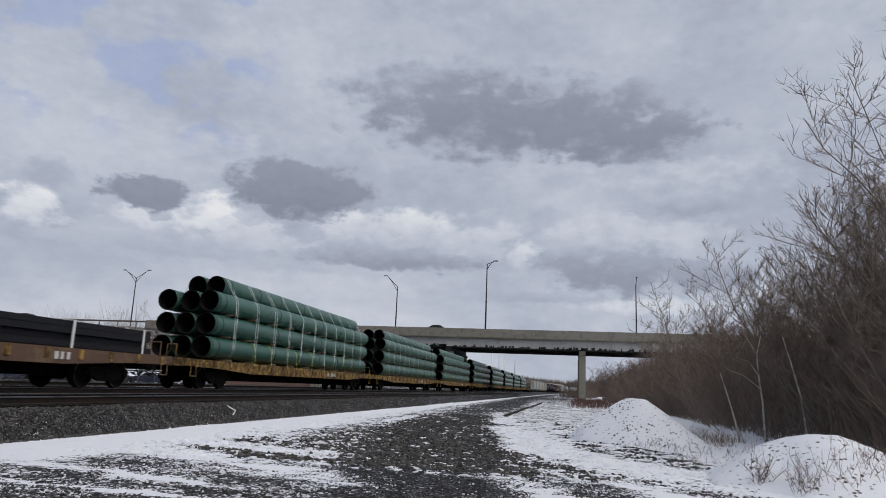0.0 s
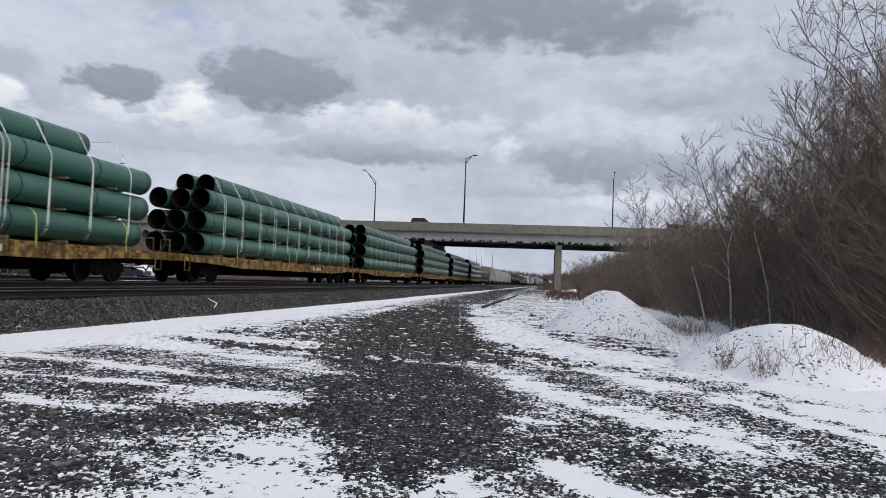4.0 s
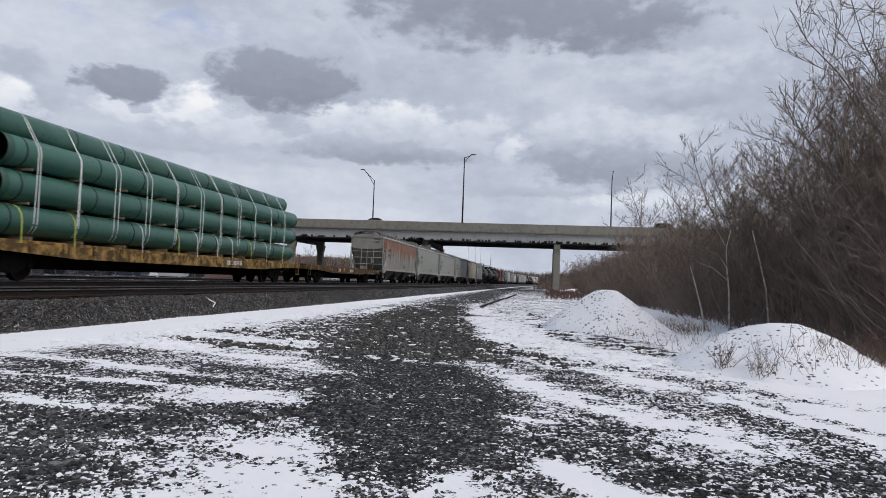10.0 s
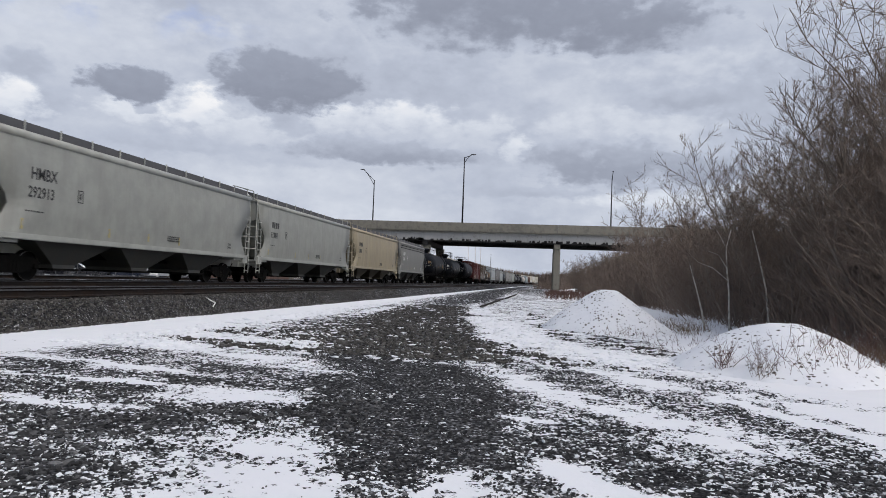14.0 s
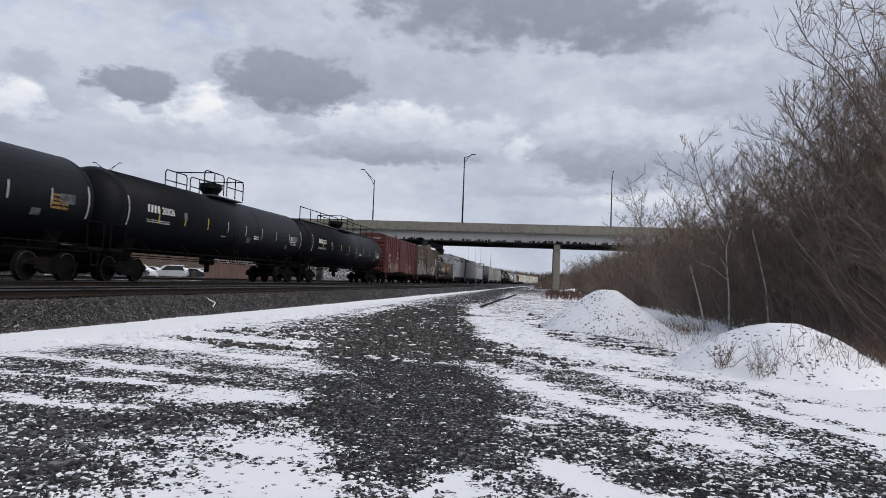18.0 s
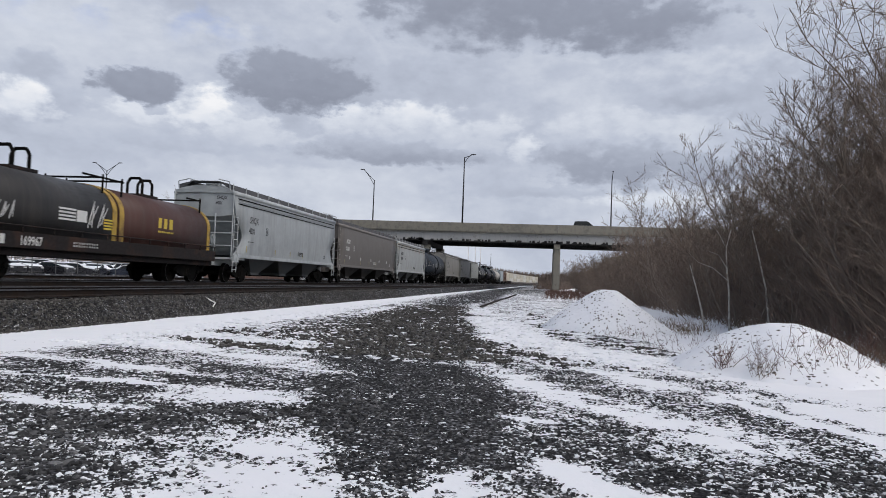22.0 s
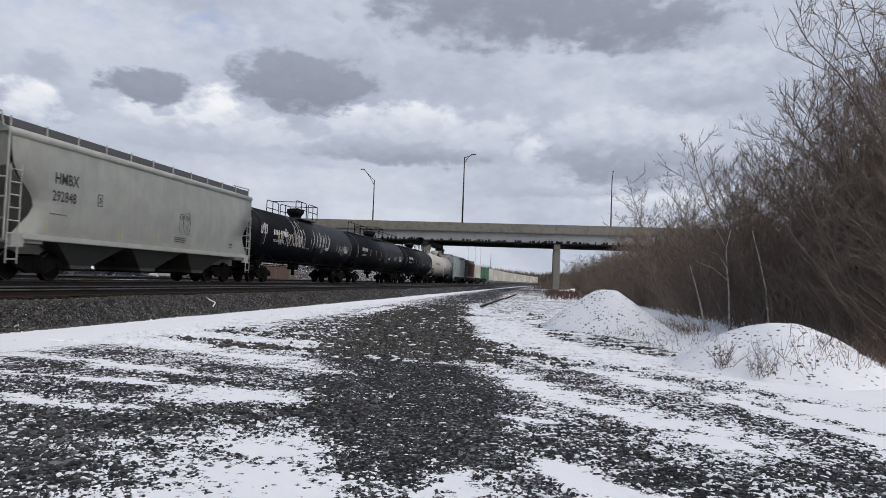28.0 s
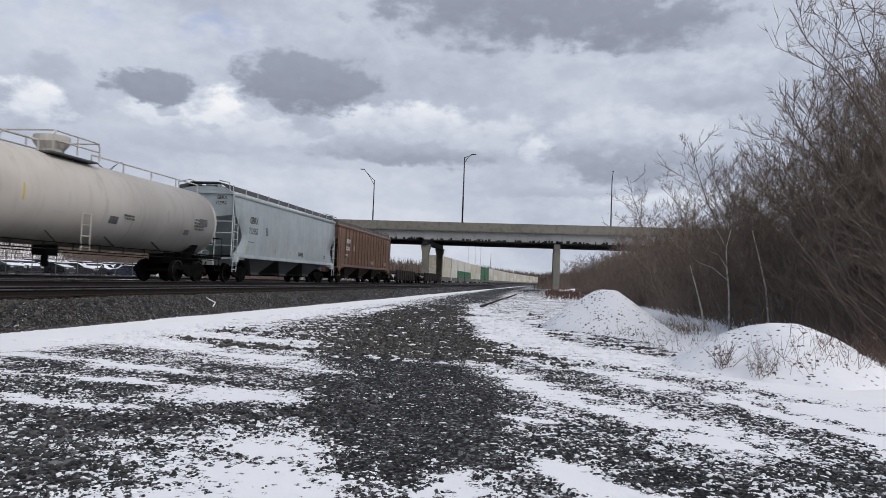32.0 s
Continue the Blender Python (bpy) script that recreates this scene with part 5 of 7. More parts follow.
def box_car(u, length, paint, dark, label, seed, mark_mat, marks):
    car = start_car("box_car", u, label, "box car")
    L, top = length, 4.45
    for s in (-1, 1):
        x0, x1 = sorted((s * 1.46, s * 1.52))
        side = part("side_wall", blk(x0, x1, 0.25, L - 0.25, 1.05, top), paint, car)
        n = int((L - 0.5) / 0.92)
        me = cached("side_post_" + paint.name, lambda: blk(-0.035, 0.035, -0.06, 0.06, 1.1, top - 0.1, 0.01), [paint])
        door0, door1 = L * 0.42, L * 0.42 + 3.1
        for j in range(n + 1):
            y = 0.35 + (L - 0.7) * j / n
            if not door0 - 0.1 < y < door1 + 0.1:
                share("side_post", me, side, pose(s * 1.55, y, 0))
        x0, x1 = sorted((s * 1.53, s * 1.59))
        door = part("door", blk(x0, x1, door0, door1, 1.2, top - 0.15, 0.01), paint, car)
        me = cached("door_rib_" + paint.name, lambda: blk(-0.03, 0.03, 0.08, door1 - door0 - 0.08, -0.05, 0.05, 0.015), [paint])
        for j in range(11):
            share("door_rib", me, door, pose(s * 1.61, door0, 1.4 + j * 0.27))
        part("door_rail", blk(*sorted((s * 1.52, s * 1.62)), door0 - 2.6, door1 + 0.4, 1.08, 1.16), dark, car)
        part("side_sill", blk(*sorted((s * 1.4, s * 1.5)), 1.2, L - 1.2, 0.82, 1.05), dark, car)
        ladder(car, s * 1.57, 0.35, 0.5, 2.6, paint)
        ladder(car, s * 1.57, L - 0.8, 0.5, 2.6, paint)
    for e in (0, 1):
        Y = lambda v: v if e == 0 else L - v
        end = part("end_wall", blk(-1.5, 1.5, *sorted((Y(0.2), Y(0.27))), 1.05, top), paint, car)
        for j in range(9):
            z = 1.35 + j * 0.36
            bm = bmesh.new()
            loft([[(-1.42, Y(0.21), z - 0.13), (-1.42, Y(0.12), z), (-1.42, Y(0.21), z + 0.13)], [(1.42, Y(0.21), z - 0.13), (1.42, Y(0.12), z), (1.42, Y(0.21), z + 0.13)]], bm)
            part("end_rib", bm, paint, end)
        bm = bmesh.new()
        axle_cyl(bm, 0.6, 0.66, 0.25, 0, 14, Y(0.1), 2.3)
        rod(bm, (-1.1, Y(0.08), 1.1), (-1.1, Y(0.08), 4.2), 0.022, 5)
        rod(bm, (-0.7, Y(0.08), 1.1), (-0.7, Y(0.08), 4.2), 0.022, 5)
        part("brake_wheel", bm, dark, car)
    bm = prism([(-1.55, top - 0.02), (-1.55, top + 0.06), (-0.8, top + 0.24), (0, top + 0.28), (0.8, top + 0.24), (1.55, top + 0.06), (1.55, top - 0.02)], 0.15, L - 0.15)
    roof = part("roof", bm, paint, car)
    for j in range(12):
        y = 0.6 + (L - 1.2) * j / 11
        part("roof_rib", prism([(-1.5, top + 0.07), (-0.8, top + 0.27), (0, top + 0.31), (0.8, top + 0.27), (1.5, top + 0.07), (1.5, top + 0.03), (-1.5, top + 0.03)], y - 0.04, y + 0.04), paint, roof)
    part("floor", blk(-1.45, 1.45, 0.3, L - 0.3, 0.95, 1.05), dark, car)
    part("center_sill", blk(-0.3, 0.3, 0.8, L - 0.8, 0.65, 0.95), UNDER, car)
    running_gear(car, L)
    writing(car, marks[0], 1.59, 1.45, 2.5, 0.3, mark_mat)
    writing(car, marks[1], 1.59, 1.5, 2.08, 0.26, mark_mat)
    writing(car, " ".join(marks), 0.35, 0.11, 4.12, 0.15, mark_mat, end=True)
    lettering(car, 1.588, 1.5, 1.75, 0.06, 0.05, 9, LETTER_GREY, 4)
    if seed == 11:
        overpaint(car, 1.594, 1.7, 1.1, 4.2, 1.35, STAIN_PALE, seed, -0.02)
        overpaint(car, 1.597, 1.5, 1.1, 4.5, 1.2, STAIN_DARK, seed + 5, 0.12)
        overpaint(car, 1.594, L * 0.42 + 3.3, 1.1, 3.4, 1.05, STAIN_PALE, seed + 1, 0.1)
        tag(car, 5.2, 2.35, 0.3, 3, LETTER_GREY, 71, x=1.592, width=0.025)
        tag(car, 5.4, 2.9, 0.22, 2, LETTER_GREY, 72, x=1.592, width=0.02)
    else:
        # worn company lettering as plain bars, patched panels, pale primer and a sprayed piece
        for j, yy in enumerate((1.3, 1.72, 2.2, 2.62, 3.1, 3.5, 3.9)):
            patch(car, "worn_letter", 1.588, yy, yy + 0.14, 3.74, 4.0, WORN_WHITE)
        for j, yy in enumerate((1.2, 1.55, 1.95, 2.35, 2.8, 3.2, 3.6, 4.0, 4.4, 4.75)):
            patch(car, "worn_letter", 1.588, yy, yy + 0.14, 3.0, 3.28, WORN_WHITE)
        patch(car, "repair_panel", 1.585, 2.0, 2.75, 1.95, 2.75, RED_BOX, "dark red repair panel")
        patch(car, "repair_panel", 1.585, 2.85, 3.5, 2.2, 2.85, DATA_PANEL, "grey repair panel")
        patch(car, "repair_panel", 1.585, L - 2.6, L - 2.0, 2.45, 3.3, LETTER_GREY, "pale grey repair panel")
        overpaint(car, 1.594, 0.4, 1.1, 6.1, 1.7, PRIMER, seed, -0.32)
        overpaint(car, 1.597, 0.4, 1.1, 6.1, 1.7, RUST_BROWN, seed + 5, 0.22)
        overpaint(car, 1.594, L * 0.42 + 3.2, 1.15, 3.4, 1.15, SPRAY_BLUE, seed + 1, -0.35)
        tag(car, L * 0.42 + 3.3, 1.2, 1.15, 5, LETTER_LIGHT, 73, x=1.6, width=0.05)
        tag(car, L - 2.2, 2.5, 0.9, 3, LETTER_GREY, 74, x=1.6, width=0.03, sharp=True)
        tag(car, L * 0.42 + 0.3, 1.4, 0.5, 6, LETTER_GREY, 75, x=1.645, width=0.025)
    return car


def coil_car(u, length):
    car = start_car("coil_car", u, "dark steel coil car with one grey and one brown hood", "coil car")
    L = length
    dark = surface("sooty_brown_paint", (0.018, 0.0145, 0.014), 0.75, wear=(0.05, 0.026, 0.018), wear_amount=0.45, spec=0.25)
    hood_a = car_paint("grey_hood_paint", (0.02, 0.019, 0.019), 0.3, (0.035, 0.02, 0.015), 0.4)
    hood_b = car_paint("brown_hood_paint", (0.068, 0.026, 0.02), 0.3, (0.04, 0.018, 0.014), 0.4)
    yel = surface("yellow_band_paint", (0.42, 0.27, 0.045), 0.6, wear=(0.12, 0.07, 0.03), wear_amount=0.6)
    for s in (-1, 1):
        part("side_sill", blk(*sorted((s * 1.3, s * 1.48)), 0.3, L - 0.3, 0.95, 1.42, 0.02), dark, car)
        pairs = [((s * 1.47, 0.3, 1.6), (s * 1.47, L - 0.3, 1.6))] + [((s * 1.47, y, 1.4), (s * 1.47, y, 1.6)) for y in np.linspace(0.4, L - 0.4, 12)]
        part("side_handrail", bars(pairs, 0.022, 5), dark, car)
    part("trough", blk(-1.3, 1.3, 0.3, L - 0.3, 0.75, 1.3), dark, car)
    for i, paint in enumerate((hood_a, hood_b)):
        a = 0.75 + i * (L - 1.4) / 2
        b = a + (L - 1.6) / 2
        arc = [(1.4, 1.35), (1.4, 2.2)] + [(1.4 * math.cos(math.pi * q / 24), 2.25 + 1.15 * math.sin(math.pi * q / 24) ** 0.85) for q in range(1, 24)] + [(-1.4, 2.2), (-1.4, 1.35)]
        hood = part("hood", prism(arc, a, b), paint, car, "grey arched hood" if i == 0 else "brown arched hood")
        hood.data.polygons.foreach_set("use_smooth", [len(f.vertices) == 4 for f in hood.data.polygons])
        for y in (a + 0.03, b - 0.28):
            big = [(x * 1.012, 1.35 + (z - 1.35) * 1.012) for x, z in arc]
            part("end_band", prism(big, y, y + 0.25), yel if i else (dark if y < b - 1 else yel), hood)
        m = (a + b) / 2
        pairs = []
        for y in (m - 0.35, m + 0.35):
            pts = [(x, y, 3.35 + z) for x, z in ((0.32, 0.0), (0.32, 0.55), (0.2, 0.75), (-0.2, 0.75), (-0.32, 0.55), (-0.32, 0.0))]
            pairs += list(zip(pts, pts[1:]))
        part("lifting_loop", bars(pairs, 0.055, 8), UNDER, hood)
        part("loop_base", blk(-0.45, 0.45, m - 0.6, m + 0.6, 3.36, 3.46), dark, hood)
        pairs = []
        for y in (a + 0.5, b - 0.5):
            pairs += [((1.1, y, 3.05), (1.1, y, 3.7)), ((-1.1, y, 3.05), (-1.1, y, 3.7)), ((-1.1, y, 3.6), (1.1, y, 3.6)), ((0.9, y - 0.8, 3.62), (0.9, y + 0.4, 3.62))]
        part("guide_bar", bars(pairs, 0.035, 6), UNDER, hood)
    lettering(car, 1.485, 1.9, 1.05, 0.2, 0.27, 2, LETTER_LIGHT)
    writing(car, "169967", 1.486, 2.9, 1.05, 0.27, LETTER_LIGHT)
    lettering(car, 1.486, 5.2, 1.2, 0.1, 0.06, 10, LETTER_GREY, 2)
    # the first owner's emblem as plain bars, the second's as a plain yellow block
    for k2 in range(4):
        patch(car, "emblem_bar", 1.406, 4.55, 5.35, 1.93 + k2 * 0.11, 1.99 + k2 * 0.11, LETTER_LIGHT)
    patch(car, "emblem_block", 1.406, 5.4, 5.9, 1.93, 2.3, LETTER_LIGHT)
    for k2 in range(4):
        patch(car, "emblem_bar", 1.406, 6.8, 7.5, 1.78 + k2 * 0.1, 1.84 + k2 * 0.1, LETTER_YELLOW)
    lettering(car, 1.406, L / 2 + 2.6, 2.1, 0.3, 0.4, 3, LETTER_YELLOW)
    lettering(car, 1.406, L / 2 + 2.6, 1.93, 0.1, 0.07, 9, LETTER_YELLOW)
    tag(car, 1.6, 1.75, 0.5, 4, LETTER_GREY, 4, x=1.41, width=0.03, sharp=True)
    tag(car, 5.95, 1.75, 0.85, 2, LETTER_LIGHT, 5, x=1.412, width=0.03, sharp=True)
    running_gear(car, L)
    return car


def well_car(u, length):
    car = start_car("well_car", u, "low empty dark steel well car", "well car")
    L = length
    dark = surface("dark_well_paint", (0.02, 0.017, 0.017), 0.8, wear=(0.05, 0.03, 0.022), wear_amount=0.4, spec=0.2)
    for s in (-1, 1):
        part("side_beam", blk(*sorted((s * 1.3, s * 1.45)), 3.0, L - 3.0, 0.4, 1.35, 0.03), dark, car)
        n = 9
        for j in range(n):
            y = 3.3 + (L - 6.6) * j / (n - 1)
            part("side_post", blk(*sorted((s * 1.44, s * 1.5)), y - 0.05, y + 0.05, 0.42, 1.33), dark, car)
    part("well_floor", blk(-1.3, 1.3, 3.0, L - 3.0, 0.3, 0.4), dark, car)
    for e in (0, 1):
        Y = lambda v: v if e == 0 else L - v
        bm = blk(-1.3, 1.3, *sorted((Y(0.3), Y(3.1))), 1.0, 1.25, 0.03)
        box(bm, -0.35, 0.35, *sorted((Y(0.1), Y(3.0))), 0.75, 1.0)
        part("end_platform", bm, dark, car)
    running_gear(car, L, 1.7)
    return car


RUST_BROWN = car_paint("brown_boxcar_paint", (0.078, 0.051, 0.031), 0.5, (0.11, 0.075, 0.05), 0.9)
RED_BOX = car_paint("red_boxcar_paint", (0.098, 0.0155, 0.0155), 0.25, (0.05, 0.015, 0.014), 0.45)

steel_flat(0.1, 26.9)
for i in range(8):
    pipe_flat(27.7 + 27.72 * i, 26.9, 20 + i, (-0.4, 0.0, -0.4, -0.3, -0.5, -0.3, -0.4, 0.0)[i], (1.6, 1.5, 0.1, 1.6, 1.7, 1.5, 0.2, 2.4)[i])
empty_flat(249.5, 19.8)
PALE_GREY = (0.295, 0.303, 0.278)
hopper(270.1, 17.1, (0.27, 0.265, 0.235), "pale grey covered hopper car streaked with orange rust", rust=1.0, dirt=0.6, rust_color=(0.25, 0.085, 0.028), marks=("HMBX", "292898"))
hopper(288.0, 16.7, PALE_GREY, "pale grey covered hopper car with clean bowed sides", dirt=0.15, marks=("HMBX", "292887"))
hopper(305.4, 17.2, (0.3, 0.308, 0.284), "pale grey covered hopper car with faint grime", dirt=0.2, marks=("HMBX", "292913"))
hopper(323.4, 17.4, PALE_GREY, "pale grey covered hopper car with clean bowed sides", dirt=0.25)
hopper(341.6, 16.9, (0.34, 0.29, 0.2), "yellowish faded covered hopper car", dirt=0.5)
hopper(359.3, 15.0, (0.2, 0.2, 0.19), "dull grey covered hopper car with grooved upper sides", dirt=0.35, top_lines=True)
tank_car(375.2, 17.9, BLACK_TANK, "black tank car with yellow lettering and a top platform", ink=LETTER_ORANGE)
tank_car(393.2, 20.1, BLACK_TANK, "black tank car with white lettering and a top platform", number="200026")
tank_car(413.4, 21.2, BLACK_TANK, "long black tank car with railings along its top", long_rail=True, number="9321")
box_car(434.8, 15.6, RED_BOX, UNDER, "dark red ribbed box car with pale overpainted lower side", 11, LETTER_LIGHT, ("ATW", "5511"))
box_car(451.3, 16.1, RUST_BROWN, UNDER, "rusty brown ribbed box car with sprayed lower side", 14, LETTER_LIGHT, ("LRS", "6666"))
coil_car(468.2, 15.2)
hopper(484.6, 16.4, (0.35, 0.375, 0.385), "dirty white covered hopper car with grooved upper sides", dirt=0.4, top_lines=True, top=4.3, marks=("SHQX", "4001"))
hopper(501.9, 19.2, (0.135, 0.123, 0.115), "dull brownish grey covered hopper car", dirt=0.45, flat_ends=True, ribs=False, top=4.25)
hopper(522.2, 16.6, (0.37, 0.39, 0.39), "light grey covered hopper car with rust streaks", dirt=0.5, rust=0.45, rust_color=(0.38, 0.25, 0.12), top_lines=True)
tank_car(539.6, 17.3, BLUE_TANK, "faded blue-grey tank car with a dark ring", r=1.5, ring=10.6, ink=LETTER_DARK, marks=LETTER_LIGHT)
hopper(557.4, 16.8, (0.25, 0.242, 0.225), "grey covered hopper car with dark dirty streaks", dirt=0.85, flat_ends=True)
hopper(575.0, 17.4, (0.24, 0.235, 0.22), "grey covered hopper car sprayed low on its side", dirt=0.6)
hopper(593.4, 16.3, PALE_GREY, "pale grey covered hopper car with clean bowed sides", dirt=0.2, marks=("HMBX", "292848"))
tank_car(610.6, 18.9, BLACK_TANK, "black tank car covered in white sprayed strokes")
tank_car(629.6, 20.0, BLACK_TANK, "long black tank car with railings along its top", long_rail=True, number="59152")
tank_car(649.7, 19.3, BLACK_TANK, "long black tank car with railings along its top", long_rail=True)
tank_car(669.2, 19.7, WHITE_TANK, "cream white tank car with a grimy belly", rail_h=0.6, dome_paint=WHITE_TANK, ink=LETTER_DARK, r=1.5, long_rail=True, long_h=0.25, half=1.15)
hopper(689.6, 16.4, (0.34, 0.385, 0.405), "blue-grey covered hopper car with grooved upper sides", dirt=0.25, top=4.25, marks=("GBRX", "712955"))
hopper(706.9, 17.1, (0.125, 0.062, 0.038), "rusty brown ribbed covered hopper car", ribs=True, rust=0.7, dirt=1.0, rust_color=(0.24, 0.125, 0.07), flat_ends=True, top=4.2)
well_car(725.0, 16.0)
well_car(742.0, 18.0)

TANK = (1.5, 2.63)
for car, u in TRAIN:
    if abs(u - 610.6) < 0.1:
        tag(car, 3.2, 2.15, 0.75, 8, LETTER_GREY, 21, TANK, width=0.028)
        tag(car, 5.9, 2.2, 1.0, 3, LETTER_GREY, 27, TANK, width=0.05, tall=1.6)
        tag(car, 8.9, 2.25, 1.0, 6, LETTER_GREY, 22, TANK, width=0.05, sharp=True)
        tag(car, 14.6, 2.1, 0.55, 6, LETTER_GREY, 23, TANK, width=0.025, sharp=True)
        tag(car, 0.55, 2.6, 0.5, 3, LETTER_LIGHT, 24, None, 1.52, 0.03)
    if abs(u - 575.0) < 0.1:
        tag(car, 3.4, 1.9, 0.7, 3, LETTER_DARK, 31, width=0.03)
        tag(car, 6.0, 1.9, 0.5, 4, LETTER_DARK, 32, width=0.03)
    if abs(u - 593.4) < 0.1:
        tag(car, 9.2, 2.5, 0.26, 5, LETTER_DARK, 33, width=0.014, sharp=True)
        tag(car, 9.4, 1.95, 0.8, 2, LETTER_DARK, 35, width=0.014)
    if abs(u - 629.6) < 0.1:
        tag(car, 14.6, 2.2, 0.4, 4, LETTER_GREY, 34, TANK, width=0.03, sharp=True)
    if abs(u - 539.6) < 0.1:
        tag(car, 6.0, 2.2, 0.45, 3, LETTER_GREY, 36, TANK, width=0.02)
        tag(car, 8.4, 2.2, 0.6, 3, LETTER_GREY, 37, TANK, width=0.025)
        tag(car, 12.4, 2.0, 0.5, 4, LETTER_GREY, 38, TANK, width=0.02, sharp=True)
    if abs(u - 501.9) < 0.1:
        for yy in (3.0, 6.2, 9.6, 12.6, 15.6):
            bm = bmesh.new()
            axle_cyl(bm, 1.566, 1.572, 0.13, 0, 14, yy, 1.95)
            part("round_sticker", bm, LETTER_LIGHT, car, "round white sticker")


# ---- container train standing on the far track ----
BOX_WHITE = car_paint("white_container_paint", (0.68, 0.67, 0.62), 0.15, (0.3, 0.2, 0.12), 0.35)
BOX_CREAM = car_paint("cream_container_paint", (0.62, 0.58, 0.48), 0.15, (0.3, 0.2, 0.12), 0.4)
BOX_GREEN = car_paint("green_container_paint", (0.02, 0.13, 0.06), 0.0, dirt=0.3)
WELL_DARK = surface("grey_well_paint", (0.12, 0.115, 0.11), 0.75, wear=(0.07, 0.05, 0.04), wear_amount=0.4)


def container(parent, y0, y1, z0, paint):
    """A corrugated box, as one part of the loaded car."""
    bm = blk(-1.2, 1.2, y0, y1, z0, z0 + 2.85, 0.03)
    body = part("container", bm, paint, parent)
    n = int((y1 - y0) / 1.1)
    me = cached("corrugation_" + paint.name, lambda: blk(-0.02, 0.02, -0.22, 0.22, 0.12, 2.72, 0.01), [paint])
    for j in range(1, n):
        share("corrugation", me, body, pose(1.21, y0 + (y1 - y0) * j / n, z0))
    for y in (y0 + 0.06, y1 - 0.06):
        part("corner_post", blk(1.19, 1.235, y - 0.06, y + 0.06, z0, z0 + 2.85), paint, body)


def container_car(y0, y1, upper, lower):
    o, a = bend((y0 + y1) / 2)
    car = empty("container_car", (TRACK_FAR + o, 0, RAIL_TRAIN), "standing well car stacked two high with pale containers", "container car", "standing container cars")
    car.matrix_basis = Matrix.Translation((TRACK_FAR + o, (y0 + y1) / 2, RAIL_TRAIN)) @ Matrix.Rotation(-a, 4, "Z")
    h = (y1 - y0) / 2
    for s in (-1, 1):
        part("side_beam", blk(*sorted((s * 1.3, s * 1.4)), -h + 1.2, h - 1.2, 0.35, 1.25, 0.02), WELL_DARK, car)
    part("well_floor", blk(-1.3, 1.3, -h + 0.3, h - 0.3, 0.28, 0.36), WELL_DARK, car)
    container(car, -h + 0.35, h - 0.35, 0.42, lower)
    container(car, -h + 0.35, h - 0.35, 3.3, upper)
    truck(car, -h + 0.4)


W, C, G = BOX_WHITE, BOX_CREAM, BOX_GREEN
for y0, y1, up, low in ((157, 177.2, C, C), (177.8, 191.2, W, W), (191.8, 208, W, G), (208.6, 226.4, W, G), (227, 243, C, C), (243.6, 260.2, C, W), (260.8, 276.2, G, G), (276.8, 293, G, G)):
    container_car(y0, y1, up, low)
for i in range(14):
    container_car(294 + 21.2 * i, 314.4 + 21.2 * i, C if i % 3 else W, W if i % 2 else C)


# ---- yard beyond the tracks ----
GLASS_DARK = surface("car_glass", (0.02, 0.024, 0.028), 0.12)
TYRE = surface("tyre", (0.02, 0.02, 0.02), 0.85)
SNOW = surface("snow", (0.86, 0.875, 0.9), 0.9, grain=0.1, bump_scale=14, bump_amount=0.4)
CHROME = surface("lamp_lens", (0.5, 0.5, 0.5), 0.2)


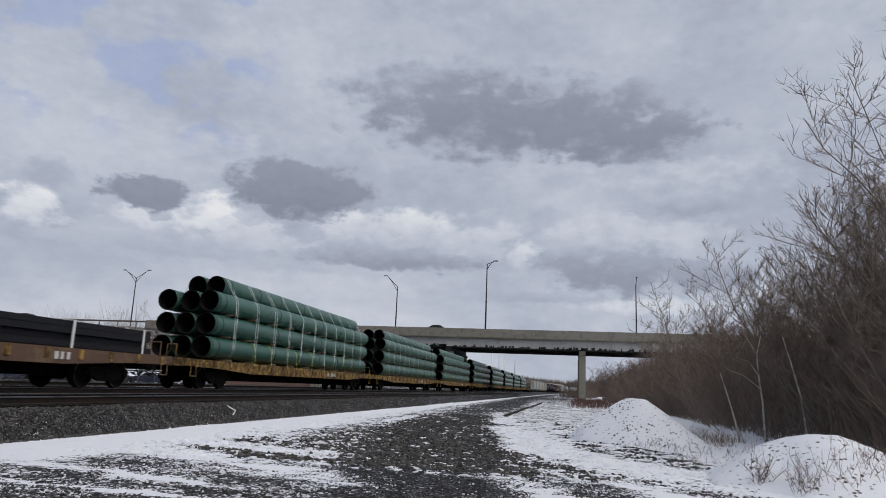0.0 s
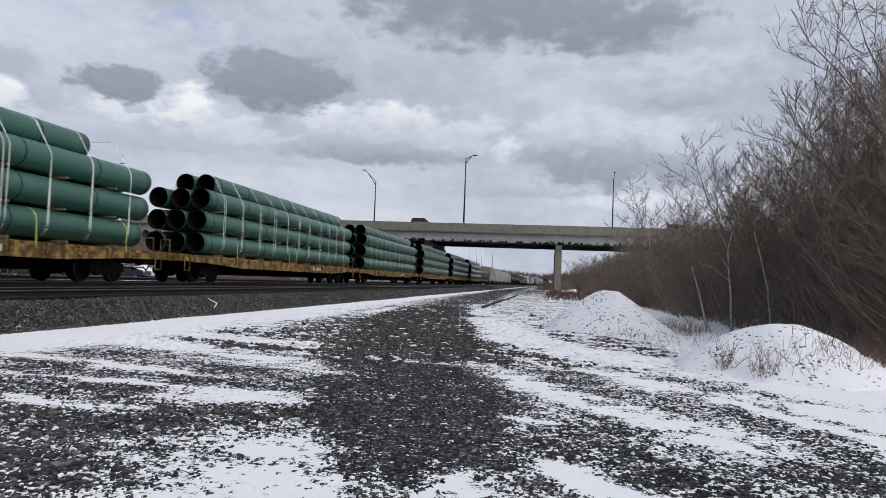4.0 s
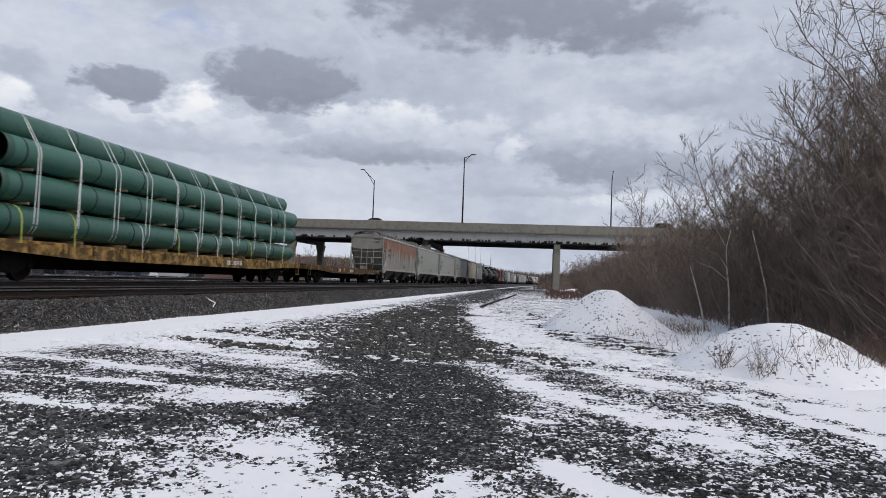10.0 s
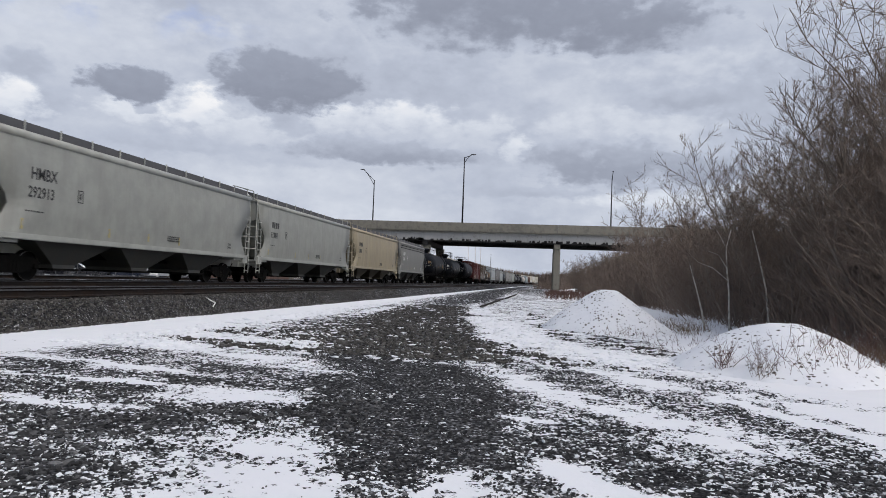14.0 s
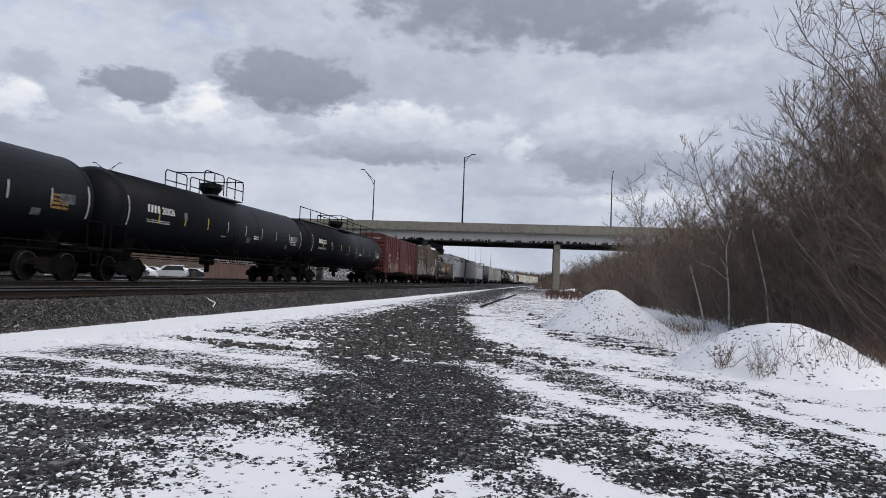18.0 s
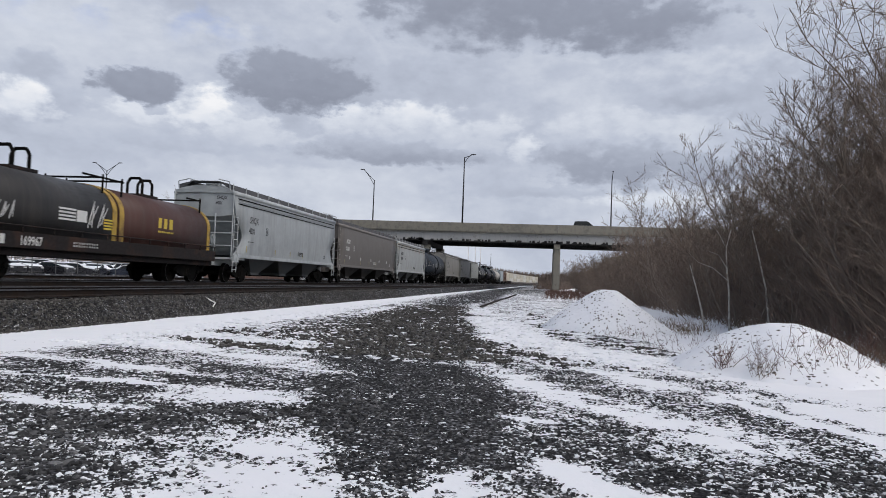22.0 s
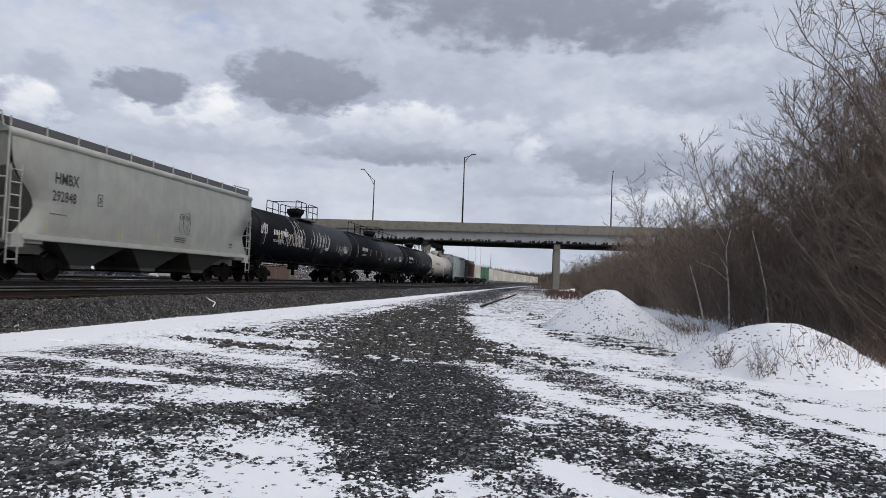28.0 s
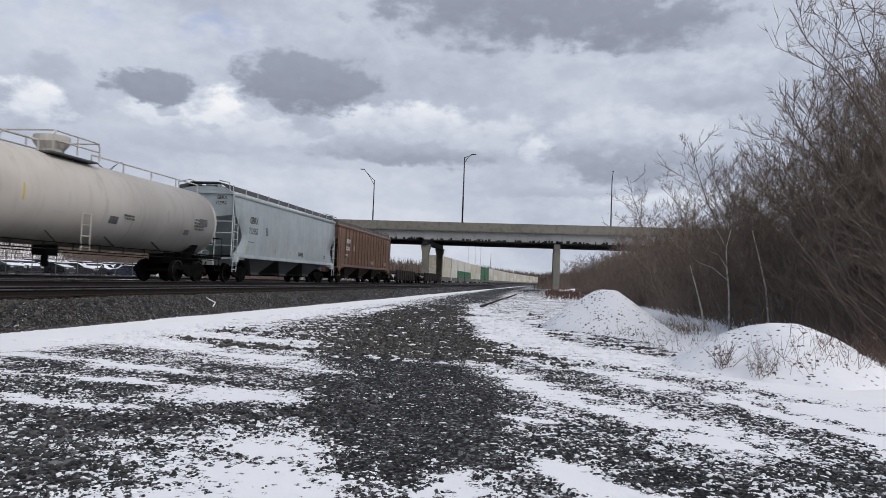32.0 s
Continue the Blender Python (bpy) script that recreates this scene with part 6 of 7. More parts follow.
def road_car(name, paint, label, category, group="", suv=False, snow=False):
    """A road car along x, front towards +x."""
    base = empty(name, (0, 0, 0), label, category, group)
    top = 1.72 if suv else 1.45
    low = [(-2.25, 0.5), (-2.28, 0.8), (-2.15, 1.02), (-1.4, 1.06 if not suv else 1.12), (0.95, 1.04), (1.9, 0.92), (2.25, 0.75), (2.28, 0.45), (1.85, 0.28), (-1.9, 0.28)]

    def shell(outline, w0, w1, zc):
        secs = []
        for y, k in ((-w0, 0.94), (-w1, 1.0), (w1, 1.0), (w0, 0.94)):
            secs.append([(x * k, y, zc + (z - zc) * k) for x, z in outline])
        return loft(secs)

    part("body", shell(low, 0.9, 0.8, 0.6), paint, base)
    if suv:
        cab = [(-2.1, 1.05), (-1.9, top - 0.08), (-1.5, top), (0.1, top), (0.4, top - 0.06), (1.15, 1.04)]
    else:
        cab = [(-1.75, 1.03), (-1.1, top - 0.06), (-0.6, top), (0.1, top), (0.4, top - 0.05), (1.15, 1.0)]
    part("glazing", shell(cab, 0.76, 0.66, 1.0), GLASS_DARK, base)
    part("roof", shell([(cab[1][0] + 0.05, top - 0.05), (cab[2][0], top + 0.015), (cab[3][0], top + 0.015), (cab[4][0] - 0.05, top - 0.04)], 0.72, 0.66, top - 0.03), paint, base)
    for x in (-1.35, 1.4):
        for s in (-1, 1):
            bm = bmesh.new()
            rod(bm, (x, s * 0.68, 0.32), (x, s * 0.88, 0.32), 0.32, 20)
            w = part("wheel", bm, TYRE, base)
            bm = bmesh.new()
            rod(bm, (x, s * 0.87, 0.32), (x, s * 0.89, 0.32), 0.2, 14)
            part("rim", bm, CHROME, w)
    for x, z in ((2.2, 0.72), (-2.22, 0.85)):
        for s in (-0.62, 0.62):
            part("headlight" if x > 0 else "tail_light", blk(x - 0.06, x + 0.06, s - 0.16, s + 0.16, z - 0.07, z + 0.07, 0.02), CHROME, base)
    if snow:
        part("snow_cover", shell([(cab[1][0], top - 0.02), (cab[2][0], top + 0.07), (cab[3][0], top + 0.07), (cab[4][0], top - 0.02)], 0.74, 0.6, top), SNOW, base)
        part("snow_cover", shell([(-2.2, 0.98), (-2.05, 1.1), (cab[1][0] - 0.35, 1.2), (cab[1][0] + 0.1, top - 0.1)], 0.82, 0.68, 1.05), SNOW, base)
        part("snow_cover", shell([(0.5, top - 0.12), (0.62, top - 0.04), (1.3, 1.12), (1.2, 1.02)], 0.7, 0.6, 1.1), SNOW, base)
        part("snow_cover", shell([(1.0, 1.04), (1.2, 1.1), (1.8, 1.02), (1.95, 0.9)], 0.84, 0.7, 1.0), SNOW, base)
    return base


PAINTS = [surface("car_paint_" + n, c, 0.3) for n, c in (("black", (0.015, 0.015, 0.018)), ("silver", (0.35, 0.36, 0.37)), ("red", (0.35, 0.02, 0.02)), ("white", (0.6, 0.6, 0.6)), ("blue", (0.02, 0.025, 0.04)))]
parked = [road_car("parked_car", PAINTS[i], "parked %s car with snow on its roof" % c, "car", "parked cars in the yard", suv=i % 2 == 1, snow=True) for i, c in ((0, "black"), (1, "silver"), (3, "white"), (4, "dark blue"))]
rnd = random.Random(77)
spots = [(x, y) for x in (-50, -55, -60) for y in np.arange(46, 98, 3.0)]
for i, (x, y) in enumerate(spots):
    m = pose(x + rnd.uniform(-1.0, 1.0), y + rnd.uniform(-0.3, 0.3), ground_z(x, y) - 0.02, 0, 0, rnd.choice((0, 180, 90)) + rnd.uniform(-25, 25))
    if i < 4:
        parked[i].matrix_basis = m
    elif rnd.random() < 0.85:
        copy_thing(parked[rnd.randrange(4)], m)

FENCE_STEEL = surface("fence_steel", (0.09, 0.09, 0.09), 0.6, 0.4)
BOARD = surface("weathered_red_board", (0.12, 0.07, 0.055), 0.85, wear=(0.08, 0.055, 0.045), wear_amount=0.5, spread=0.4)


def wire_fence(x, y0, y1):
    base = empty("wire_fence", (x, y0, 0), "dark steel post and rail fence along the yard", "fence")
    n = int((y1 - y0) / 3)
    me = cached("fence_post", lambda: rod(bmesh.new(), (0, 0, 0), (0, 0, 2.1), 0.04, 6), [FENCE_STEEL])
    for j in range(n + 1):
        share("post", me, base, pose(0, (y1 - y0) * j / n, 0.0))
    for z in (2.05, 1.72, 0.3):
        part("rail", rod(bmesh.new(), (0, 0, z), (0, y1 - y0, z), 0.028, 6), FENCE_STEEL, base)
    base.location.z = 0.12


def board_fence(x, y0, y1):
    base = empty("board_fence", (x, y0, 0.1), "weathered reddish brown board fence", "fence")
    me = cached("fence_board", lambda: blk(-0.015, 0.015, 0, 0.19, 0, 2.2, 0.004), [BOARD])
    r = random.Random(3)
    for j in range(int((y1 - y0) / 0.2)):
        share("board", me, base, pose(0, j * 0.2, r.uniform(-0.04, 0.02), r.uniform(-0.6, 0.6)))
    for z in (0.5, 1.8):
        part("rail", blk(-0.08, -0.02, 0, y1 - y0, z, z + 0.1), BOARD, base)


wire_fence(-46.5, 36, 74)
board_fence(-38.0, 74.5, 101)


# highway on the bank beyond the bridge end
def guard_rail(x0, x1, y, z):
    base = empty("guard_rail", (x0, y, z), "dark steel guard rail along the highway bank", "guard rail")
    bm = loft([[(x, 0, 0.55), (x, -0.05, 0.62), (x, 0, 0.7), (x, -0.05, 0.78), (x, 0, 0.86), (x, 0.02, 0.86), (x, 0.02, 0.55)] for x in (0, x1 - x0)])
    part("beam", bm, FENCE_STEEL, base)
    me = cached("guard_post", lambda: blk(-0.06, 0.06, 0.03, 0.18, -0.3, 0.85), [FENCE_STEEL])
    n = int((x1 - x0) / 3.8)
    for j in range(n):
        share("post", me, base, pose((x1 - x0) * (j + 0.5) / n, 0, 0))


guard_rail(-190, -78.2, 119.3, 10.3)


# three white masts and a thin lattice mast, far off
MAST = surface("white_mast", (0.75, 0.76, 0.78), 0.5)
for i, x in enumerate((-65.5, -60.0, -56.0)):
    m = empty("white_mast", (x, 600 + i * 6, 4.0), "tall plain white mast far behind the bridge", "mast", "white masts")
    part("shaft", rod(bmesh.new(), (0, 0, -4), (0, 0, 30), 0.5, 12, 0.35), MAST, m, smooth=True)
    part("cap", rod(bmesh.new(), (0, 0, 30), (0, 0, 30.5), 0.7, 12), MAST, m)
m = empty("lattice_mast", (-46, 600, 4), "thin grey lattice mast on the skyline", "mast")
part("frame", bars([((s * 0.6, t * 0.6, -4), (0, 0, 22)) for s in (-1, 1) for t in (-1, 1)] + [((-0.5, 0, k), (0.5, 0, k + 1.5)) for k in range(0, 15, 3)], 0.09), FENCE_STEEL, m)


# an old rail left lying along the lane's edge
old = empty("old_rail", (-2.95, 30.0, 0.0), "dark rusty length of old rail lying beside the lane", "rail")
part("rail_length", along(rail_profile(0.0, 0.12), [3.0, 10.0, 22.0]), RAIL_STEEL, old)
part("rail_length", along(rail_profile(0.12, 0.13), [22.3, 34.0, 44.0]), RAIL_STEEL, old)


stick = empty("bleached_stick", (-10.0, 20.1, 0.0), "bleached crooked stick lying on the ballast edge", "stick")
part("stem", bars([((-0.2, 0.1, 0.44), (0.05, 0.2, 0.3)), ((0.05, 0.2, 0.3), (0.2, -0.25, 0.2))], 0.018), STRAP, stick)


# ---- traffic on the bridge ----
ROAD_CARS = []


def bridge_car(paint, cname, when, speed, suv):
    """when: the second at which it passes over the lane's middle."""
    ob = road_car("road_car", PAINTS[paint], "%s %s driving over the bridge" % (cname, "utility car" if suv else "saloon car"), "car", "cars crossing the bridge", suv=suv)
    ROAD_CARS.append((ob, when, speed))


bridge_car(0, "black", 0.62, 20.79, False)
bridge_car(0, "black", 2.47, 20.79, True)
bridge_car(2, "bright red", 4.57, 20.79, True)
bridge_car(1, "silver", 6.49, 20.79, False)
bridge_car(0, "black", 6.80, 20.79, True)
bridge_car(3, "white", 7.86, 20.79, False)
bridge_car(4, "dark blue", 8.40, 18.86, True)
bridge_car(1, "silver", 11.12, 17.41, False)
bridge_car(0, "black", 11.83, 20.79, True)
bridge_car(3, "white", 12.23, 17.7, False)
bridge_car(4, "dark blue", 21.2, 20.79, True)


# ---- bare trees and brush ----
BARK = surface("grey_brown_bark", (0.185, 0.15, 0.122), 0.9, wear=(0.23, 0.195, 0.16), wear_amount=0.4, wear_scale=3, bump_scale=30, bump_amount=0.5, spread=0.4)
TWIG = surface("brown_twig", (0.188, 0.141, 0.111), 0.9, wear=(0.095, 0.07, 0.056), wear_amount=0.5, wear_scale=1.0, spread=0.35)
PALE_BARK = surface("pale_bark", (0.48, 0.45, 0.4), 0.85, wear=(0.16, 0.14, 0.12), wear_amount=0.5, wear_scale=6)
DRY_STEM = surface("reddish_dry_stem", (0.12, 0.062, 0.048), 0.9, wear=(0.16, 0.12, 0.08), wear_amount=0.4)
STRAW = surface("straw", (0.2, 0.148, 0.095), 0.9, wear=(0.18, 0.12, 0.07), wear_amount=0.5)


class Strands:
    """Collects tapered stems into one mesh."""

    def __init__(self):
        self.v, self.f = [], []

    def stem(self, pts, r0, r1, sides=3):
        n = len(pts)
        rings = []
        for i, p in enumerate(pts):
            d = (pts[min(i + 1, n - 1)] - pts[max(i - 1, 0)]).normalized()
            u = d.orthogonal().normalized()
            w = d.cross(u)
            r = r0 + (r1 - r0) * i / (n - 1)
            k = len(self.v)
            if i == n - 1 and r1 <= 0.004:
                self.v.append(tuple(p))
                rings.append([k])
            else:
                for j in range(sides):
                    a = 2 * math.pi * j / sides
                    self.v.append(tuple(p + (u * math.cos(a) + w * math.sin(a)) * r))
                rings.append(list(range(k, k + sides)))
        for a, b in zip(rings, rings[1:]):
            for j in range(sides):
                if len(b) == 1:
                    self.f.append((a[j], a[(j + 1) % sides], b[0]))
                else:
                    self.f.append((a[j], a[(j + 1) % sides], b[(j + 1) % sides], b[j]))

    def mesh(self, name, mat):
        me = bpy.data.meshes.new(name)
        me.from_pydata(self.v, [], self.f)
        me.materials.append(mat)
        return me


def limb(rng, start, way, length, droop, wobble, n):
    pts, p, d = [start.copy()], start.copy(), way.normalized()
    for i in range(n):
        d = (d + Vector((rng.gauss(0, wobble), rng.gauss(0, wobble), rng.gauss(0, wobble * 0.6) + droop))).normalized()
        p = p + d * (length / n)
        pts.append(p.copy())
    return pts


def tree_meshes(seed, height, stems=2, bushy=1.0, lean=0.12, twigs=5, thick=1.0, pull=(0, 0, 0), arch=0.03):
    """Crooked stems, branches and twigs; pull draws the branches one way, arch below zero bends them down."""
    rng = random.Random(seed)
    pull = Vector(pull)
    wood, fine = Strands(), Strands()
    for s in range(stems):
        a = rng.uniform(0, 6.28)
        h = height * (1 if s == 0 else rng.uniform(0.6, 0.97))
        foot = Vector((math.cos(a) * 0.22 * s, math.sin(a) * 0.22 * s, -0.15))
        trunk = limb(rng, foot, Vector((math.cos(a) * lean * (1 + s), math.sin(a) * lean * (1 + s), 1)) + pull * 0.3, h, 0.05, 0.12, 9)
        r0 = 0.0064 * h * rng.uniform(0.7, 1.25)
        wood.stem(trunk, r0, 0.007, 6)
        n1 = int(18 * bushy)
        for i in range(n1):
            t = 0.12 + 0.86 * (i + rng.random()) / n1
            k = min(8, int(t * 9))
            base = trunk[k].lerp(trunk[k + 1], t * 9 - k)
            b = i * 2.4 + rng.uniform(-0.5, 0.5)
            up = rng.uniform(0.45, 1.15)
            ln = h * rng.uniform(0.17, 0.38) * (1.05 - 0.55 * t) * (1 + pull.length * 0.5)
            br = limb(rng, base, Vector((math.cos(b), math.sin(b), up)) + pull * smooth(0.3, 0.6, t), ln, arch, 0.16, 6)
            wood.stem(br, r0 * (1 - t) * 0.45 + 0.006 * thick, 0.0042 * thick, 4)
            n2 = int(8 * bushy)
            for j in range(n2):
                t2 = 0.12 + 0.88 * (j + rng.random()) / n2
                k2 = min(5, int(t2 * 6))
                b2 = br[k2].lerp(br[k2 + 1], t2 * 6 - k2)
                way = (br[k2 + 1] - br[k2]).normalized() + Vector((rng.gauss(0, 0.6), rng.gauss(0, 0.6), rng.gauss(0.25, 0.4)))
                l2 = ln * rng.uniform(0.2, 0.45)
                sb = limb(rng, b2, way, l2, 0.04, 0.24, 3)
                fine.stem(sb, 0.0075 * thick, 0.004 * thick, 3)
                for q in range(twigs):
                    p = sb[rng.randrange(1, 4)]
                    w2 = way.normalized() + Vector((rng.gauss(0, 0.65), rng.gauss(0, 0.65), rng.gauss(0.25, 0.5)))
                    fine.stem(limb(rng, p, w2, l2 * rng.uniform(0.3, 0.8), 0.05, 0.25, 2), 0.0058 * thick, 0.002, 3)
    return wood, fine


def tree(seed, height, label, stems=2, bushy=1.0, lean=0.12, bark=None, twigs=5, thick=1.0, pull=(0, 0, 0), arch=0.03):
    base = empty("bare_tree", (0, 0, 0), label, "tree", "bare trees along the line")
    wood, fine = tree_meshes(seed, height, stems, bushy, lean, twigs, thick, pull, arch)
    for nm, st, mat in (("trunk", wood, bark or BARK), ("crown", fine, TWIG)):
        ob = new(nm, st.mesh(nm, mat))
        ob.parent = base
    return base


def build_wood():
    rng = random.Random(41)
    kinds = [tree(100 + i, 8.0, "leafless grey-brown tree with dense fine twigs", stems=3 + i % 2, bushy=1.1, lean=0.16 + 0.06 * (i % 3), twigs=5, thick=0.9) for i in range(6)]
    far_kinds = [tree(150 + i, 8.0, "leafless grey-brown tree with dense fine twigs", stems=3, bushy=0.95, lean=0.16, twigs=4, thick=1.8) for i in range(4)]
    shrubs = [tree(200 + i, 4.2, "leafless brown shrub with many thin stems", stems=6, bushy=0.7, lean=0.2, twigs=4, thick=1.15) for i in range(3)]
    for s in shrubs:
        s["category"] = "shrub"
        s.name = "bare_shrub"
    used = set()

    def put(kind, x, y, scale, turn):
        m = Matrix.Translation((x, y, ground_z(x, y))) @ Matrix.Rotation(turn, 4, "Z")
        if kind not in used:
            used.add(kind)
            ob = kind
            ob.matrix_basis = m
        else:
            ob = copy_thing(kind, m)
        ob.scale = (scale, scale, scale * rng.uniform(0.92, 1.08))

    y = 13.0
    while y < 150:
        step = 1.1 if y < 50 else 2.4
        for row in range(4):
            x = 7.0 + row * 3.0 + rng.uniform(-0.7, 1.6) + (0.8 if y < 20 else 0) + bend(y)[0]
            if rng.random() < 0.74:
                put(kinds[rng.randrange(6)] if y < 38 and row < 3 else far_kinds[rng.randrange(4)], x, y + rng.uniform(-1, 1), rng.uniform(0.84, 1.06) * (0.72 if y > 48 and row == 0 else 1.0) * np.interp(y, (14, 18, 24, 32, 40, 50, 60, 80, 150), (0.98, 1.0, 0.96, 0.84, 0.76, 0.76, 0.8, 0.84, 0.86)), rng.uniform(0, 6.28))
        if rng.random() < 0.9:
            put(shrubs[rng.randrange(3)], 6.6 + rng.uniform(-0.3, 2.5) + bend(y)[0], y + rng.uniform(-0.5, 0.5), rng.uniform(0.6, 1.05), rng.uniform(0, 6.28))
        y += step
    put(kinds[1], 7.6, 16.2, 0.86, 4.1)
    put(kinds[4], 8.4, 18.0, 1.0, 2.2)
    put(kinds[5], 9.3, 20.6, 1.05, 5.0)
    put(kinds[2], 10.5, 22.4, 1.15, 1.7)
    put(kinds[0], 8.8, 23.5, 0.82, 3.0)
    put(kinds[3], 8.2, 27.5, 0.72, 1.0)
    arching = tree(311, 8.6, "leafless tree with long limbs arching over the verge", stems=2, bushy=1.1, lean=0.08, twigs=5, pull=(-0.45, -0.1, 0.1), arch=-0.05)
    put(arching, 8.5, 15.8, 0.92, 0.0)
    put(arching, 9.9, 19.0, 1.0, 0.3)
    put(kinds[2], 8.8, 15.2, 1.2, 5.2)
    put(kinds[0], 9.0, 17.2, 1.15, 0.6)
    put(kinds[1], 10.4, 20.2, 1.2, 2.9)
    for x, yy, sc in ((8.0, 62, 0.88), (8.6, 57, 0.86), (9.3, 66, 0.9), (10.2, 60, 0.92), (9.4, 53, 0.82), (10.6, 70, 0.95), (8.4, 72, 0.86), (9.0, 78, 0.9), (8.2, 67, 0.84)):
        put(far_kinds[rng.randrange(4)], x, yy, sc * 0.92, rng.uniform(0, 6.28))
    # beyond the bridge and along the bank across the tracks
    for i in range(44):
        put(far_kinds[rng.randrange(4)], 5.5 + rng.uniform(0, 18), rng.uniform(140, 215), rng.uniform(0.75, 1.1), rng.uniform(0, 6.28))
    for i in range(26):
        put(far_kinds[rng.randrange(4)], 9 + rng.uniform(0, 22), 150 + i * 7, rng.uniform(0.9, 1.3), rng.uniform(0, 6.28))
    for i in range(34):
        x, yy = rng.uniform(-74, -36), rng.uniform(98, 116)
        put(far_kinds[rng.randrange(4)] if i % 3 else shrubs[i % 3], x, yy, rng.uniform(0.5, 0.85), rng.uniform(0, 6.28))
    for i in range(30):
        put(far_kinds[rng.randrange(4)] if i % 2 else shrubs[i % 3], rng.uniform(-96, -60), rng.uniform(40, 100), rng.uniform(0.5, 0.9), rng.uniform(0, 6.28))
    tall = tree(301, 14.5, "tall thin leafless tree above the bank", stems=1, bushy=0.7, lean=0.06, twigs=3, thick=2.2)
    put(tall, -54, 101, 1.0, 0.4)
    put(tall, -59, 101, 0.98, 2.4)
    put(tall, -61.5, 100, 0.9, 4.1)


build_wood()


def pale_sapling(x, y, pts, r, forks=()):
    base = empty("pale_sapling", (x, y, ground_z(x, y)), "slender pale-barked sapling in front of the thicket", "tree")
    st = Strands()
    st.stem([Vector(p) for p in pts], r, r * 0.35, 6)
    ob = new("trunk", st.mesh("trunk", PALE_BARK))
    ob.parent = base
    st = Strands()
    for f in forks:
        st.stem([Vector(p) for p in f], r * 0.55, 0.004, 4)
    if forks:
        ob = new("branch", st.mesh("branch", PALE_BARK))
        ob.parent = base


pale_sapling(4.95, 22.6, [(0, 0, -0.1), (-0.12, 0, 0.6), (-0.3, 0, 1.3), (-0.5, 0, 2.0)], 0.035)
pale_sapling(5.6, 22.4, [(0, 0, -0.1), (-0.03, 0, 1.2), (-0.1, 0, 1.8), (-0.14, 0, 2.5), (0.0, 0, 3.1)], 0.032,
             [[(-0.1, 0, 1.55), (-0.52, 0, 1.9), (-0.95, 0, 2.05), (-1.3, 0, 2.4)], [(-0.11, 0, 1.9), (-0.35, 0, 2.3), (-0.78, 0, 2.45)], [(-0.14, 0, 2.5), (-0.3, 0, 2.85), (-0.52, 0, 3.2)]])
pale_sapling(6.1, 21.0, [(0.25, 0, -0.1), (0.12, 0, 1.25), (-0.1, 0, 2.2), (-0.28, 0, 2.9)], 0.032)
pale_sapling(7.0, 50.0, [(0, 0, 0), (0.05, 0, 2.5), (0.0, 0, 5.0)], 0.06)


def thicket():
    """The tangle of thin upright stems under the trees."""
    rng = random.Random(8)
    st = Strands()
    for i in range(15000):
        y = 13 + 125 * rng.random() ** 1.7
        x = 6.0 + abs(rng.gauss(0, 4.2)) + (0.2 if y < 19 else 0) + bend(y)[0]
        h = rng.uniform(0.8, 3.6) * (0.45 if x < 6.8 else 1)
        p = Vector((x, y, ground_z(x, y) - 0.05))
        st.stem(limb(rng, p, Vector((rng.gauss(-0.1, 0.5), rng.gauss(0, 0.5), 1)), h, 0.0, 0.22, 3), 0.008 + 0.0001 * y, 0.003, 3)
    for i in range(3600):
        y = rng.uniform(44, 82)
        x = rng.uniform(6.6, 12.0) + bend(y)[0]
        h = rng.uniform(2.5, 6.2) * (0.6 if x < 7.6 else 1)
        p = Vector((x, y, ground_z(x, y) - 0.05))
        st.stem(limb(rng, p, Vector((rng.gauss(-0.05, 0.4), rng.gauss(0, 0.4), 1)), h, 0.02, 0.2, 4), 0.022, 0.004, 3)
    tagged(new("thicket", st.mesh("thicket", TWIG)), "dense tangle of thin brown leafless stems", "undergrowth", kind="stuff")
    st = Strands()
    for i in range(9000):
        y = rng.uniform(30, 112) if i % 3 else rng.uniform(94, 114)
        x = -rng.uniform(44, 80) if y > 92 else -rng.uniform(64, 90)
        h = rng.uniform(1.0, 4.5) if y < 92 or x > -52 else rng.uniform(2.5, 8.0)
        p = Vector((x, y, ground_z(x, y) - 0.05))
        st.stem(limb(rng, p, Vector((rng.gauss(0, 0.25), rng.gauss(0, 0.25), 1)), h, 0.0, 0.14, 3), 0.03, 0.004, 3)
    tagged(new("bank_brush", st.mesh("bank_brush", TWIG)), "grey-brown leafless brush on the snowy bank", "undergrowth", kind="stuff")
    # far woods on the skyline
    st = Strands()
    for i in range(17000):
        x, y = rng.uniform(-420, 330), rng.uniform(600, 900)
        h = rng.uniform(10.5, 13.5) + 4 * noise.noise((x * 0.02, y * 0.02, 0))
        p = Vector((x, y, ground_z(x, y) - 0.5))
        st.stem([p, p + Vector((rng.gauss(0, 0.5), 0, h * 0.6)), p + Vector((rng.gauss(0, 0.8), 0, h))], rng.uniform(0.4, 0.75), 0.003, 3)
    tagged(new("far_woods", st.mesh("far_woods", TWIG)), "grey-brown leafless woods along the horizon", "woods", kind="stuff")


thicket()


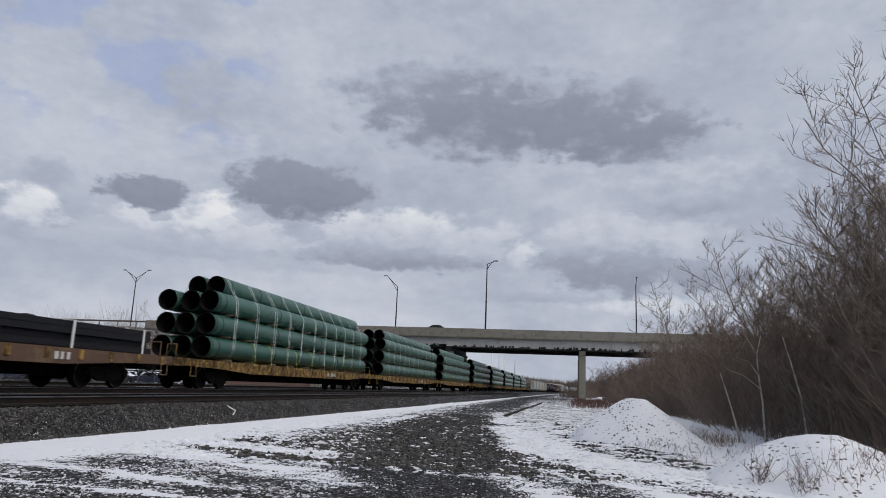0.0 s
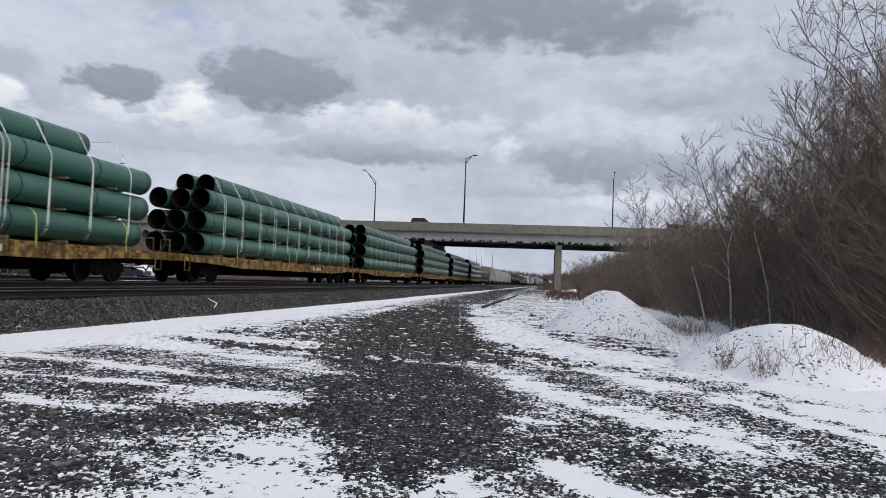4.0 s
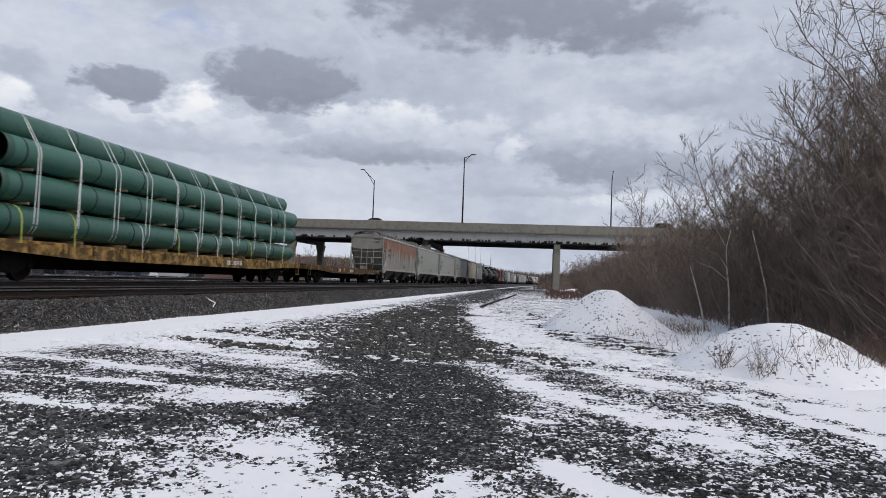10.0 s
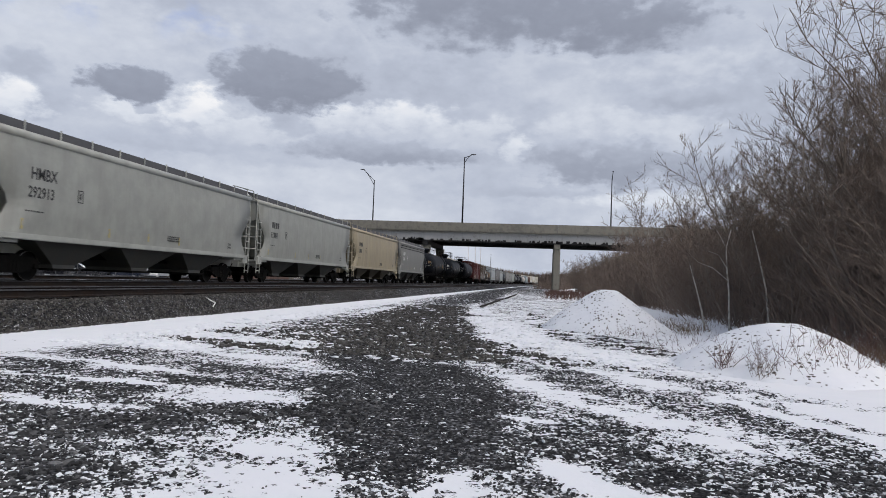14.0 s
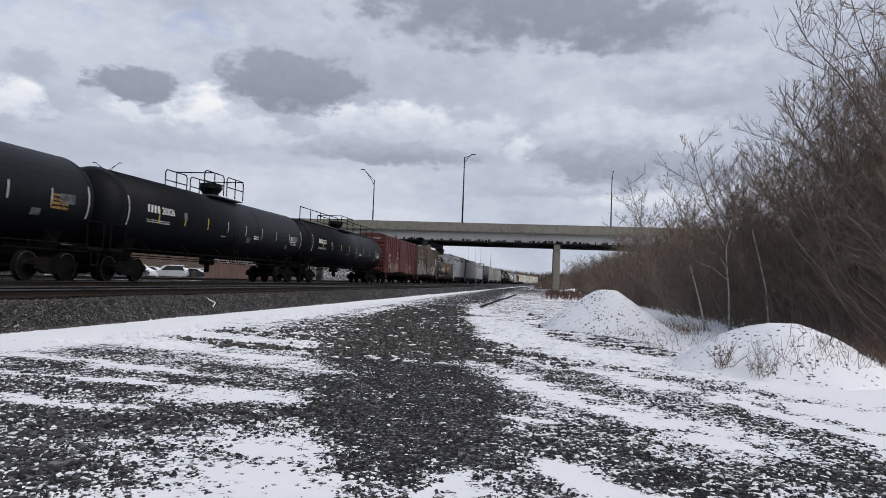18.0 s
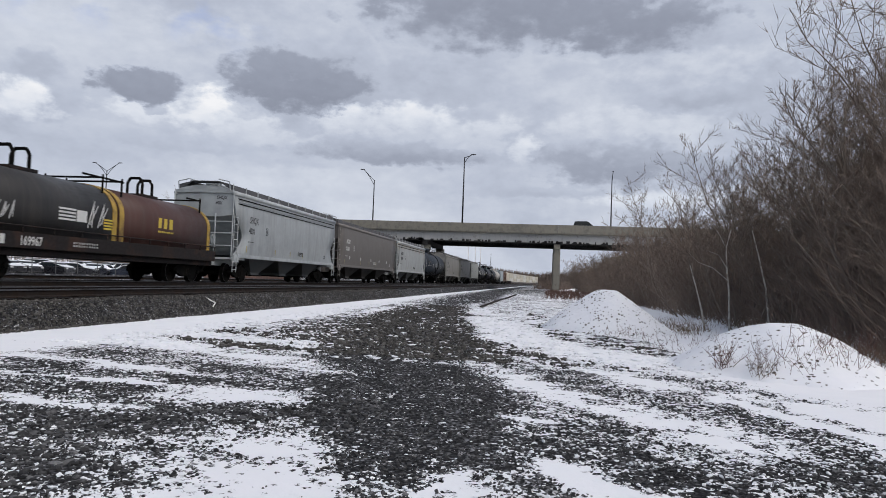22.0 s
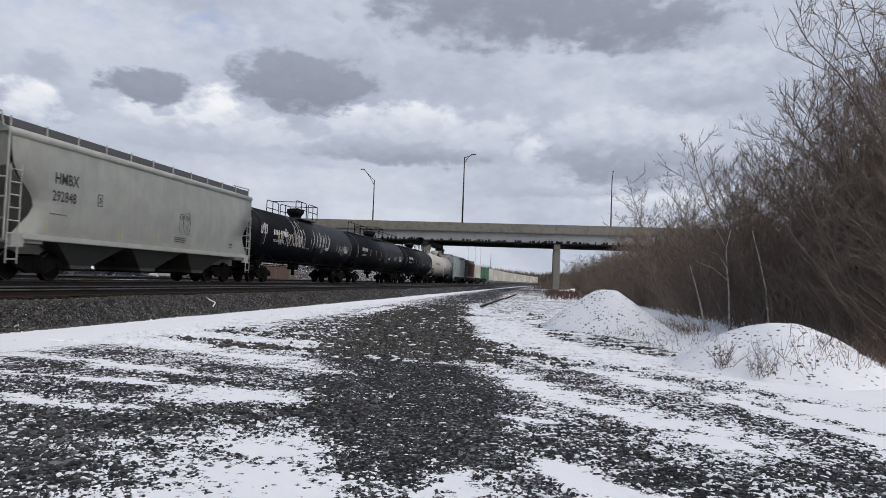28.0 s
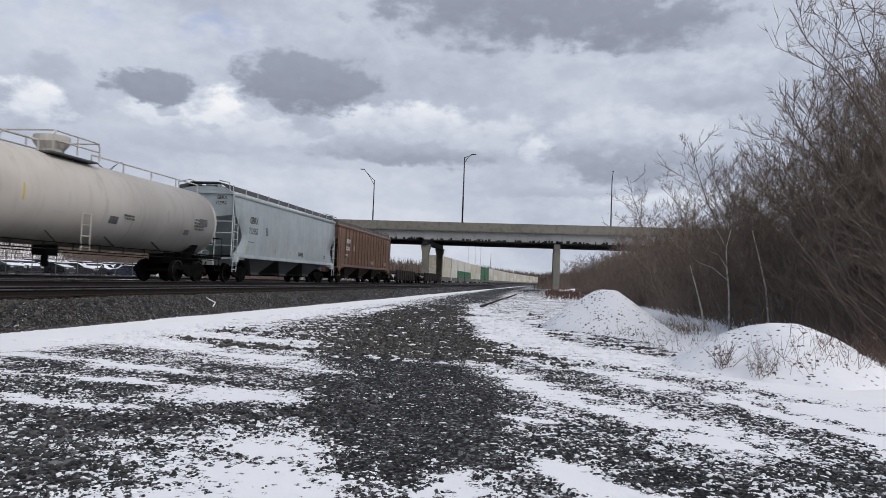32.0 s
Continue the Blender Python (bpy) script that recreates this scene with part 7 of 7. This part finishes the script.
def weeds(name, label, spots, mat, lo, hi, count, seed, r=0.006, spread=0.5):
    rng = random.Random(seed)
    st = Strands()
    for cx, cy, rad in spots:
        for i in range(count):
            a, d = rng.uniform(0, 6.28), rad * math.sqrt(rng.random())
            x, y = cx + d * math.cos(a), cy + d * math.sin(a)
            h = rng.uniform(lo, hi)
            p = Vector((x, y, surface_z(x, y) - 0.03))
            pts = limb(rng, p, Vector((rng.gauss(0, spread), rng.gauss(0, spread), 1)), h, -0.02, 0.12, 3)
            st.stem(pts, r, 0.002, 3)
            for q in range(3):
                b = pts[rng.randrange(1, 3)]
                st.stem(limb(rng, b, Vector((rng.gauss(0, 0.6), rng.gauss(0, 0.6), 0.8)), h * 0.35, 0, 0.2, 2), r * 0.6, 0.002, 3)
    tagged(new(name, st.mesh(name, mat)), label, "weeds", kind="stuff")


# ---- snow-covered gravel heaps ----
HEAPS = [(1.82, 20.6, 1.75, 1.8, 1.14, 2.6, 51), (3.9, 12.2, 1.8, 2.1, 0.76, 1.5, 52)]


def heap_height(h, x, y):
    cx, cy, rx, ry, top, sharp, seed = h
    dx, dy = (x - cx) / rx, (y - cy) / ry
    d = math.sqrt(dx * dx + dy * dy) + 0.16 * noise.noise((x * 0.9, y * 0.9, seed))
    z = top * max(0.0, 1 - max(0.0, d - 0.22) / 0.86) if sharp > 2 else top * (1 - smooth(0.05, 1.08, d))
    return z + 0.025 * noise.noise((x * 4, y * 4, seed)) * (1 if z > 0.02 else 0)


def surface_z(x, y):
    return ground_z(x, y) + max(heap_height(h, x, y) for h in HEAPS)


def heap_material():
    m, k, b = material("snowy_gravel_heap")
    pos = k.coords()
    v = k.add("TexVoronoi", Vector=pos, Scale=15.0)
    cell = k.add("SeparateColor", Color=v.outputs["Color"])
    big = k.noise(pos, 1.4, 4)
    grit = k.noise(pos, 26, 4, 0.65)
    f = k.math("ADD", k.math("MULTIPLY", cell.outputs[0], 0.4), k.math("ADD", k.math("MULTIPLY", big, 0.5), k.math("MULTIPLY", grit, 0.35)))
    bare = k.ramp(f, 0.75, 0.79)
    bare = k.math("MULTIPLY", bare, k.ramp(v.outputs["Distance"], 0.5, 0.36))
    col = k.mix(bare, k.mix(k.noise(pos, 5, 4), (0.82, 0.84, 0.88), (0.91, 0.92, 0.94)), (0.07, 0.06, 0.05))
    k.put(b.inputs["Base Color"], col)
    k.put(b.inputs["Roughness"], 0.85)
    bump(k, b, k.math("ADD", k.noise(pos, 9, 5), k.math("MULTIPLY", bare, 0.5)), 0.5, 0.04)
    return m


HEAP_MAT = heap_material()
for h in HEAPS:
    cx, cy, rx, ry = h[:4]
    bm = bmesh.new()
    n = 44
    rows = []
    for j in range(n + 1):
        rows.append([])
        for i in range(n + 1):
            x, y = cx + rx * 1.25 * (2 * i / n - 1), cy + ry * 1.25 * (2 * j / n - 1)
            z = heap_height(h, x, y)
            rows[-1].append(bm.verts.new((x, y, ground_z(x, y) + z - (0.12 if z < 0.015 else 0.0))))
    for a, b in zip(rows, rows[1:]):
        for i in range(n):
            bm.faces.new((a[i], a[i + 1], b[i + 1], b[i]))
    ob = part("snow_mound", bm, HEAP_MAT, smooth=True)
    tagged(ob, "rounded gravel heap covered with snow beside the lane", "snow mound", "snow-covered mounds")

weeds("dry_shrub_stems", "reddish dry weed stems on the snow heap", [(3.75, 10.9, 0.45), (3.15, 10.7, 0.22), (4.35, 11.1, 0.35), (4.9, 11.5, 0.25), (2.75, 11.2, 0.15)], DRY_STEM, 0.12, 0.6, 34, 61, 0.0033, 0.5)
weeds("straw_grass", "tan dry grass between the heaps", [(3.9, 20.5, 0.5), (4.4, 22.0, 0.6), (4.0, 24.0, 0.7), (5.4, 15.6, 0.5), (6.3, 14.2, 0.6), (5.6, 13.4, 0.5), (5.9, 15.2, 0.5), (5.7, 17.5, 0.6), (5.6, 19.6, 0.6)], STRAW, 0.15, 0.5, 80, 62, 0.004, 0.4)
weeds("lane_side_weeds", "thin brown weeds sticking out of the snow", [(3.2, 17.0, 1.0), (2.6, 14.5, 0.8), (4.6, 18.0, 1.2), (5.2, 24.0, 1.4), (1.9, 18.2, 0.6)], DRY_STEM, 0.1, 0.4, 26, 63, 0.004, 0.4)
weeds("red_brush", "reddish brown brush around the bridge pier", [(2.0 + 0.06 * i, 60 + 5.0 * i, 2.2) for i in range(12)] + [(5.5, 50 + 6 * i, 2.5) for i in range(10)], DRY_STEM, 0.25, 0.8, 80, 64, 0.02, 0.35)
weeds("far_brush", "brown brush beside the line beyond the bridge", [(1.5 + i * 1.3, 175 + 14 * i, 4.0) for i in range(14)], TWIG, 1.0, 2.8, 160, 65, 0.06, 0.3)


# ---- loose stones and small lumps of snow on the lane ----
def scatter(name, label, count, seed, mat, region, keep, size, flat, sink, coarse=False):
    rng = np.random.default_rng(seed)
    ico = bmesh.new()
    if coarse:
        bmesh.ops.create_uvsphere(ico, u_segments=5, v_segments=3, radius=1.0)
        bmesh.ops.triangulate(ico, faces=ico.faces[:])
    else:
        bmesh.ops.create_icosphere(ico, subdivisions=1, radius=1.0)
    base = np.array([v.co[:] for v in ico.verts])
    tri = np.array([[v.index for v in f.verts] for f in ico.faces])
    ico.free()
    x0, x1, y0, y1, power = region
    verts, faces, made = [], [], 0
    for i in range(count):
        x = x0 + (x1 - x0) * rng.random()
        y = y0 + (y1 - y0) * rng.random() ** power
        if not keep(x, y, rng.random()):
            continue
        s = size[0] + (size[1] - size[0]) * rng.random() ** 2.2
        p = (base * (1 + rng.normal(0, 0.22, (len(base), 1))) + rng.normal(0, 0.1, base.shape)) * np.array([s, s * (0.5 + 0.55 * rng.random()), s * flat * (0.7 + 0.6 * rng.random())])
        a = rng.random() * 6.28
        c, q = math.cos(a), math.sin(a)
        p = p @ np.array([[c, q, 0], [-q, c, 0], [0, 0, 1]])
        verts.append(p + np.array([x, y, ground_z(x, y) + s * sink]))
        faces.append(tri + made * len(base))
        made += 1
    v, f = np.concatenate(verts), np.concatenate(faces)
    me = bpy.data.meshes.new(name)
    me.from_pydata(v.tolist(), [], f.tolist())
    me.materials.append(mat)
    tagged(new(name, me), label, "gravel", kind="stuff")


def stone_material(name="crushed_stone", dark=(0.012, 0.012, 0.013, 1), mid=(0.078, 0.078, 0.08, 1), light=(0.2, 0.2, 0.205, 1)):
    m, k, b = material(name)
    g = k.t.nodes.new("ShaderNodeNewGeometry")
    r = g.outputs["Random Per Island"]
    ramp = k.t.nodes.new("ShaderNodeValToRGB")
    e = ramp.color_ramp.elements
    e[0].position, e[0].color = 0.0, dark
    e[1].position, e[1].color = 1.0, light
    n = e.new(0.7)
    n.color = mid
    k.t.links.new(r, ramp.inputs[0])
    k.put(b.inputs["Base Color"], k.mix(k.ramp(k.noise(k.coords(), 60, 4), 0.3, 0.7, 0.0, 0.5), ramp.outputs[0], (0.03, 0.03, 0.03)))
    k.put(b.inputs["Roughness"], 0.85)
    k.put(b.inputs["Specular IOR Level"], 0.15)
    return m


STONE = stone_material()
BALLAST = stone_material("ballast_stone", (0.03, 0.028, 0.026, 1), (0.12, 0.112, 0.102, 1), (0.2, 0.195, 0.185, 1))
scatter("gravel", "loose dark crushed stones on the lane", 68000, 1, STONE, (-6.5, 4.0, 3.2, 12.0, 1.5), lambda x, y, r: r > 0.015 + 0.985 * smooth(0.42, 0.70, snow_bias(x, y)), (0.006, 0.021), 0.6, 0.12)
scatter("coarse_stones", "larger slate grey stones beside the lane", 3000, 6, STONE, (-5.6, -1.5, 3.4, 7.0, 1.2), lambda x, y, r: r > 0.1 + 1.4 * smooth(0.38, 0.54, snow_bias(x, y)), (0.022, 0.042), 0.5, 0.1)
scatter("ballast_stones", "loose grey ballast stones beside the track", 17000, 2, BALLAST, (-10.7, -9.5, 8.0, 48.0, 1.7), lambda x, y, r: True, (0.014, 0.04), 0.75, 0.3, True)
scatter("snow_lumps", "small lumps of snow caught on the stones", 42000, 3, SNOW, (-6.5, 4.6, 3.2, 14.0, 1.5), lambda x, y, r: r < (0.05 + 3.2 * max(0, snow_bias(x, y) - 0.27)) * (snow_bias(x, y) < 0.6), (0.005, 0.024), 0.45, 0.25)
scatter("lane_stones", "crushed stones along the far stretch of the lane", 30000, 4, BALLAST, (-7.5, 2.5, 11.0, 34.0, 1.5), lambda x, y, r: r > 0.05 + 1.2 * smooth(0.4, 0.56, snow_bias(x, y)), (0.018, 0.05), 0.7, 0.1, True)
scatter("snow_flecks", "flat flecks of snow lying on the far stretch of the lane", 9000, 5, SNOW, (-8.0, 2.5, 10.5, 50.0, 1.5), lambda x, y, r: r < 0.12 + 2.4 * max(0, snow_bias(x, y) - 0.2), (0.02, 0.11), 0.25, 0.05, True)


# ---- what moves ----
def motions():
    for car, u in TRAIN:
        rows = []
        for i in range(17):
            y = u - 2.12 - SPEED * 2 * i
            o, a = bend(y)
            rows.append((2.0 * i, Matrix.Translation((TRACK_TRAIN + o, y, RAIL_TRAIN)) @ Matrix.Rotation(-a, 4, "Z")))
        walk(car, rows)
    for car, when, v in ROAD_CARS:
        mid = -12.0
        walk(car, [(t, pose(mid + v * (t - when + 0.1), 121.6, 10.45)) for t in (0.0, 16.0, 32.0)])
    walk(SKY, [(0.0, pose(0, 0, 0, 0, 0, 1.4)), (16.0, pose(0, 0, 0)), (32.0, pose(0, 0, 0, 0, 0, -1.4))])


motions()
